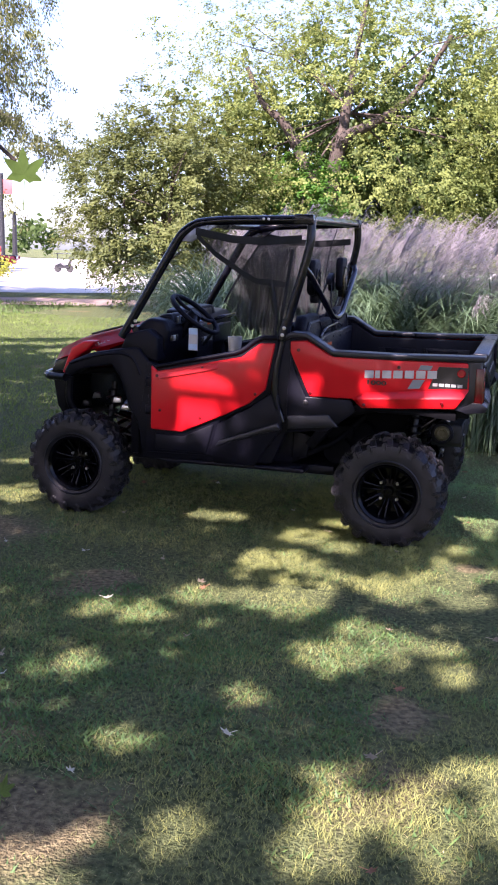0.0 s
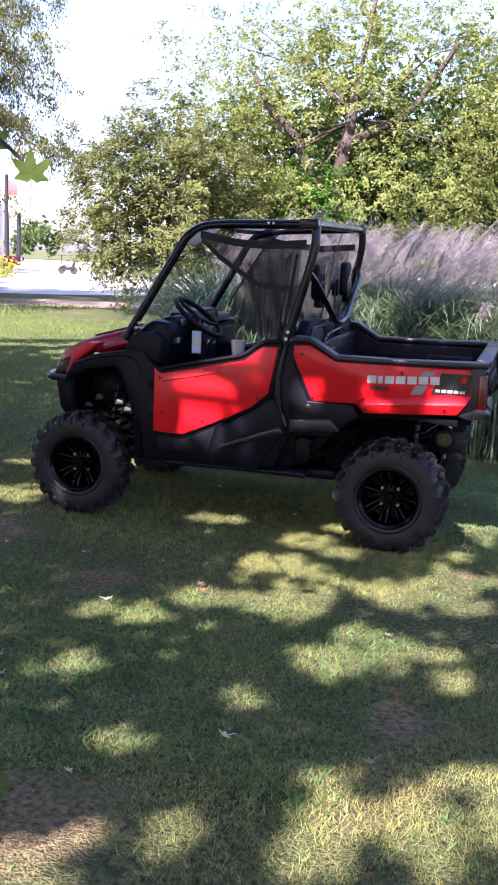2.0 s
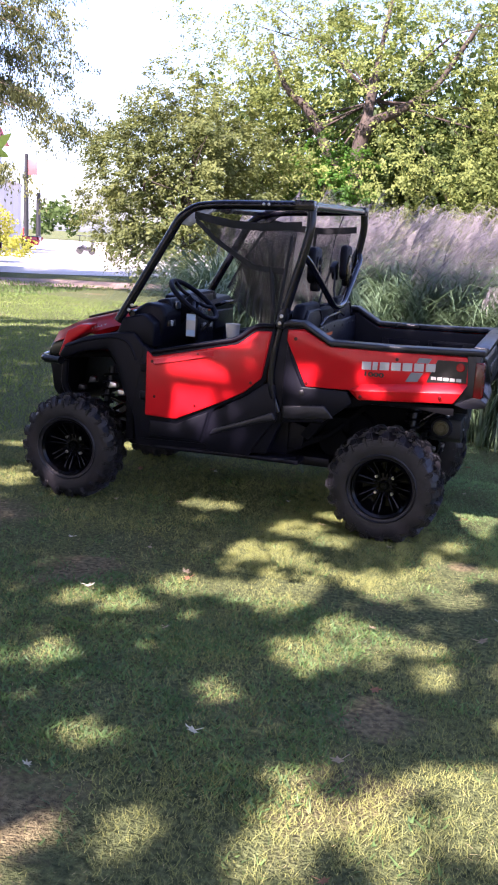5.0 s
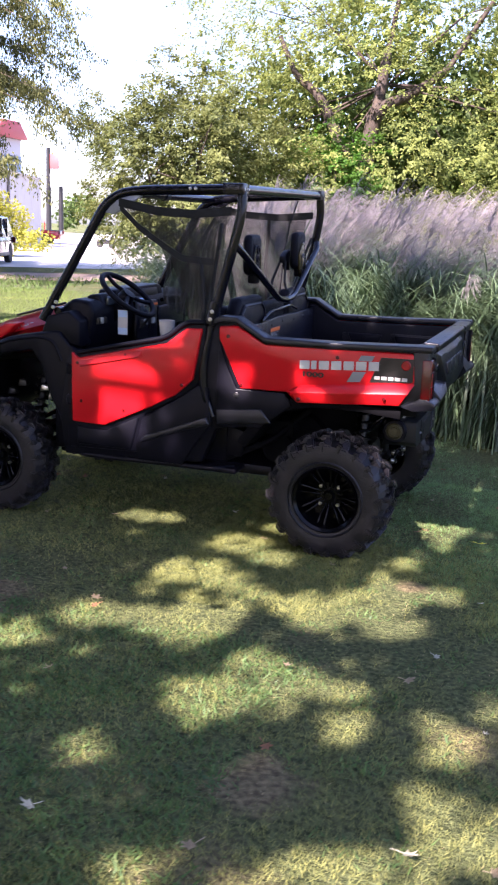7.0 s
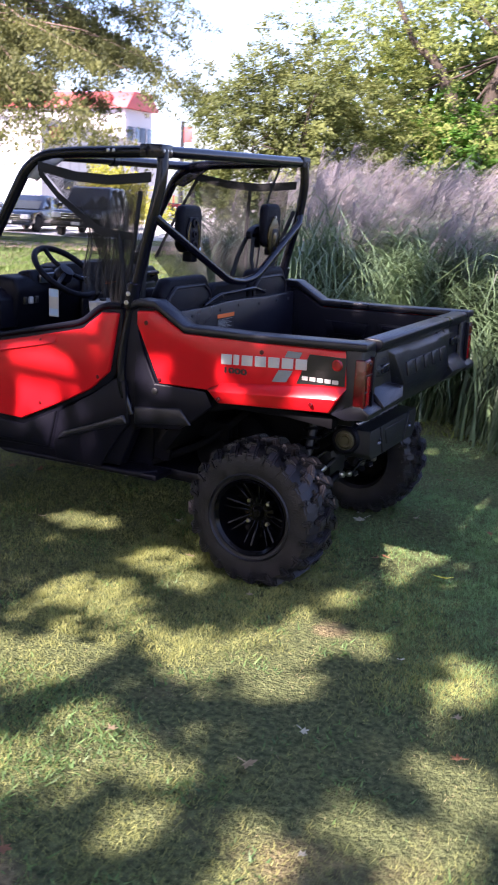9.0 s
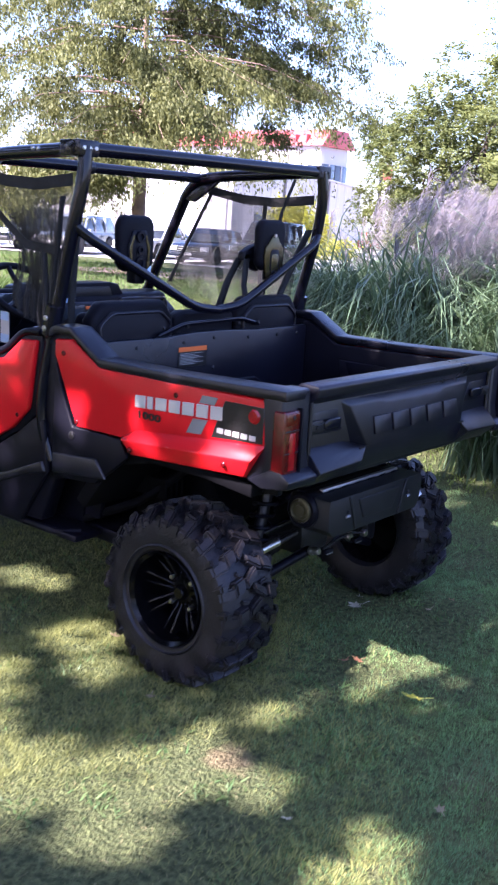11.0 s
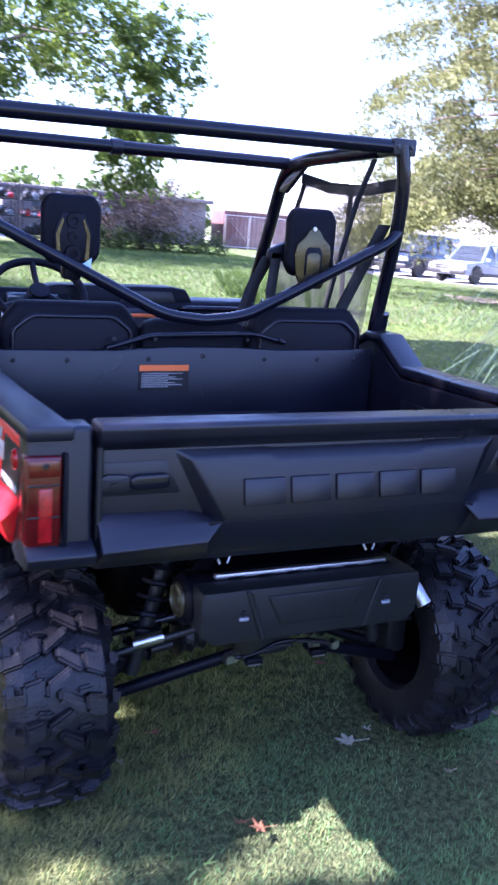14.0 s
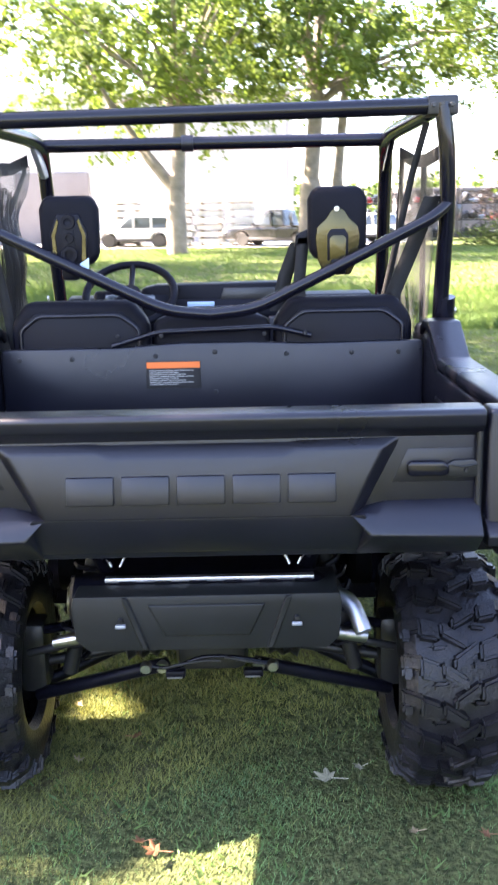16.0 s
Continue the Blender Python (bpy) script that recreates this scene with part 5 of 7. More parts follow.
# side nets with their straps
for s in (-1, 1):
    pts = ([(-1.21, 1.775), (-0.95, 1.74), (-0.60, 1.755), (-0.62, 1.45), (-0.68, 1.16), (-0.79, 1.15), (-0.80, 1.30), (-0.84, 1.50), (-0.95, 1.575), (-1.09, 1.66)] if s < 0 else
           [(-1.21, 1.765), (-0.95, 1.75), (-0.60, 1.755), (-0.64, 1.45), (-0.68, 1.16), (-1.30, 1.10), (-1.50, 1.30), (-1.38, 1.50)])
    net = bmesh.new()
    vs = [net.verts.new((x, s * (0.715 + 0.02 * math.sin(9 * x + 5 * z)), z)) for x, z in pts]
    net.faces.new(vs)
    bmesh.ops.triangulate(net, faces=net.faces)
    bmesh.ops.subdivide_edges(net, edges=net.edges, cuts=5, use_grid_fill=True)
    for v in net.verts:
        v.co.y += s * 0.014 * noise.noise(v.co * 5.0)
    nt = part("side_net", smooth(net, 80), NET, utv, "black woven mesh side net with webbing straps")

    def strap(points, w=0.022, parent=nt):
        bm = bmesh.new()
        ring = []
        for x, y, z in points:
            ring.append([bm.verts.new((x, y + dy, z + dz)) for dy, dz in ((-0.002, -w), (0.002, -w), (0.002, w), (-0.002, w))])
        for a, b in zip(ring, ring[1:]):
            for k in range(4):
                bm.faces.new((a[k], a[(k + 1) % 4], b[(k + 1) % 4], b[k]))
        bm.faces.new(ring[0]); bm.faces.new(ring[-1])
        bmesh.ops.recalc_face_normals(bm, faces=bm.faces)
        part("webbing_strap", smooth(bm), WEB, parent)
    strap([(-1.225, s * 0.705, 1.79), (-1.0, s * 0.718, 1.75), (-0.80, s * 0.725, 1.74), (-0.57, s * 0.74, 1.76)])
    if s < 0:
        strap([(-1.215, s * 0.71, 1.765), (-1.09, s * 0.725, 1.66), (-0.95, s * 0.732, 1.575), (-0.84, s * 0.74, 1.515), (-0.64, s * 0.745, 1.50)], 0.017)
        drape = bmesh.new()
        cols, rows = 42, 10
        grid = []
        for j in range(rows + 1):
            v = j / rows
            x0, x1 = -1.02 + 0.10 * v + 0.03 * math.sin(5 * v), -0.655 - 0.06 * v
            z0, z1 = 1.63 - 0.37 * v, 1.70 - 0.52 * v
            grid.append([drape.verts.new((x0 + (x1 - x0) * k / cols, s * (0.690 + (0.006 + 0.022 * v) * math.sin(k * 1.25 + 2.2 * math.sin(k * 0.37)) + 0.01 * math.sin(9 * v)), z0 + (z1 - z0) * k / cols + 0.012 * math.sin(k * 0.8))) for k in range(cols + 1)])
        for j in range(rows):
            for k in range(cols):
                drape.faces.new((grid[j][k], grid[j][k + 1], grid[j + 1][k + 1], grid[j + 1][k]))
        part("bunched_net", smooth(drape, 80), NET, nt, "gathered black mesh hanging in folds")
        part("net_fold", tube([(-0.74, s * 0.735, 1.52), (-0.71, s * 0.745, 1.32), (-0.71, s * 0.75, 1.15)], 0.012, bend=0.08), WEB, nt)
        part("net_fold", tube([(-0.62, s * 0.745, 1.70), (-0.66, s * 0.75, 1.40), (-0.69, s * 0.755, 1.16)], 0.010, bend=0.08), WEB, nt)
    else:
        part("net_edge", tube([(-0.86, s * 0.73, 1.745), (-0.88, s * 0.735, 1.45), (-0.86, s * 0.735, 1.14)], 0.010, bend=0.05), WEB, nt)
        part("net_edge", tube([(-1.21, s * 0.712, 1.77), (-1.40, s * 0.725, 1.48), (-1.50, s * 0.728, 1.30)], 0.009, bend=0.05), WEB, nt)
    strap([(-0.86, s * 0.725, 1.155), (-0.80, s * 0.735, 1.15), (-0.68, s * 0.75, 1.165)], 0.012)

# seats
for s, z in ((-1, 1.315), (1, 1.315)):
    c = 0.425 * s
    back = part("seat_back", prism([(c - 0.225, 0.86), (c + 0.225, 0.86), (c + 0.225, z - 0.07), (c + 0.17, z), (c - 0.17, z), (c - 0.225, z - 0.07)], "x", -0.63, -0.555, 0.025, 3), VINYL, utv, "black vinyl seat back")
    part("back_shell", prism([(c - 0.20, 1.0), (c + 0.20, 1.0), (c + 0.20, z - 0.09), (c + 0.14, z - 0.035), (c - 0.14, z - 0.035), (c - 0.20, z - 0.09)], "x", -0.556, -0.546, 0.008), BLACK, back)
    part("seat_pad", prism([(c - 0.21, 0.90), (c + 0.21, 0.90), (c + 0.20, z - 0.05), (c - 0.20, z - 0.05)], "x", -0.70, -0.63, 0.03, 3), VINYL, back)
    part("shell_groove", tube([(-0.545, c - 0.19, 1.03), (-0.545, c - 0.19, z - 0.09), (-0.545, c - 0.13, z - 0.045), (-0.545, c + 0.13, z - 0.045), (-0.545, c + 0.19, z - 0.09), (-0.545, c + 0.19, 1.03)], 0.006, bend=0.02), GREY, back)
part("seat_cushion", box((-1.12, -0.66, 0.80), (-0.64, 0.66, 0.93), 0.035, 3), VINYL, utv)
part("seat_base", box((-1.08, -0.64, 0.42), (-0.60, 0.64, 0.81), 0.02), BLACK, utv)
part("seat_back", prism([(-0.19, 0.86), (0.19, 0.86), (0.19, 1.245), (0.14, 1.265), (-0.14, 1.265), (-0.19, 1.245)], "x", -0.63, -0.565, 0.02, 3), VINYL, utv, "black vinyl middle seat back")
part("grab_bar", tube([(-0.53, -0.32, 1.172), (-0.53, -0.17, 1.215), (-0.53, 0.20, 1.225), (-0.53, 0.32, 1.195)], 0.009, bend=0.03), TUBE, utv)
for y in (-0.30, -0.16, 0.17, 0.30):
    part("fastener", bolt((-0.515, y, 1.205), "x", 0.007), DARKSTEEL, utv)
for s in (-1, 1):
    c, z0, z1 = (-0.438, 0.405)[s > 0], 1.43, (1.645, 1.657)[s > 0]
    hr = part("headrest", prism([(c - 0.092, z0 + 0.03), (c - 0.065, z0), (c + 0.065, z0), (c + 0.092, z0 + 0.03), (c + 0.094, z1 - 0.04), (c + 0.075, z1), (c - 0.075, z1), (c - 0.094, z1 - 0.04)], "x", -0.585, -0.536, 0.02, 3), VINYL, utv, "black headrest with an olive back plate")
    if s < 0:
        part("back_plate", prism([(c - 0.055, 1.435), (c + 0.055, 1.435), (c + 0.06, 1.53), (c + 0.035, 1.59), (c - 0.035, 1.59), (c - 0.06, 1.53)], "x", -0.539, -0.528, 0.005), BLACK, hr, "black cast plate with olive streaks")
        # two thin olive streaks on the black plate
        for d in (-1, 1):
            part("plate_streak", prism([(c + d * 0.036, 1.445), (c + d * 0.052, 1.445), (c + d * 0.054, 1.525), (c + d * 0.034, 1.575), (c + d * 0.028, 1.565), (c + d * 0.042, 1.52)], "x", -0.529, -0.525, 0.0015, 1), OLIVE, hr)
        part("plate_channel", prism([(c - 0.022, 1.43), (c + 0.022, 1.43), (c + 0.016, 1.57), (c - 0.016, 1.57)], "x", -0.53, -0.526, 0.002), BLACK, hr)
        part("paper_tag", prism([(c + 0.012, 1.40), (c + 0.058, 1.405), (c + 0.060, 1.455), (c + 0.030, 1.435)], "x", -0.527, -0.5245, 0.001), PAPER, hr, "pale blue paper tag")
        for z, r in ((1.565, 0.022), (1.515, 0.016), (1.465, 0.025)):
            part("plate_ring", lathe([(r * 0.55, 0.0), (r * 0.55, 0.010), (r, 0.010), (r * 1.1, 0.0)], "x", 20, None, (-0.529, c, z)), BLACK, hr)
    else:
        arch = [(c + 0.062, 1.43), (c + 0.070, 1.50), (c + 0.064, 1.535), (c + 0.036, 1.560), (c + 0.020, 1.585), (c, 1.594), (c - 0.020, 1.585), (c - 0.036, 1.560), (c - 0.064, 1.535), (c - 0.070, 1.50), (c - 0.062, 1.43)]
        part("back_plate", prism([(c - 0.040, 1.385), (c + 0.040, 1.385)] + arch, "x", -0.539, -0.525, 0.006), OLIVE, hr, "olive cast plate with an arched top")
        part("plate_recess", prism([(c - 0.033, 1.43), (c + 0.033, 1.43), (c + 0.033, 1.51), (c + 0.022, 1.527), (c - 0.022, 1.527), (c - 0.033, 1.51)], "x", -0.527, -0.5235, 0.002), BLACK, hr)
        part("recess_plate", prism([(c - 0.026, 1.422), (c + 0.026, 1.422), (c + 0.026, 1.498), (c + 0.016, 1.508), (c - 0.016, 1.508), (c - 0.026, 1.498)], "x", -0.5245, -0.5215, 0.0015), OLIVE, hr)
        part("plate_bolt", bolt((-0.524, c - 0.004, 1.588), "x", 0.008), STEEL, hr)
    part("headrest_mount", box((-0.575, c - 0.028, 1.385), (-0.520, c + 0.028, 1.44), 0.01), BLACK, hr)

# seat belts
for s in (-1, 1):
    webs = [([(-0.57, s * 0.715, 1.62), (-0.64, s * 0.68, 1.30), (-0.68, s * 0.64, 0.95)], 0.017)]
    if s > 0:
        webs = [([(-0.56, 0.705, 1.62), (-0.60, 0.655, 1.47), (-0.63, 0.595, 1.31), (-0.62, 0.60, 1.20)], 0.026), ([(-0.66, 0.70, 1.85), (-0.70, 0.665, 1.70), (-0.72, 0.62, 1.48), (-0.72, 0.575, 1.28)], 0.011),
                ([(-0.60, 0.30, 1.50), (-0.60, 0.287, 1.36), (-0.56, 0.290, 1.21)], 0.019), ([(-0.63, 0.285, 1.485), (-0.66, 0.245, 1.38), (-0.68, 0.215, 1.26)], 0.024)]
    for pts, hw in webs:
        bm = bmesh.new()
        prev = None
        for x, y, z in pts:
            cur = [bm.verts.new((x + dx, y + dy, z)) for dx, dy in ((0, -hw), (0, hw), (-0.003, hw), (-0.003, -hw))]
            if prev:
                for k in range(4):
                    bm.faces.new((prev[k], prev[(k + 1) % 4], cur[(k + 1) % 4], cur[k]))
            prev = cur
        part("seat_belt", smooth(bm), WEB, utv, "black webbing seat belt")
part("belt_guide", prism([(0.272, 1.47), (0.278, 1.51), (0.33, 1.535), (0.385, 1.55), (0.385, 1.42), (0.36, 1.43), (0.335, 1.475)], "x", -0.64, -0.60, 0.008), BLACK, utv)

# dash and steering
dash = part("dashboard", prism([(-1.62, 0.95), (-1.62, 1.215), (-1.55, 1.262), (-1.44, 1.25), (-1.41, 1.19), (-1.43, 1.08), (-1.50, 0.92)], "y", -0.64, 0.64, 0.025, 3), BLACK, utv, "black moulded dashboard")
part("dash_hood", prism([(-1.57, 1.22), (-1.52, 1.275), (-1.45, 1.285), (-1.42, 1.22)], "y", -0.52, -0.20, 0.02, 3), BLACK, dash)
part("dash_brow", prism([(-0.34, 1.20), (0.36, 1.20), (0.30, 1.296), (0.24, 1.306), (-0.26, 1.302), (-0.32, 1.29)], "x", -1.56, -1.44, 0.012), BLACK, dash)
part("brow_recess", prism([(0.0, 1.225), (0.26, 1.225), (0.23, 1.285), (0.02, 1.285)], "x", -1.442, -1.436, 0.004), BLACKPRINT, dash)
part("orange_strip", box((-1.437, 0.0, 1.205), (-1.430, 0.20, 1.219), 0.002), ORANGE, dash)
part("folded_paper", box((-1.43, -0.13, 1.215), (-1.40, -0.02, 1.232), 0.002), PAPER, dash)
part("glovebox", box((-1.425, 0.20, 1.04), (-1.40, 0.58, 1.17), 0.02, 3), GREY, dash)
part("centre_panel", box((-1.425, -0.14, 0.96), (-1.395, 0.16, 1.215), 0.02, 3), GREY, dash)
part("screen", box((-1.396, -0.10, 1.14), (-1.392, 0.03, 1.20), 0.004), GLASS, dash)
part("red_strip", box((-1.396, 0.04, 1.18), (-1.391, 0.15, 1.195), 0.002), ORANGE, dash)
part("gauge", box((-1.432, -0.47, 1.215), (-1.412, -0.26, 1.265), 0.008), GLASS, dash, "dark instrument screen")
for k in range(4):
    part("switch", box((-1.398, -0.10 + 0.055 * k, 1.07), (-1.385, -0.06 + 0.055 * k, 1.105), 0.004), SILVERPRINT if k % 2 else BLACKPRINT, dash)
for k in range(3):
    part("side_switch", box((-1.44, -0.60 + 0.04 * k, 1.12), (-1.405, -0.575 + 0.04 * k, 1.155), 0.004), SILVERPRINT if k == 1 else BLACKPRINT, dash)
part("passenger_handle", tube([(-1.42, 0.25, 1.20), (-1.36, 0.25, 1.225), (-1.36, 0.55, 1.225), (-1.42, 0.55, 1.20)], 0.012, bend=0.03), TUBE, dash)
ax = Vector((0.62, 0, 0.79)).normalized()
sm = Matrix.Translation((-1.345, -0.355, 1.275)) @ ax.to_track_quat("Z", "Y").to_matrix().to_4x4()
wheel_s = holder("steering_wheel", utv, sm)
ring = bmesh.new()
N, M = 40, 10
vv = [[ring.verts.new(((0.178 + 0.016 * math.cos(2 * math.pi * j / M)) * math.cos(2 * math.pi * i / N), (0.178 + 0.016 * math.cos(2 * math.pi * j / M)) * math.sin(2 * math.pi * i / N), 0.016 * math.sin(2 * math.pi * j / M))) for j in range(M)] for i in range(N)]
for i in range(N):
    for j in range(M):
        ring.faces.new((vv[i][j], vv[(i + 1) % N][j], vv[(i + 1) % N][(j + 1) % M], vv[i][(j + 1) % M]))


def local(name, bm, mat, par, label=""):
    """A mesh in its carrier's own axes."""
    me = bm
    if isinstance(bm, bmesh.types.BMesh):
        me = bpy.data.meshes.new(name)
        bm.to_mesh(me)
        bm.free()
    if not me.materials:
        me.materials.append(mat)
    ob = new(name, me)
    ob.parent = par
    if label:
        ob["label"] = label
    return ob


local("wheel_grip", smooth(ring), VINYL, wheel_s)
for a in (-30, 90, 210):
    v = Vector((math.cos(radians(a)), math.sin(radians(a)), 0))
    local("spoke", tube([v * 0.03, v * 0.10 + Vector((0, 0, -0.012)), v * 0.172], 0.012, bend=0.04), BLACK, wheel_s)
local("hub", lathe([(0, 0.018), (0.04, 0.014), (0.05, -0.03), (0.03, -0.06)], "z", 20), BLACK, wheel_s)
part("steering_column", tube([(-1.36, -0.355, 1.255), (-1.52, -0.355, 1.05)], 0.04), BLACK, utv)
tag = part("hang_tag", box((-1.335, -0.502, 1.06), (-1.275, -0.498, 1.20), 0.001, 1), CUPWHITE, utv, "pale paper tag with blue bands")
part("tag_band", box((-1.334, -0.5035, 1.16), (-1.276, -0.5022, 1.198), 0.0004, 1), PAPER, tag)
part("tag_band", box((-1.334, -0.5035, 1.065), (-1.276, -0.5022, 1.10), 0.0004, 1), PAPER, tag)
part("drink_cup", lathe([(0.0, 0.0), (0.035, 0.0), (0.045, 0.11), (0.040, 0.11), (0.032, 0.01), (0, 0.01)], "z", 20, None, (-1.03, -0.50, 1.05)), CUPWHITE, utv, "pale grey cup holder")
part("shift_lever", tube([(-1.36, -0.16, 1.06), (-1.28, -0.15, 1.16)], 0.010), DARKSTEEL, utv)
part("centre_console", box((-1.35, -0.14, 0.42), (-1.12, 0.16, 0.98), 0.03, 3), BLACK, utv)
part("console_arm", box((-1.0, -0.42, 0.92), (-0.82, -0.26, 1.06), 0.03, 3), VINYL, utv)

# muffler and rear guard
part("muffler", lathe([(0.0, -0.340), (0.058, -0.340), (0.068, -0.330), (0.068, 0.28), (0.05, 0.31), (0.0, 0.31)], "y", 28, None, (0.255, 0.0, 0.628)), BLACK, utv, "black steel muffler")
part("muffler_cap", lathe([(0.0, -0.348), (0.020, -0.348), (0.023, -0.341), (0.034, -0.341), (0.038, -0.350), (0.045, -0.347), (0.048, -0.335)], "y", 28, None, (0.255, 0.0, 0.628)), BRASS, utv, "heat-tinted muffler end cap")
guard = part("muffler_guard", prism([(-0.325, 0.655), (-0.318, 0.683), (0.328, 0.683), (0.334, 0.655), (0.328, 0.568), (0.30, 0.540), (-0.285, 0.540), (-0.318, 0.568)], "x", 0.19, 0.372, 0.005, 2), SATIN, utv, "black boxed muffler guard")
for y, yb in ((-0.194, -0.146), (0.206, 0.158)):
    part("guard_ridge", prism([(y - 0.008, 0.680), (y + 0.008, 0.680), (yb + 0.008, 0.545), (yb - 0.008, 0.545)], "x", 0.368, 0.379, 0.003, 1), SATIN, guard)
part("guard_panel", prism([(-0.142, 0.662), (0.152, 0.662), (0.112, 0.578), (-0.100, 0.578)], "x", 0.369, 0.378, 0.004, taper=0.04), SATIN, guard)
for y in (-0.205, 0.224):
    part("guard_clip", box((0.371, y - 0.013, 0.602), (0.381, y + 0.013, 0.612), 0.003), PALESTEEL, guard)
    part("clip_bolt", bolt((0.378, y, 0.623), "x", 0.007), DARKSTEEL, guard)
part("heat_shield", prism([(0.12, 0.700), (0.26, 0.692), (0.272, 0.682), (0.12, 0.682)], "y", -0.252, 0.272, 0.003), BLACK, utv)
part("shield_edge", box((0.268, -0.252, 0.686), (0.290, 0.272, 0.698), 0.003), ALLOY, utv, "bright steel edge strip")
for k in range(6):
    part("shield_tab", box((0.286, -0.217 + 0.088 * k, 0.684), (0.294, -0.172 + 0.088 * k, 0.690), 0.002, 1), BLACK, utv)
part("tailpipe", tube([(0.24, 0.30, 0.64), (0.28, 0.365, 0.625), (0.33, 0.392, 0.560)], 0.021, bend=0.06), ALLOY, utv, "bright steel tailpipe")
for y in (-0.225, 0.222):
    for d in (-0.02, 0.02):
        part("bump_spring", tube([(0.272, y + d * 0.5, 0.722), (0.266, y + d * 1.1, 0.745)], 0.0035), ALLOY, utv)

# suspension
for x, w in ((0.0, 0.50), (-2.0, 0.55)):
    for s in (-1, 1):
        part("lower_arm", tube([(x + 0.15, s * 0.12, 0.395), (x + 0.04, s * w, 0.255)], 0.019), BLACK, utv)
        part("lower_arm", tube([(x - 0.14, s * 0.12, 0.395), (x - 0.03, s * w, 0.255)], 0.019), BLACK, utv)
        part("upper_arm", tube([(x + 0.10, s * 0.20, 0.52), (x + 0.02, s * w, 0.44)], 0.014), TUBE, utv)
        part("drive_shaft", tube([(x, s * 0.12, 0.40), (x, s * w, 0.335)], 0.016), DARKSTEEL, utv)
        part("axle_boot", lathe([(0.02, 0), (0.045, 0.02), (0.035, 0.04), (0.05, 0.06), (0.04, 0.08), (0.055, 0.10), (0.03, 0.11)] if s > 0 else [(0.02, 0), (0.045, -0.02), (0.035, -0.04), (0.05, -0.06), (0.04, -0.08), (0.055, -0.10), (0.03, -0.11)], "y", 16, None, (x, s * 0.14, 0.395)), RUBBER, utv)
        part("knuckle", box((x - 0.05, s * (w - 0.03), 0.26), (x + 0.05, s * (w + 0.05), 0.47), 0.02), DARKSTEEL, utv)
        sh = part("shock", tube([(x + 0.07, s * (w - 0.10), 0.34), (x + 0.09, s * (w - 0.22), 0.80)], 0.022), DARKSTEEL, utv, "coil-over shock absorber")
        a, b = Vector((x + 0.072, s * (w - 0.112), 0.40)), Vector((x + 0.088, s * (w - 0.21), 0.76))
        d = (b - a).normalized(); u = d.orthogonal().normalized(); v = d.cross(u)
        part("spring", tube([a + (b - a) * k / 64 + 0.043 * (math.cos(k * 0.785) * u + math.sin(k * 0.785) * v) for k in range(65)], 0.0075, sides=6, bend=0.001), BLACK, sh)
        part("tie_rod", tube([(x + 0.17, s * 0.24, 0.50), (x + 0.12, s * w, 0.42)], 0.011), DARKSTEEL, utv)
        part("rod_sleeve", tube([(x + 0.16, s * 0.34, 0.482), (x + 0.145, s * 0.42, 0.462)], 0.017), STEEL if x == 0 else DARKSTEEL, utv)
        part("rod_end", lathe([(0, -0.012), (0.014, -0.012), (0.018, 0), (0.014, 0.012), (0, 0.012)], "x", 12, None, (x + 0.172, s * 0.13, 0.398)), STEEL, utv)
part("sway_bar", tube([(0.21, -0.168, 0.420), (0.215, -0.10, 0.412), (0.215, -0.02, 0.447), (0.215, 0.06, 0.445), (0.21, 0.166, 0.420)], 0.006, bend=0.03), TUBE, utv)
part("sway_link", tube([(0.222, -0.125, 0.418), (0.222, -0.02, 0.438), (0.222, 0.03, 0.436)], 0.004, bend=0.02), DARKSTEEL, utv)
part("sway_link", tube([(0.222, 0.04, 0.446), (0.222, 0.15, 0.424)], 0.004), DARKSTEEL, utv)
for y in (-0.168, 0.166):
    part("arm_bolt", lathe([(0, 0.012), (0.012, 0.012), (0.016, 0.004), (0.016, -0.010), (0, -0.010)], "x", 12, None, (0.222, y, 0.420)), STEEL, utv)
for y in (-0.09, 0.115):
    part("sway_bracket", box((0.205, y - 0.026, 0.392), (0.232, y + 0.026, 0.412), 0.005), BLACK, utv)
    part("bracket_edge", box((0.230, y - 0.022, 0.393), (0.235, y + 0.018, 0.397), 0.001, 1), STEEL, utv)

for s in (-1, 1):
    for x, y, z in ((-1.95, 0.52, 0.73), (-1.83, 0.47, 0.70), (-2.04, 0.50, 0.67), (-1.76, 0.50, 0.66)):
        part("control_bracket", prism([(x - 0.035, z - 0.02), (x + 0.03, z - 0.012), (x + 0.022, z + 0.018), (x - 0.02, z + 0.024)], "y", s * (y - 0.02), s * (y + 0.02), 0.006), STEEL if x > -1.9 else DARKSTEEL, utv)
    part("brake_disc", lathe([(0.03, -0.004), (0.105, -0.004), (0.105, 0.004), (0.03, 0.004)], "y", 28, None, (-2.0, s * 0.56, 0.335)), STEEL, utv)
    part("crank_cover", lathe([(0, -0.02 * s), (0.07, -0.02 * s), (0.085, 0), (0.085, 0.05 * s), (0, 0.05 * s)], "y", 20, None, (-0.36, s * 0.44, 0.50)), SHADEBLACK, utv)
    for k in range(4):
        part("cooling_fin", box((-0.44, s * (0.42 + 0.03 * k), 0.58), (-0.26, s * (0.432 + 0.03 * k), 0.66), 0.003, 1), SHADEBLACK, utv)

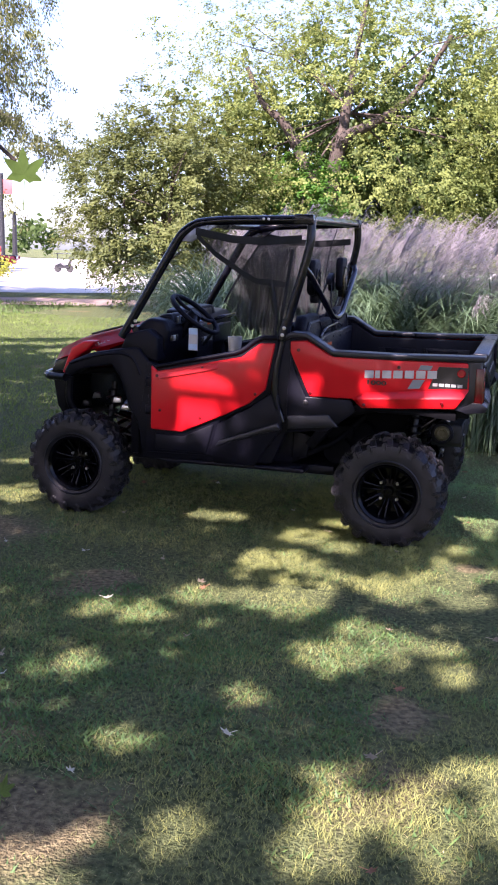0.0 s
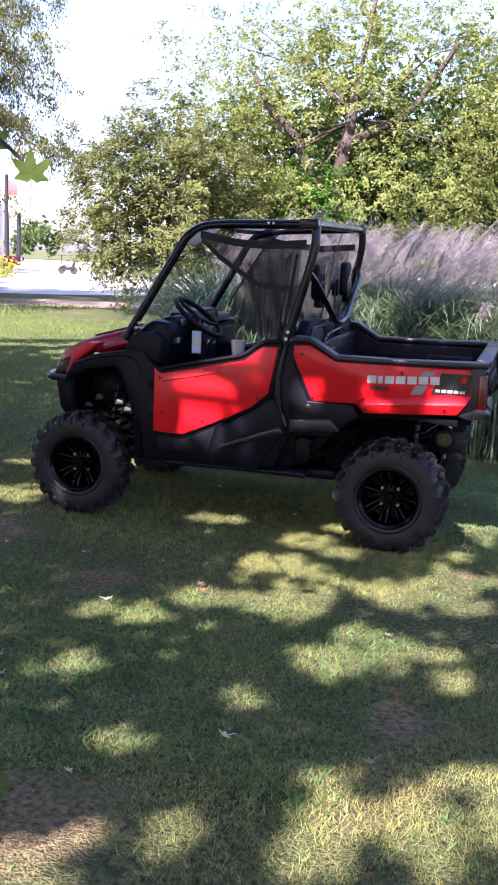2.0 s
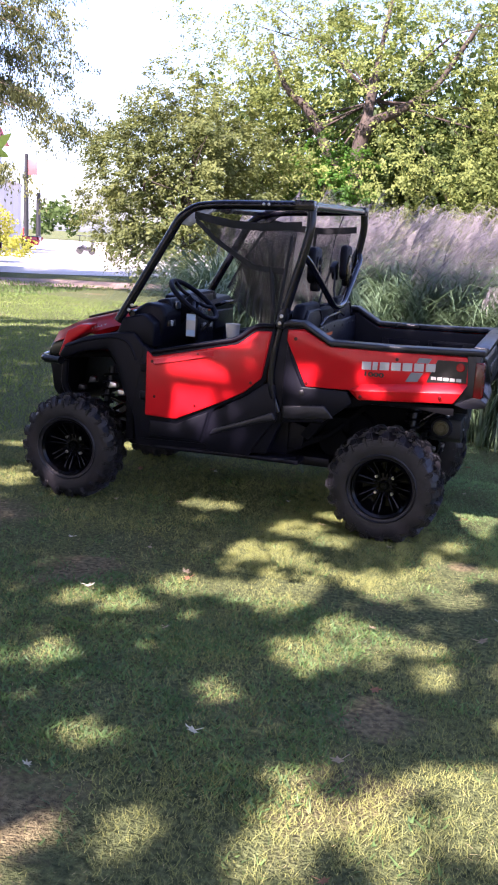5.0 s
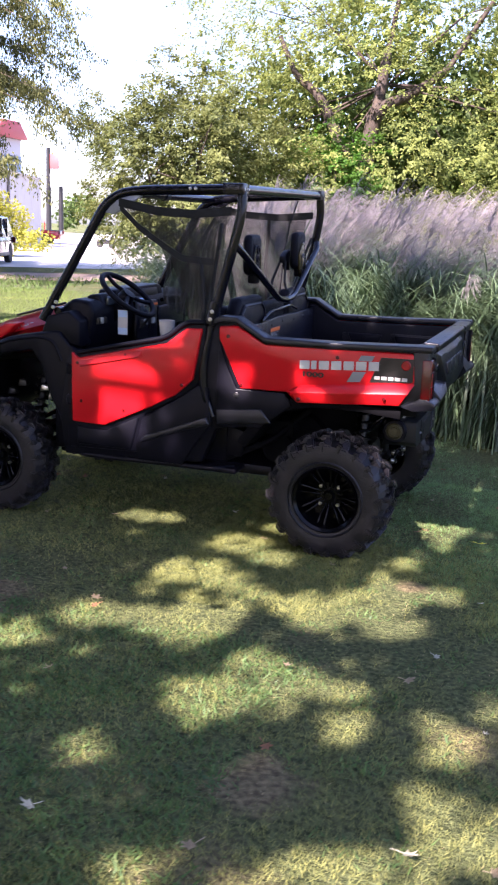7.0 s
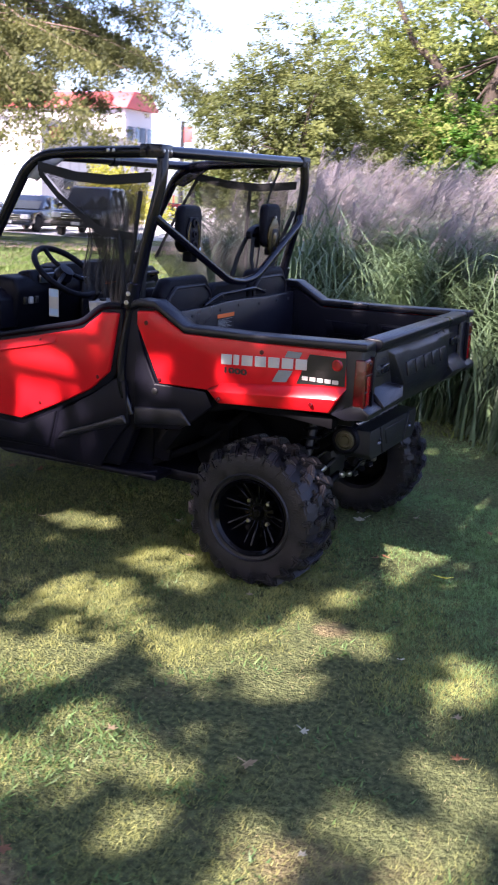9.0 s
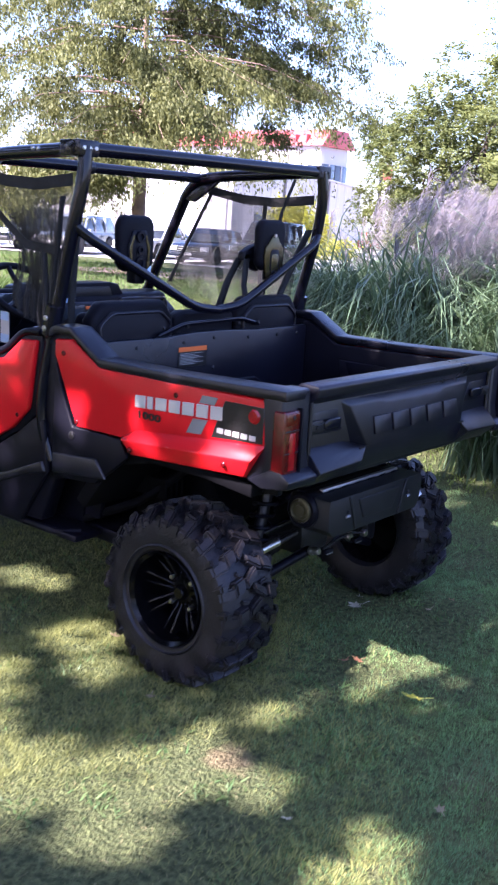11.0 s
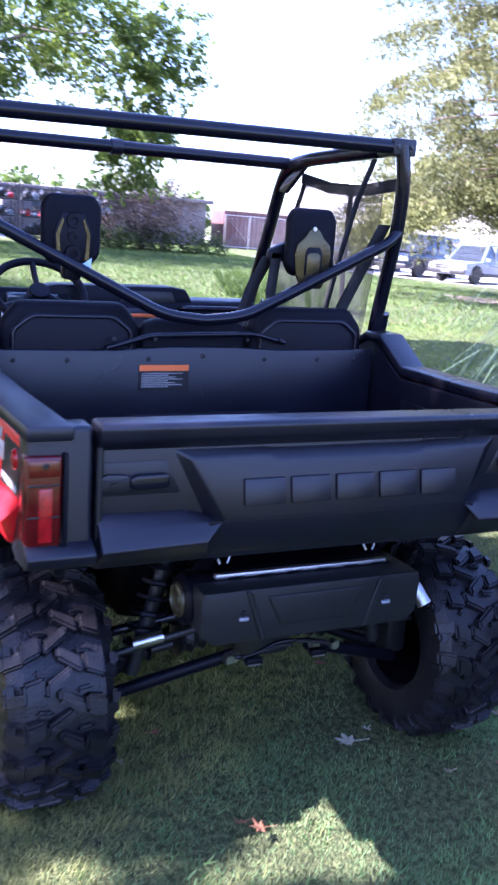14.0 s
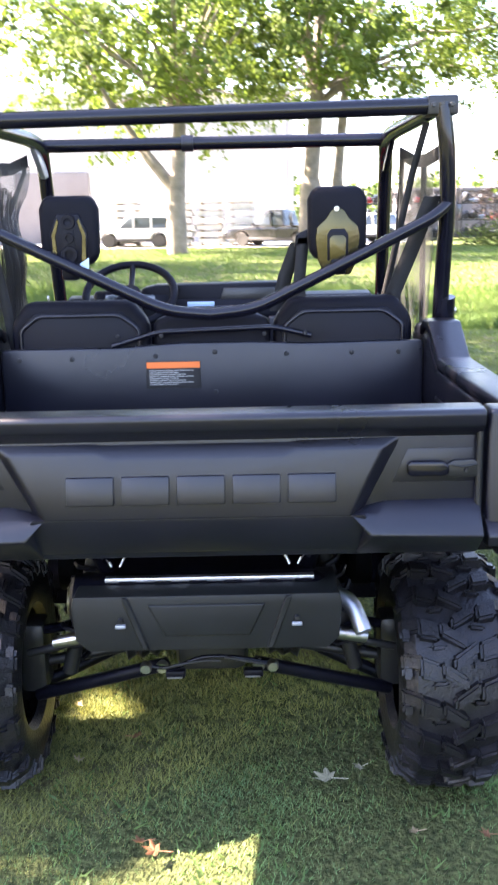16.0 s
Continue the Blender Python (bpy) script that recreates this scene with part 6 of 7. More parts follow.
# wheels
def wheel_meshes(R, half):
    """Tyre with chunky lugs, rim, spokes and nuts, axle along y, outer face towards -y."""
    prof = [(0.166, -half + 0.03), (0.181, -half + 0.010), (0.235, -half - 0.004), (0.285, -half + 0.008), (0.303, -half + 0.035), (R - 0.030, -half * 0.62), (R - 0.028, 0),
            (R - 0.030, half * 0.62), (0.307, half - 0.035), (0.285, half - 0.008), (0.235, half + 0.004), (0.181, half - 0.008), (0.166, half - 0.03)]
    ty = lathe(prof, "y", 64, cap=False)
    lugs = []
    for side in (-1, 1):
        lug = bmesh.new()

        def P(r, a, y):
            return Vector((r * math.cos(a), y, r * math.sin(a)))
        # shoulder block, centre block and a stepped bite on the sidewall
        for (ya, yb, ra, rb, da, db, ra2, rb2, wd) in ((half * 1.02, half * 0.66, R - 0.046, R - 0.006, 0.0, 0.02, 0.272, R - 0.034, 0.072), (half * 0.72, half * 0.36, R - 0.003, R, 0.045, 0.095, R - 0.034, R - 0.034, 0.080), (half * 0.33, -half * 0.12, R, R + 0.002, 0.06, 0.185, R - 0.032, R - 0.032, 0.056), (half * 0.50, half * 0.22, R - 0.012, R - 0.010, 0.20, 0.19, R - 0.034, R - 0.034, 0.026)):
            t = [lug.verts.new(p) for p in (P(ra, da - wd, side * ya), P(ra, da + wd, side * ya), P(rb, db + wd * 0.85, side * yb), P(rb, db - wd * 0.85, side * yb))]
            b = [lug.verts.new(p) for p in (P(ra2, da - wd * 1.2, side * (ya + 0.003)), P(ra2, da + wd * 1.2, side * (ya + 0.003)), P(rb2, db + wd * 1.05, side * (yb - 0.004)), P(rb2, db - wd * 1.05, side * (yb - 0.004)))]
            lug.faces.new(t)
            for j in range(4):
                lug.faces.new((t[j], t[(j + 1) % 4], b[(j + 1) % 4], b[j]))
        t = [lug.verts.new(P(r, d, side * y)) for r, d, y in ((0.306, 0.04, half * 1.03), (0.306, 0.14, half * 1.03), (0.262, 0.12, half * 1.055), (0.262, 0.06, half * 1.055))]
        b = [lug.verts.new(P(r, d, side * y)) for r, d, y in ((0.312, 0.03, half * 0.86), (0.312, 0.15, half * 0.86), (0.256, 0.13, half * 0.98), (0.256, 0.05, half * 0.98))]
        lug.faces.new(t)
        for j in range(4):
            lug.faces.new((t[j], t[(j + 1) % 4], b[(j + 1) % 4], b[j]))
        bmesh.ops.recalc_face_normals(lug, faces=lug.faces)
        bmesh.ops.bevel(lug, geom=[e for e in lug.edges if len(e.link_faces) == 2], offset=0.007, segments=2, affect='EDGES')
        smooth(lug, 40)
        me = bpy.data.meshes.new("tread_lug")
        lug.to_mesh(me)
        lug.free()
        me.materials.append(RUBBER)
        lugs.append(me)
    beads = lathe([(0.192, -half + 0.006), (0.198, -half - 0.003), (0.204, -half + 0.003)], "y", 64, ty, cap=False)
    o = -half + 0.045
    rim = lathe([(0.0, o + 0.115), (0.150, o + 0.105), (0.160, o + 0.06), (0.168, o + 0.03), (0.171, o - 0.028), (0.180, o - 0.036), (0.186, o - 0.042), (0.190, o - 0.036), (0.186, o + 0.0), (0.182, o + 0.03)], "y", 64, cap=False)
    o += 0.072
    spoke = bmesh.new()
    for d in (-1, 1):
        c0, c1 = 0.009 * d, 0.021 * d
        top = [spoke.verts.new(p) for p in ((0.045, o - 0.012, c0 - 0.005), (0.045, o - 0.012, c0 + 0.005), (0.166, o - 0.052, c1 + 0.008), (0.166, o - 0.052, c1 - 0.008))]
        bot = [spoke.verts.new(p) for p in ((0.045, o + 0.02, c0 - 0.010), (0.045, o + 0.02, c0 + 0.010), (0.166, o - 0.016, c1 + 0.014), (0.166, o - 0.016, c1 - 0.014))]
        spoke.faces.new(top)
        for j in range(4):
            spoke.faces.new((top[j], top[(j + 1) % 4], bot[(j + 1) % 4], bot[j]))
    bmesh.ops.recalc_face_normals(spoke, faces=spoke.faces)
    bevel(spoke, 0.003, 1)
    for one in (rim, spoke):
        for v in one.verts:
            v.co.x, v.co.z = v.co.x * 0.92, v.co.z * 0.92
    hub = lathe([(0, o - 0.034), (0.020, o - 0.034), (0.027, o - 0.026), (0.030, o - 0.014), (0.072, o - 0.010), (0.076, o + 0.01)], "y", 32)
    nut = lathe([(0, o - 0.024), (0.008, o - 0.024), (0.0105, o - 0.018), (0.0105, o - 0.004)], "y", 6)
    out = []
    for nm, bm, mt in (("tyre", beads, RUBBER), ("rim", rim, RIM), ("spoke", spoke, RIM), ("hub_cap", hub, RIM), ("lug_nut", nut, STEEL)):
        me = bpy.data.meshes.new(nm)
        bm.to_mesh(me)
        bm.free()
        me.materials.append(mt)
        out.append(me)
    return out + lugs


for x, half, c, meshes in ((0.0, 0.143, 0.645, wheel_meshes(0.338, 0.143)), (-2.0, 0.118, 0.672, wheel_meshes(0.336, 0.118))):
    for s in (-1, 1):
        m = pose(x, s * c, 0.325 if s < 0 else 0.309, 0, 0, 0 if s < 0 else 180)
        w = holder("wheel", utv, m)
        w["label"] = "black alloy wheel with a lugged off-road tyre"
        for me in (meshes[0], meshes[1], meshes[3]):
            local(me.name.split(".")[0], me, None, w)
        for k in range(8):
            local("spoke", meshes[2], None, w).rotation_euler = (0, 2 * math.pi * k / 8 + 0.2, 0)
        for k in range(20):
            for side in (0, 1):
                local("tread_lug", meshes[5 + side], None, w).rotation_euler = (0, 2 * math.pi * (k + 0.5 * side) / 20, 0)
        for dx in (-1, 1):
            for dz in (-1, 1):
                nb = local("lug_nut", meshes[4], None, w)
                nb.location = (dx * 0.048, 0, dz * 0.048)

# the body leans a little towards its left side
utv.matrix_basis = Matrix.Translation((0, -0.78, 0.9)) @ pose(0, 0, 0, 0.6, 0, 0) @ Matrix.Translation((0, 0.78, -0.9)) @ utv.matrix_basis

# ---- the yard beyond the lawn ----
MAROON = material("faded_maroon_steel", (0.11, 0.05, 0.045), 0.6, var=0.2, scale=1)
CONCRETE = material("pale_concrete", (0.50, 0.48, 0.45), 0.85, var=0.12, scale=0.4, fine=8, bump=0.1)
DIRT = material("bare_mulch", (0.24, 0.17, 0.14), 0.95, var=0.35, scale=1.2, fine=25, bump=0.5)
WHITEMETAL = material("white_metal_siding", (0.40, 0.395, 0.41), 0.5, var=0.05, scale=0.5, fine=6, bump=0.05)
UNDERGROWTH = leaf_mat("undergrowth_leaves", (0.07, 0.10, 0.03), (0.03, 0.05, 0.016), 0.2)
REDTRIM = material("red_metal_trim", (0.36, 0.07, 0.07), 0.5, var=0.1, scale=1)
GREYWALL = material("grey_block_wall", (0.15, 0.14, 0.145), 0.85, var=0.15, scale=0.6, fine=10)
TYRE2 = material("car_tyre", (0.02, 0.02, 0.02), 0.7, var=0.2)
PLASTIC2 = material("car_trim", (0.02, 0.02, 0.022), 0.5, var=0.2)
CHROME = material("chrome", (0.7, 0.7, 0.7), 0.15, 1.0, var=0.1)
LIGHTLENS = material("clear_lens", (0.7, 0.72, 0.74), 0.15, var=0.1, coat=0.5)
WOOD = material("weathered_wood", (0.34, 0.28, 0.21), 0.85, var=0.3, scale=3, fine=30)
PALEWRAP = material("pale_wrap", (0.62, 0.62, 0.62), 0.5, var=0.2, scale=2, fine=12)


def paint(name, colour):
    return material(name, colour, 0.25, 0.0, var=0.08, scale=2, fine=40, bump=0.0, coat=0.5)


NAVY, SILVER, DARKPAINT, PALEBLUE = paint("navy_paint", (0.010, 0.015, 0.028)), paint("silver_paint", (0.42, 0.44, 0.46)), paint("black_paint", (0.015, 0.015, 0.018)), paint("pale_blue_paint", (0.17, 0.21, 0.27))
WHITEPAINT, REDPAINT = paint("white_paint", (0.72, 0.72, 0.70)), paint("red_paint", (0.40, 0.02, 0.02))


def slab(name, pts, z, mat, label, category):
    bm = bmesh.new()
    bm.faces.new([bm.verts.new((x, y, z)) for x, y in pts])
    bmesh.ops.recalc_face_normals(bm, faces=bm.faces)
    if bm.faces[:][0].normal.z < 0:
        bmesh.ops.reverse_faces(bm, faces=bm.faces)
    me = bpy.data.meshes.new(name)
    bm.to_mesh(me); bm.free()
    me.materials.append(mat)
    return tagged(new(name, me), label, category, kind="structure")


slab("parking_lot", [(-120, 40), (-62, 37), (-55, 29), (-48, 22.5), (-41, 19.5), (-31, 22.3), (-25, 24.6), (-20.5, 24.9), (-17, 27.5), (-12, 35), (-6, 50), (-2, 150), (-120, 150)], 0.012, CONCRETE, "sunlit pale concrete parking lot", "parking lot")
slab("service_yard", [(-120, -40), (-47, -40), (-46, -8), (-46.5, 3), (-50, 8), (-55, 10), (-62, 11), (-120, 11)], 0.010, CONCRETE, "pale gravel yard beside a metal building", "yard")
slab("mulch_strip", [(-22.3, 17.0), (-20.6, 16.2), (-18.4, 16.9), (-15.0, 18.9), (-11.3, 21.2), (-6.0, 24.2), (-7.5, 27.4), (-12.0, 25.2), (-16.0, 23.4), (-19.2, 20.6), (-21.8, 19.2)], 0.010, DIRT, "reddish bare mulch strip along the lawn", "mulch")


def car(name, place, turn, kind, coat, label, group="parked cars"):
    """A parked car with body, cabin, glass, lamps, wheels and mirrors; its front is along +x."""
    L, W, H = {"suv": (5.1, 2.0, 1.88), "sedan": (4.6, 1.82, 1.45), "crossover": (4.5, 1.86, 1.66), "pickup": (5.6, 1.98, 1.85)}[kind]
    c = thing(name, place, label, "pickup truck" if kind == "pickup" else "car", group, turn=turn)
    a, wb, r = L / 2, L * 0.29, 0.36 if kind != "sedan" else 0.32
    belt = H * 0.56 if kind != "sedan" else H * 0.60
    low = 0.26 if kind == "sedan" else 0.36

    def arch(x):
        return [(x + (r + 0.07) * math.cos(t), r + (r + 0.07) * math.sin(t)) for t in np.linspace(0, math.pi, 9)]
    prof = [(a - 0.06, low), (a, low + 0.22), (a - 0.04, belt - 0.20), (a - 0.22, belt - 0.08), (a * 0.40, belt), (-a * 0.6, belt + 0.02), (-a + 0.05, belt - 0.02), (-a, low + 0.3), (-a + 0.06, low)]
    prof = prof + [(-wb - r - 0.07, low)] + list(reversed([(x, max(z, low)) for x, z in arch(-wb)])) + list(reversed([(x, max(z, low)) for x, z in arch(wb)]))
    shell = prism(prof, "y", -W / 2, W / 2, 0.06, 3)
    for v in shell.verts:
        v.co.y *= (1 - 0.10 * abs(v.co.x / a) ** 4) * (1 - 0.07 * max(0.0, (v.co.z - belt * 0.62) / (belt * 0.4)) ** 2)
    local("body", shell, coat, c)
    if kind == "pickup":
        cab = [(a * 0.38, belt - 0.03), (a * 0.10, H - 0.06), (0.0, H), (-a * 0.22, H), (-a * 0.30, belt - 0.03)]
    elif kind == "sedan":
        cab = [(a * 0.42, belt - 0.03), (a * 0.08, H - 0.03), (-a * 0.12, H), (-a * 0.38, H - 0.06), (-a * 0.78, belt - 0.03)]
    else:
        cab = [(a * 0.42, belt - 0.03), (a * 0.14, H - 0.05), (0.0, H), (-a * 0.80, H - 0.04), (-a * 0.94, belt - 0.03)]

    def cabin(pts, w0, w1, z0, z1):
        bm = bmesh.new()
        rr = []
        for sgn in (-1, 1):
            rr.append([bm.verts.new((x, sgn * (w0 + (w1 - w0) * (z - z0) / (z1 - z0)), z)) for x, z in pts])
        bm.faces.new(rr[0]); bm.faces.new(rr[1])
        for k in range(len(pts)):
            j = (k + 1) % len(pts)
            bm.faces.new((rr[0][k], rr[0][j], rr[1][j], rr[1][k]))
        bmesh.ops.recalc_face_normals(bm, faces=bm.faces)
        return bevel(bm, 0.04, 2)
    cb = local("cabin", cabin(cab, W / 2 - 0.06, W / 2 - 0.24, belt, H), coat, c)
    cx = sum(p[0] for p in cab) / len(cab)
    inner = [(cx + (x - cx) * 0.93, belt + 0.04 if z < belt else z - 0.09) for x, z in cab]
    local("side_glass", cabin(inner, W / 2 - 0.055, W / 2 - 0.215, belt, H), GLASS, cb)
    x0, z0, x1, z1 = cab[0][0], belt + 0.03, cab[1][0], H - 0.10
    for nm, (xa, za), (xb, zb) in (("windscreen", (x0 - 0.03, z0), (x1 + 0.03, z1)), ("rear_glass", (cab[-1][0] + 0.03, z0), (cab[-2][0] - 0.02, z1))):
        d = 0.03 if nm == "windscreen" else -0.03
        bm = bmesh.new()
        vs = [bm.verts.new(p) for p in ((xa + d, -W / 2 + 0.17, za), (xa + d, W / 2 - 0.17, za), (xb + d, W / 2 - 0.30, zb), (xb + d, -W / 2 + 0.30, zb))]
        bm.faces.new(vs)
        bmesh.ops.solidify(bm, geom=bm.faces[:], thickness=0.01)
        local(nm, bm, GLASS, cb)
    for xx in (-0.02, -a * 0.42):
        for s in (-1, 1):
            local("window_post", box((xx - 0.04, s * (W / 2 - 0.20), belt + 0.02), (xx + 0.04, s * (W / 2 - 0.045), H - 0.09), 0.01), coat, cb)
    if kind == "pickup":
        local("load_bed", box((-a + 0.10, -W / 2 + 0.10, belt - 0.02), (-a * 0.32, W / 2 - 0.10, belt + 0.035), 0.01), PLASTIC2, c)
    local("grille", box((a - 0.05, -W * 0.30, belt - 0.40), (a + 0.015, W * 0.30, belt - 0.17), 0.03), PLASTIC2, c)
    for k in range(3):
        local("grille_bar", box((a - 0.02, -W * 0.29, belt - 0.385 + 0.085 * k), (a + 0.03, W * 0.29, belt - 0.345 + 0.085 * k), 0.012), CHROME, c)
    local("lower_grille", box((a - 0.05, -W * 0.24, low + 0.23), (a + 0.02, W * 0.24, low + 0.31), 0.02), PLASTIC2, c)
    local("front_bumper", box((a - 0.10, -W / 2 + 0.03, low + 0.02), (a + 0.05, W / 2 - 0.03, low + 0.22), 0.05), PLASTIC2 if kind != "sedan" else coat, c)
    local("number_plate", box((a + 0.05, -0.16, low + 0.08), (a + 0.06, 0.16, low + 0.20), 0.004), PALEWRAP, c)
    for s in (-1, 1):
        local("headlamp", box((a - 0.20, s * (W / 2 - 0.42), belt - 0.36), (a + 0.01, s * (W / 2 - 0.07), belt - 0.16), 0.04, 3), LIGHTLENS, c)
        local("tail_lamp", box((-a - 0.02, s * (W / 2 - 0.24), belt - 0.26), (-a + 0.12, s * (W / 2 + 0.005), belt - 0.02), 0.02), REDLENS, c)
        local("door_mirror", box((a * 0.30, s * (W / 2), belt + 0.02), (a * 0.36, s * (W / 2 + 0.18), belt + 0.16), 0.03), coat, c)
        for x in (0.45, -0.45):
            local("door_seam", box((x - 0.006, s * (W / 2 - 0.01), low + 0.16), (x + 0.006, s * (W / 2 + 0.004), belt - 0.04), 0.002, 1), PLASTIC2, c)
            local("door_handle", box((x - 0.30, s * (W / 2 - 0.01), belt - 0.16), (x - 0.14, s * (W / 2 + 0.02), belt - 0.13), 0.008), coat, c)
        local("sill", box((-wb + r, s * (W / 2 - 0.06), low - 0.05), (wb - r, s * (W / 2 + 0.01), low + 0.10), 0.02), PLASTIC2, c)
        for x in (-wb, wb):
            w = new("wheel")
            w.parent = c
            w.location = (x, s * (W / 2 - 0.13), r)
            local("tyre", lathe([(r * 0.62, -0.11), (r * 0.9, -0.12), (r, -0.08), (r, 0.08), (r * 0.9, 0.12), (r * 0.62, 0.11)], "y", 28), TYRE2, w)
            local("rim", lathe([(0, s * 0.07), (r * 0.2, s * 0.085), (r * 0.55, s * 0.07), (r * 0.64, s * 0.105), (r * 0.64, -s * 0.05)], "y", 20), SILVER, w)
    return c


car("parked_suv", (-22.0, 27.4, 0), -68, "suv", DARKPAINT, "black sport utility vehicle parked on pale concrete")
car("parked_sedan", (-25.2, 27.4, 0), -72, "sedan", NAVY, "dark blue sedan parked in a row")
car("parked_sedan", (-28.4, 27.3, 0), -74, "sedan", SILVER, "silver sedan parked in a row")
car("parked_suv", (-31.0, 25.0, 0), -70, "crossover", PALEBLUE, "pale blue crossover parked in a row")
car("parked_suv", (-34.6, 24.6, 0), -68, "suv", NAVY, "dark blue sport utility vehicle parked in a row")
car("parked_pickup", (-38.4, 24.0, 0), -66, "pickup", DARKPAINT, "black pickup truck parked in a row")
car("parked_suv", (-42.5, 23.2, 0), -66, "crossover", WHITEPAINT, "white crossover parked in a row")
car("parked_pickup", (-48.6, 1.7, 0), -118, "pickup", DARKPAINT, "black pickup truck parked beside pale stacked bundles")
car("parked_sedan", (-49.0, -5.8, 0), -92, "crossover", SILVER, "silver crossover parked by the metal building")
car("parked_sedan", (-54.0, 6.8, 0), -60, "crossover", WHITEPAINT, "white crossover parked behind the twin tree")


def ribbed_wall(lo, hi, z1, axis, normal, pitch, mat, parent, name="wall"):
    """Vertical ribbed metal siding, as real folds."""
    bm = bmesh.new()
    n = int((hi[0] - lo[0]) / pitch) if axis == "x" else int((hi[1] - lo[1]) / pitch)
    prev = None
    for k in range(n + 1):
        for d, off in ((0.0, 0.0), (0.55, 0.0), (0.65, 0.05), (0.9, 0.05)):
            u = (k + d) * pitch
            p = (lo[0] + u, lo[1] + normal * off) if axis == "x" else (lo[0] + normal * off, lo[1] + u)
            cur = (bm.verts.new((*p, 0)), bm.verts.new((*p, z1(u) if callable(z1) else z1)))
            if prev:
                bm.faces.new((prev[0], cur[0], cur[1], prev[1]))
            prev = cur
    bmesh.ops.recalc_face_normals(bm, faces=bm.faces)
    return part(name, bm, mat, parent)


# white building with a red-trimmed block behind
shop = thing("workshop_building", (-48, 50, 0), "long white metal building with red roof trim behind the cars", "building")
ribbed_wall((-78, 40.8), (-36.3, 40.8), 5.7, "x", -1, 0.9, WHITEMETAL, shop)
ribbed_wall((-36.3, 40.8), (-36.3, 54.5), lambda u: 5.7 - 0.075 * u, "y", 1, 0.9, WHITEMETAL, shop)
part("inner_core", prism([(-77.8, 40.95), (-36.45, 40.95), (-36.45, 54.3), (-77.8, 54.3)], "z", 0, 4.6, 0.0), WHITEMETAL, shop)
part("roof", prism([(40.5, 5.72), (54.8, 4.62), (54.8, 4.72), (40.5, 5.86)], "x", -78.2, -36.0, 0.02), WHITEMETAL, shop)
part("corner_trim", box((-36.42, 40.66, 0), (-36.18, 40.9, 5.7), 0.02), WHITEMETAL, shop)
for y, w in ((43.4, 0.9), (48.3, 1.3)):
    part("side_window", box((-36.28, y, 1.7), (-36.20, y + w, 2.4), 0.02), GLASS, shop)
part("downpipe", box((-36.26, 46.2, 0), (-36.14, 46.34, 5.2), 0.02), GREYWALL, shop)
part("downpipe", box((-36.26, 51.0, 0), (-36.14, 51.14, 4.9), 0.02), GREYWALL, shop)
sign = part("wall_sign", box((-36.22, 42.0, 4.55), (-36.08, 43.3, 5.3), 0.03), REDTRIM, shop, "red wall sign with a dark bar")
part("sign_bar", box((-36.10, 42.0, 4.30), (-36.04, 43.4, 4.56), 0.01), PLASTIC2, sign)
part("service_door", box((-46.0, 40.70, 0), (-44.9, 40.82, 2.1), 0.02), GREYWALL, shop)
tall = thing("showroom_block", (-52, 57, 0), "tall white block with a red standing-seam fascia", "building")
part("wall", box((-64, 55, 0), (-40, 58.5, 7.6), 0.05), WHITEMETAL, tall)
part("fascia", prism([(54.6, 7.6), (55.6, 8.8), (57.8, 8.8), (58.9, 7.6)], "x", -64.4, -39.6, 0.03), REDTRIM, tall)
for k in range(24):
    part("fascia_seam", box((-64.2 + k, 54.7, 7.62), (-64.12 + k, 55.4, 8.4), 0.01, 1), REDTRIM, tall)
for y in (55.3, 56.9):
    w = part("tall_window", box((-40.02, y, 1.2), (-39.92, y + 1.5, 6.4), 0.02), GLASS, tall)
    part("window_bar", box((-39.94, y, 3.7), (-39.86, y + 1.5, 3.85), 0.01), WHITEMETAL, w)
    part("window_bar", box((-39.94, y + 0.7, 1.2), (-39.86, y + 0.8, 6.4), 0.01), WHITEMETAL, w)

# corrugated shed
shed = thing("metal_shed", (-62, -12, 0), "tall pale corrugated metal shed", "building")
ribbed_wall((-57.5, -34.0), (-57.5, 2.8), 8.6, "y", 1, 0.42, WHITEMETAL, shed)
part("inner_core", box((-72, -34, 0), (-57.7, 2.7, 8.4), 0.02), WHITEMETAL, shed)
part("corner_trim", box((-57.6, 2.66, 0), (-57.36, 2.92, 8.6), 0.02), WHITEMETAL, shed)
part("roof", prism([(-34.4, 8.6), (3.2, 8.6), (3.2, 8.8), (-34.4, 8.8)], "x", -72.4, -57.0, 0.02), WHITEMETAL, shed)
part("shed_door", box((-57.44, -14.0, 0), (-57.32, -9.5, 4.2), 0.03), GREYWALL, shed)

# low grey building, red container and chain-link fence
low_b = thing("low_building", (-66, 20, 0), "low grey block building beyond the lawn", "building")
part("wall", box((-72, 11, 0), (-63, 25.5, 3.0), 0.05), GREYWALL, low_b)
part("roof", box((-72.4, 10.6, 3.0), (-62.6, 25.9, 3.25), 0.04), GREYWALL, low_b)
for y in (13, 17, 21):
    part("window", box((-63.05, y, 1.2), (-62.94, y + 1.4, 2.2), 0.03), GLASS, low_b)
cont = thing("shipping_container", (-66, 32, 0), "red steel container behind a wire fence", "container")
ribbed_wall((-64.5, 27.6), (-64.5, 36.6), 2.7, "y", 1, 0.35, MAROON, cont)
part("box_core", box((-67, 27.6, 0.1), (-64.55, 36.7, 2.65), 0.03), MAROON, cont)
fence = thing("wire_fence", (-61, 32, 0), "chain-link fence with steel posts", "fence")
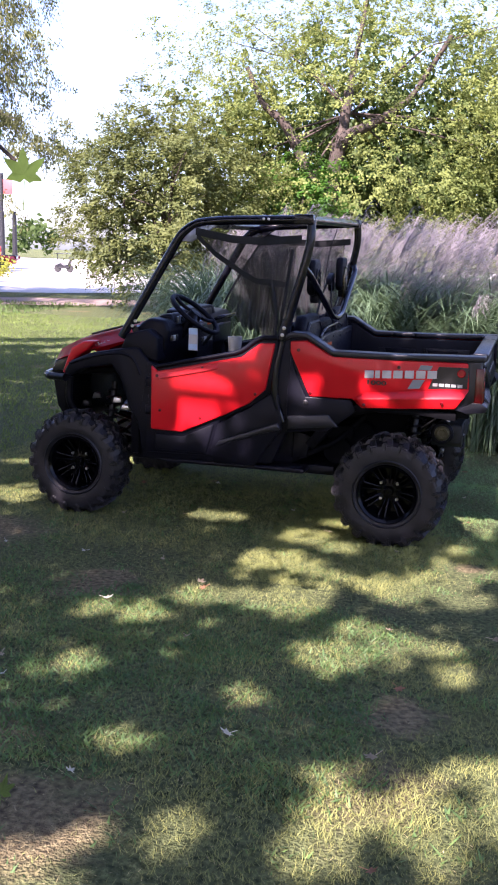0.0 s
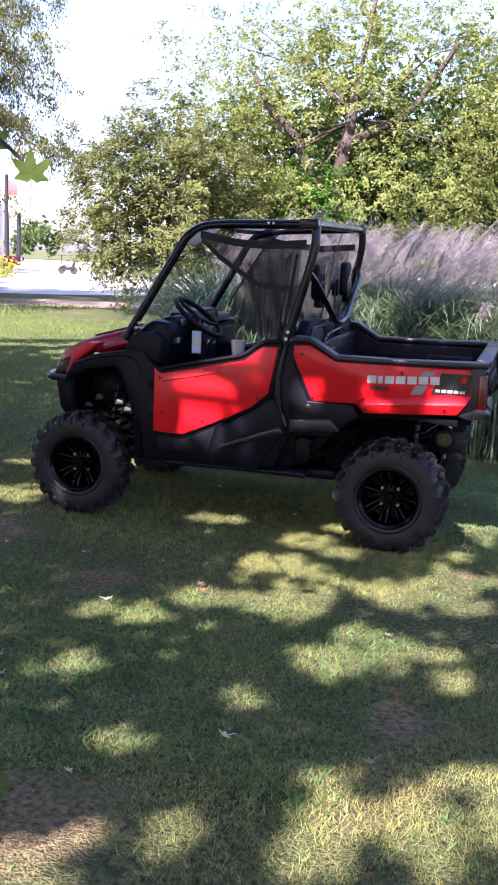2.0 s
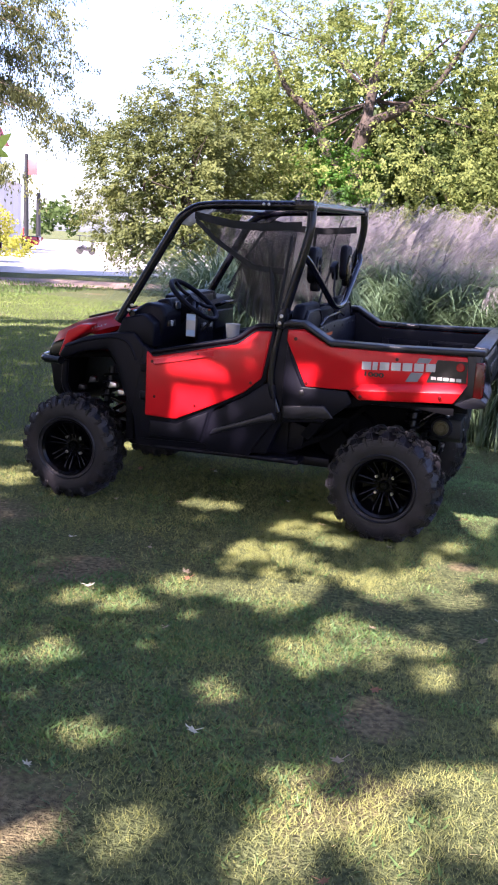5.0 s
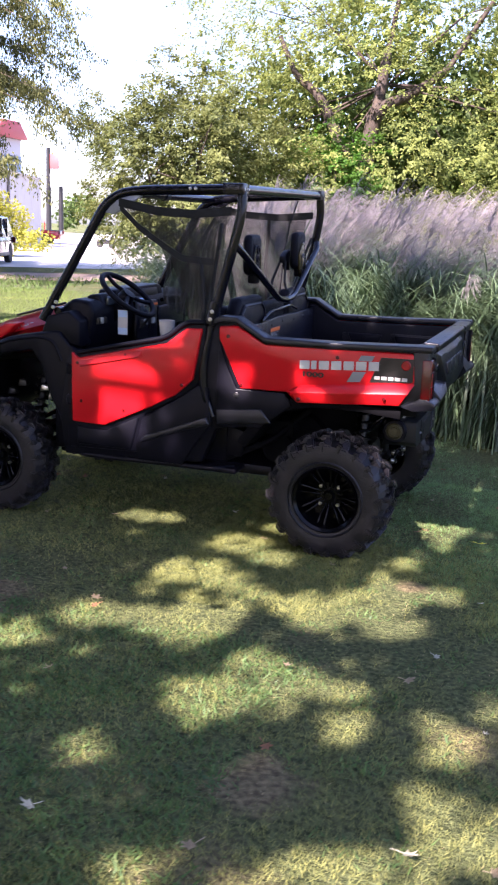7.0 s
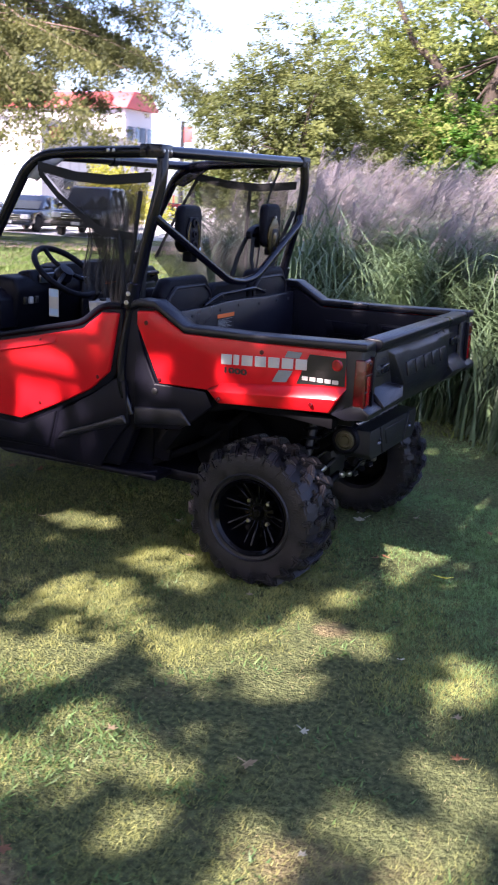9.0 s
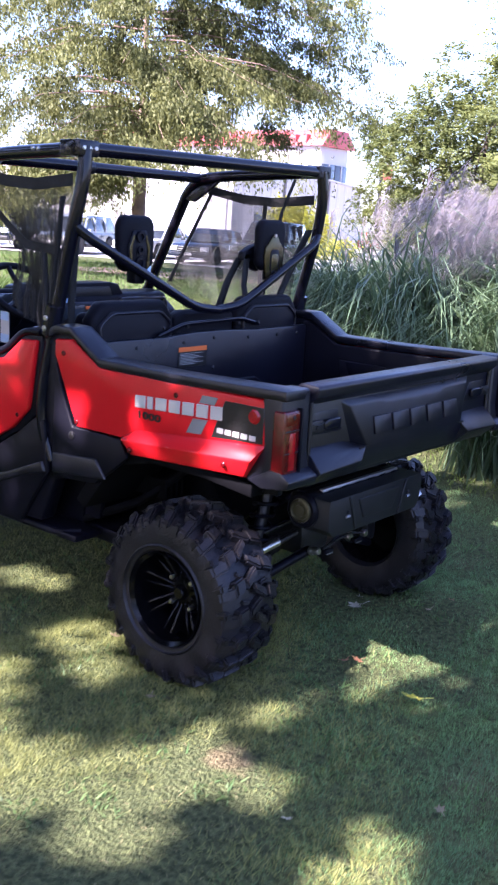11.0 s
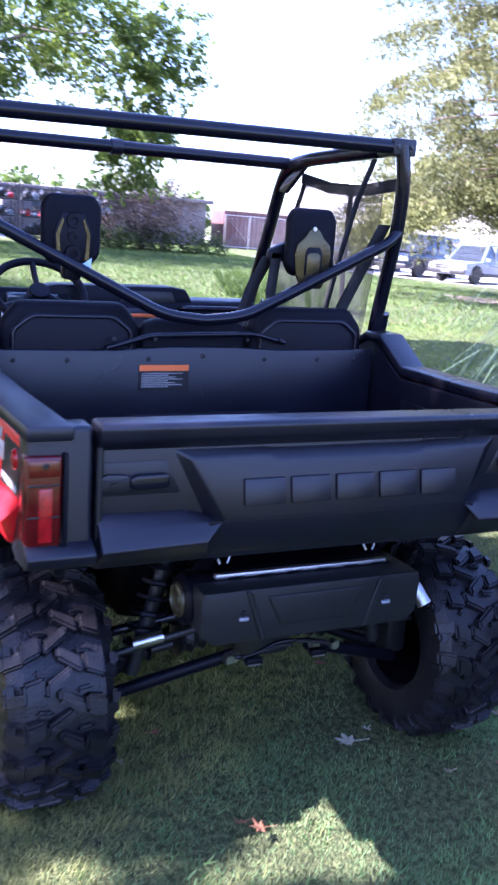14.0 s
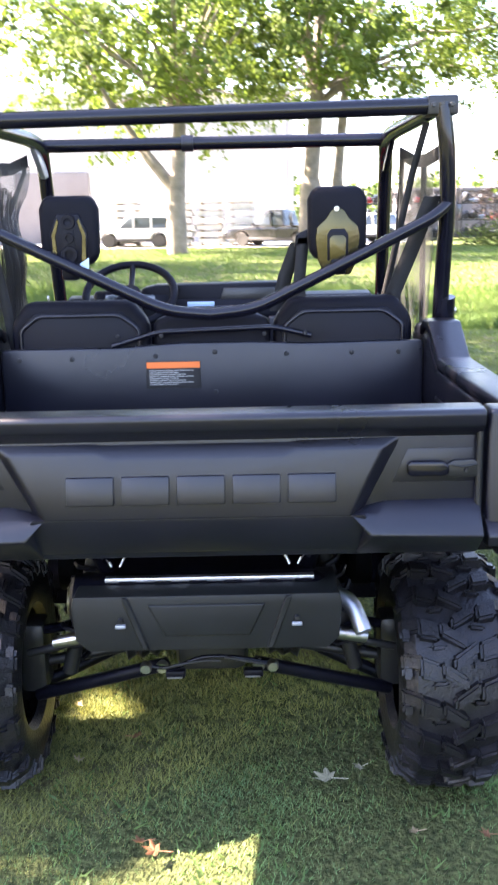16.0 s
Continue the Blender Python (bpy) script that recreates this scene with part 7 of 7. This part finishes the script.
for k in range(9):
    part("post", tube([(-61.5, 26.4 + 1.9 * k, 0), (-61.5, 26.4 + 1.9 * k, 2.4)], 0.04, sides=8), STEEL, fence)
for z in (0.15, 2.35):
    part("fence_rail", tube([(-61.5, 26.4, z), (-61.5, 41.6, z)], 0.025, sides=6), STEEL, fence)
wire = None
for k in range(50):
    y = 26.4 + 0.3 * k
    wire = tube([(-61.5, y, 0.15), (-61.5, min(y + 2.2, 41.6), 2.35)], 0.007, wire, 4)
    wire = tube([(-61.5, min(y + 2.2, 41.6), 0.15), (-61.5, y, 2.35)], 0.007, wire, 4)
part("wire_mesh", wire, STEEL, fence)

# pale bundles stacked in front of the shed
for gy in (-3.6, -1.9, -0.2, -6.4):
    st = thing("bundle_stack", (-51.5, gy, 0), "tall stack of pale wrapped bundles on timber", "stack", "stacks in the yard")
    for k in range(7):
        z = 0.12 + k * 0.36
        dx, dy = rng.normal() * 0.12, rng.normal() * 0.06
        part("wrapped_pack", box((-53.0 + dx, gy - 0.72 + dy, z), (-50.2 + dx, gy + 0.72 + dy, z + 0.27), 0.05), PALEWRAP, st)
        for yb in (-0.5, 0.5):
            part("bearer", box((-53.1, gy + yb - 0.05, z - 0.09), (-50.1, gy + yb + 0.05, z), 0.01, 1), WOOD, st)
# crated machine racks
for j in range(5):
    y0 = 7.2 + 2.0 * j
    rk = thing("machine_rack", (-58.5, y0 + 0.9, 0), "stack of dark steel shipping racks with machine parts", "steel rack", "racks in the yard")
    for lvl in range(3):
        z = 0.15 + lvl * 1.0
        for x in (-59.6, -57.4):
            for y in (y0, y0 + 1.75):
                part("post", box((x - 0.04, y - 0.04, z), (x + 0.04, y + 0.04, z + 0.98), 0.01, 1), DARKSTEEL, rk)
            part("beam", box((x - 0.05, y0, z), (x + 0.05, y0 + 1.75, z + 0.08), 0.01, 1), DARKSTEEL, rk)
            part("brace", tube([(x, y0, z + 0.1), (x, y0 + 1.75, z + 0.9)], 0.03, sides=6), DARKSTEEL, rk)
        for y in (y0, y0 + 1.75):
            part("beam", box((-59.6, y - 0.05, z), (-57.4, y + 0.05, z + 0.08), 0.01, 1), DARKSTEEL, rk)
        for q in range(3):
            col = (DARKSTEEL, PLASTIC2, DARKSTEEL, GREYWALL, DARKSTEEL, REDPAINT, PALEBLUE, PLASTIC2, DARKSTEEL)[rng.integers(9)]
            yy0 = y0 + 0.15 + 0.5 * q
            hgt0 = (0.22 if col in (REDPAINT, GREYWALL, PALEBLUE) else 0.45) + 0.25 * rng.random()
            part("packed_part", prism([(yy0, z + 0.1), (yy0 + 0.42, z + 0.1), (yy0 + 0.40, z + 0.1 + hgt0 * 0.7), (yy0 + 0.28, z + 0.1 + hgt0), (yy0 + 0.05, z + 0.1 + hgt0 * 0.6)], "x", -58.9, -57.7, 0.05), col, rk)
            part("packed_tube", tube([(-57.6, yy0 - 0.05, z + 0.15 + 0.2 * rng.random()), (-57.65, yy0 + 0.2, z + 0.4 + 0.4 * rng.random()), (-57.6, yy0 + 0.5, z + 0.2 + 0.3 * rng.random())], 0.035, sides=6), DARKSTEEL, rk)

# flag poles, scooter, quad
for x, y, h, name in ((-56.0, 88.6, 9.6, 1), (-55.0, 89.5, 5.6, 0)):
    fp = thing("banner_pole", (x, y, 0), "tall dark pole with a small red banner", "pole", "banner poles")
    part("pole", tube([(x, y, 0), (x, y, h)], 0.28, sides=10, ends=(0.30, 0.22)), DARKSTEEL, fp)
    if name:
        part("banner", box((x + 0.2, y - 0.03, h - 2.2), (x + 1.3, y + 0.03, h - 0.6), 0.02), REDTRIM, fp, "red banner")
        part("banner", box((x + 0.2, y - 0.03, h - 4.0), (x + 1.2, y + 0.03, h - 2.6), 0.02), PALEWRAP, fp, "white banner")
sc = thing("parked_scooter", (-33.0, 58.7, 0), "small dark scooter standing on the lot", "scooter")
for x in (-33.5, -32.5):
    part("wheel", lathe([(0.14, -0.06), (0.26, -0.06), (0.30, 0.0), (0.26, 0.06), (0.14, 0.06)], "y", 20, None, (x, 58.7, 0.30)), TYRE2, sc)
part("body", prism([(-33.6, 0.45), (-33.2, 0.75), (-32.9, 0.55), (-32.6, 0.6), (-32.45, 1.0), (-32.35, 0.95), (-32.5, 0.3), (-33.3, 0.28)], "y", 58.55, 58.85, 0.05), DARKPAINT, sc)
part("handlebar", tube([(-32.4, 58.35, 1.08), (-32.4, 59.05, 1.08)], 0.03), DARKSTEEL, sc)
part("canopy", box((-33.6, 58.3, 1.35), (-32.6, 59.1, 1.40), 0.02), DARKPAINT, sc)
part("canopy_post", tube([(-33.5, 58.7, 0.7), (-33.5, 58.7, 1.36)], 0.03), DARKSTEEL, sc)
car("parked_pickup", (-44.2, 66.0, 0), -160, "pickup", REDPAINT, "red pickup truck far across the lot")

# distant woods
far = []
for k in range(70):
    az = radians(rng.uniform(-180, 180))
    d = rng.uniform(140, 210)
    c0 = (-d * math.sin(az), d * math.cos(az), rng.uniform(2.0, 4.5))
    q1, _ = clumps(c0, (rng.uniform(4, 8), rng.uniform(4, 8), rng.uniform(3.0, 5.5)), 40, 16, 0.7, 0.3)
    far.append(q1)
v, f = leaf_cloud(np.concatenate(far), 1.1)
tagged(new("distant_woods", mesh_from("distant_woods", v, f, LEAF_DARK)), "hazy line of distant trees", "woods", kind="stuff")
# rough green growth round the leggy shrub
q1 = [clumps((-45.6 + 0.4 * math.sin(k), 11.4 + 0.9 * k, 0.35), (0.9, 0.8, 0.75), 26, 22, 0.22)[0] for k in range(9)]
v, f = leaf_cloud(np.concatenate(q1), 0.16)
tagged(new("undergrowth", mesh_from("undergrowth", v, f, UNDERGROWTH)), "rough green undergrowth at the foot of a shrub", "undergrowth", kind="stuff")
# weeds along the lot edge
q1 = []
for x, y in ((-30, 43), (-31.5, 44), (-33, 44)):
    q1.append(clumps((x, y, 0.5), (1.6, 1.4, 0.7), 40, 20, 0.2)[0])
v, f = leaf_cloud(np.concatenate(q1), 0.2)
tagged(new("low_shrubs", mesh_from("low_shrubs", v, f, YELLOWBUSH)), "low yellow-green shrubs by the lot", "shrubs", kind="stuff")

# ---- fallen leaves and a twig ----
LEAFTAN = material("fallen_leaf_tan", (0.42, 0.34, 0.22), 0.7, var=0.25, scale=30, fine=200, trans=0.15)
PALELEAF = material("fallen_leaf_pale", (0.58, 0.56, 0.44), 0.6, var=0.15, scale=30, fine=200, trans=0.15)
LEAFYELLOW = material("fallen_leaf_yellow", (0.72, 0.72, 0.14), 0.6, var=0.2, scale=30, fine=200, trans=0.3)
LEAFRUST = material("fallen_leaf_rust", (0.34, 0.17, 0.09), 0.7, var=0.25, scale=30, fine=200, trans=0.15)
LEAFGREEN = material("maple_leaf_green", (0.14, 0.22, 0.05), 0.5, var=0.2, scale=20, fine=100, trans=0.45)


def maple(size, curl=0.2, seed=0):
    """A lobed leaf with a curled blade and a stalk."""
    r = random.Random(seed)
    bm = bmesh.new()
    rim = []
    c0 = bm.verts.new((0, 0, 0))
    outline = ((90, 1.0), (99, 0.74), (118, 0.46), (131, 0.74), (142, 0.95), (152, 0.70), (172, 0.42), (188, 0.56), (198, 0.66), (215, 0.42), (240, 0.34), (270, 0.16))
    full = outline + tuple((180 - a, q0) for a, q0 in reversed(outline[1:-1]))
    for a, q0 in full:
        q0 *= size * (0.92 + 0.16 * r.random())
        t = radians(a + 5 * (r.random() - 0.5))
        rim.append(bm.verts.new((q0 * math.cos(t), q0 * math.sin(t), curl * q0 * (0.35 * r.random() + 0.5 * q0 / size - 0.2))))
    for k in range(len(rim)):
        bm.faces.new((c0, rim[k], rim[(k + 1) % len(rim)]))
    bmesh.ops.solidify(bm, geom=bm.faces[:], thickness=0.0006)
    return join(tube([(0, -size * 0.2, 0.001), (0.1 * size, -size * 1.3, 0.006)], 0.0012, None, 5), bm)


def fallen(x, y, size, mat, label, seed):
    ob = part("fallen_leaf", maple(size, 0.5, seed), mat, None, m=Matrix.Translation((x, y, float(hgt(x, y)) + 0.035)) @ pose(0, 0, 0, random.uniform(-18, 18), random.uniform(-18, 18), random.uniform(0, 360)))
    tagged(ob, label, "leaf", "fallen leaves")


for k, (x, y, s, m, lb) in enumerate(((0.75, -0.24, 0.062, LEAFYELLOW, "pale yellow fallen maple leaf on the lawn"), (0.125, 0.327, 0.05, PALELEAF, "pale dry fallen leaf on the lawn"), (0.437, -0.132, 0.035, LEAFRUST, "rust brown fallen leaf on the lawn"),
                                      (0.40, -0.17, 0.028, LEAFRUST, "rust brown fallen leaf on the lawn"), (0.36, -2.75, 0.030, LEAFRUST, "rust brown fallen leaf on the lawn"), (-0.77, -1.80, 0.035, LEAFTAN, "dry tan fallen leaf on the lawn"),
                                      (-0.95, -2.62, 0.07, LEAFGREEN, "pale green fallen maple leaf on the lawn"), (0.69, -2.05, 0.035, LEAFTAN, "dry tan fallen leaf on the lawn"), (-1.66, -0.75, 0.02, LEAFTAN, "dry tan fallen leaf on the lawn"))):
    fallen(x, y, s, m, lb, k)
for k in range(70):
    x, y = random.uniform(-2.2, 1.6), random.uniform(-4.2, 1.4)
    fallen(x, y, random.uniform(0.014, 0.034), (LEAFTAN, PALELEAF, LEAFRUST)[k % 3], ("dry tan fallen leaf on the lawn", "pale dry fallen leaf on the lawn", "rust brown fallen leaf on the lawn")[k % 3], 100 + k)
twig = thing("maple_sprig", (-1.05, -3.35, 2.3), "hanging maple sprig with green leaves", "sprig")
part("stem", tube([(-2.3, -4.6, 3.6), (-1.3, -3.75, 2.6), (-0.85, -3.67, 2.02), (-0.70, -3.67, 1.90)], 0.006, sides=6), BARK, twig)
for k, (x, y, z, s) in enumerate(((-0.672, -3.672, 1.862, 0.066), (-0.80, -3.66, 1.95, 0.06), (-0.86, -3.66, 1.84, 0.06))):
    part("leaf", maple(s * 1.15, 0.12, 50 + k), LEAFGREEN, twig, m=Matrix.Translation((x, y, z)) @ pose(0, 0, 0, 80 + 20 * (k % 2), 0, 200 + 25 * k))
sap = thing("maple_seedling", (-0.62, -3.93, 0), "small green seedling growing in thin turf", "seedling")
part("stem", tube([(-0.64, -3.93, 0.0), (-0.63, -3.935, 0.10)], 0.003, sides=6), LEAFGREEN, sap)
for k in range(3):
    part("leaf", maple(0.05, 0.3, 70 + k), LEAFGREEN, sap, m=Matrix.Translation((-0.62 - 0.03 * k, -3.935 + 0.02 * k, 0.12 - 0.03 * k)) @ pose(0, 0, 0, 50, 20 * k, 120 * k))
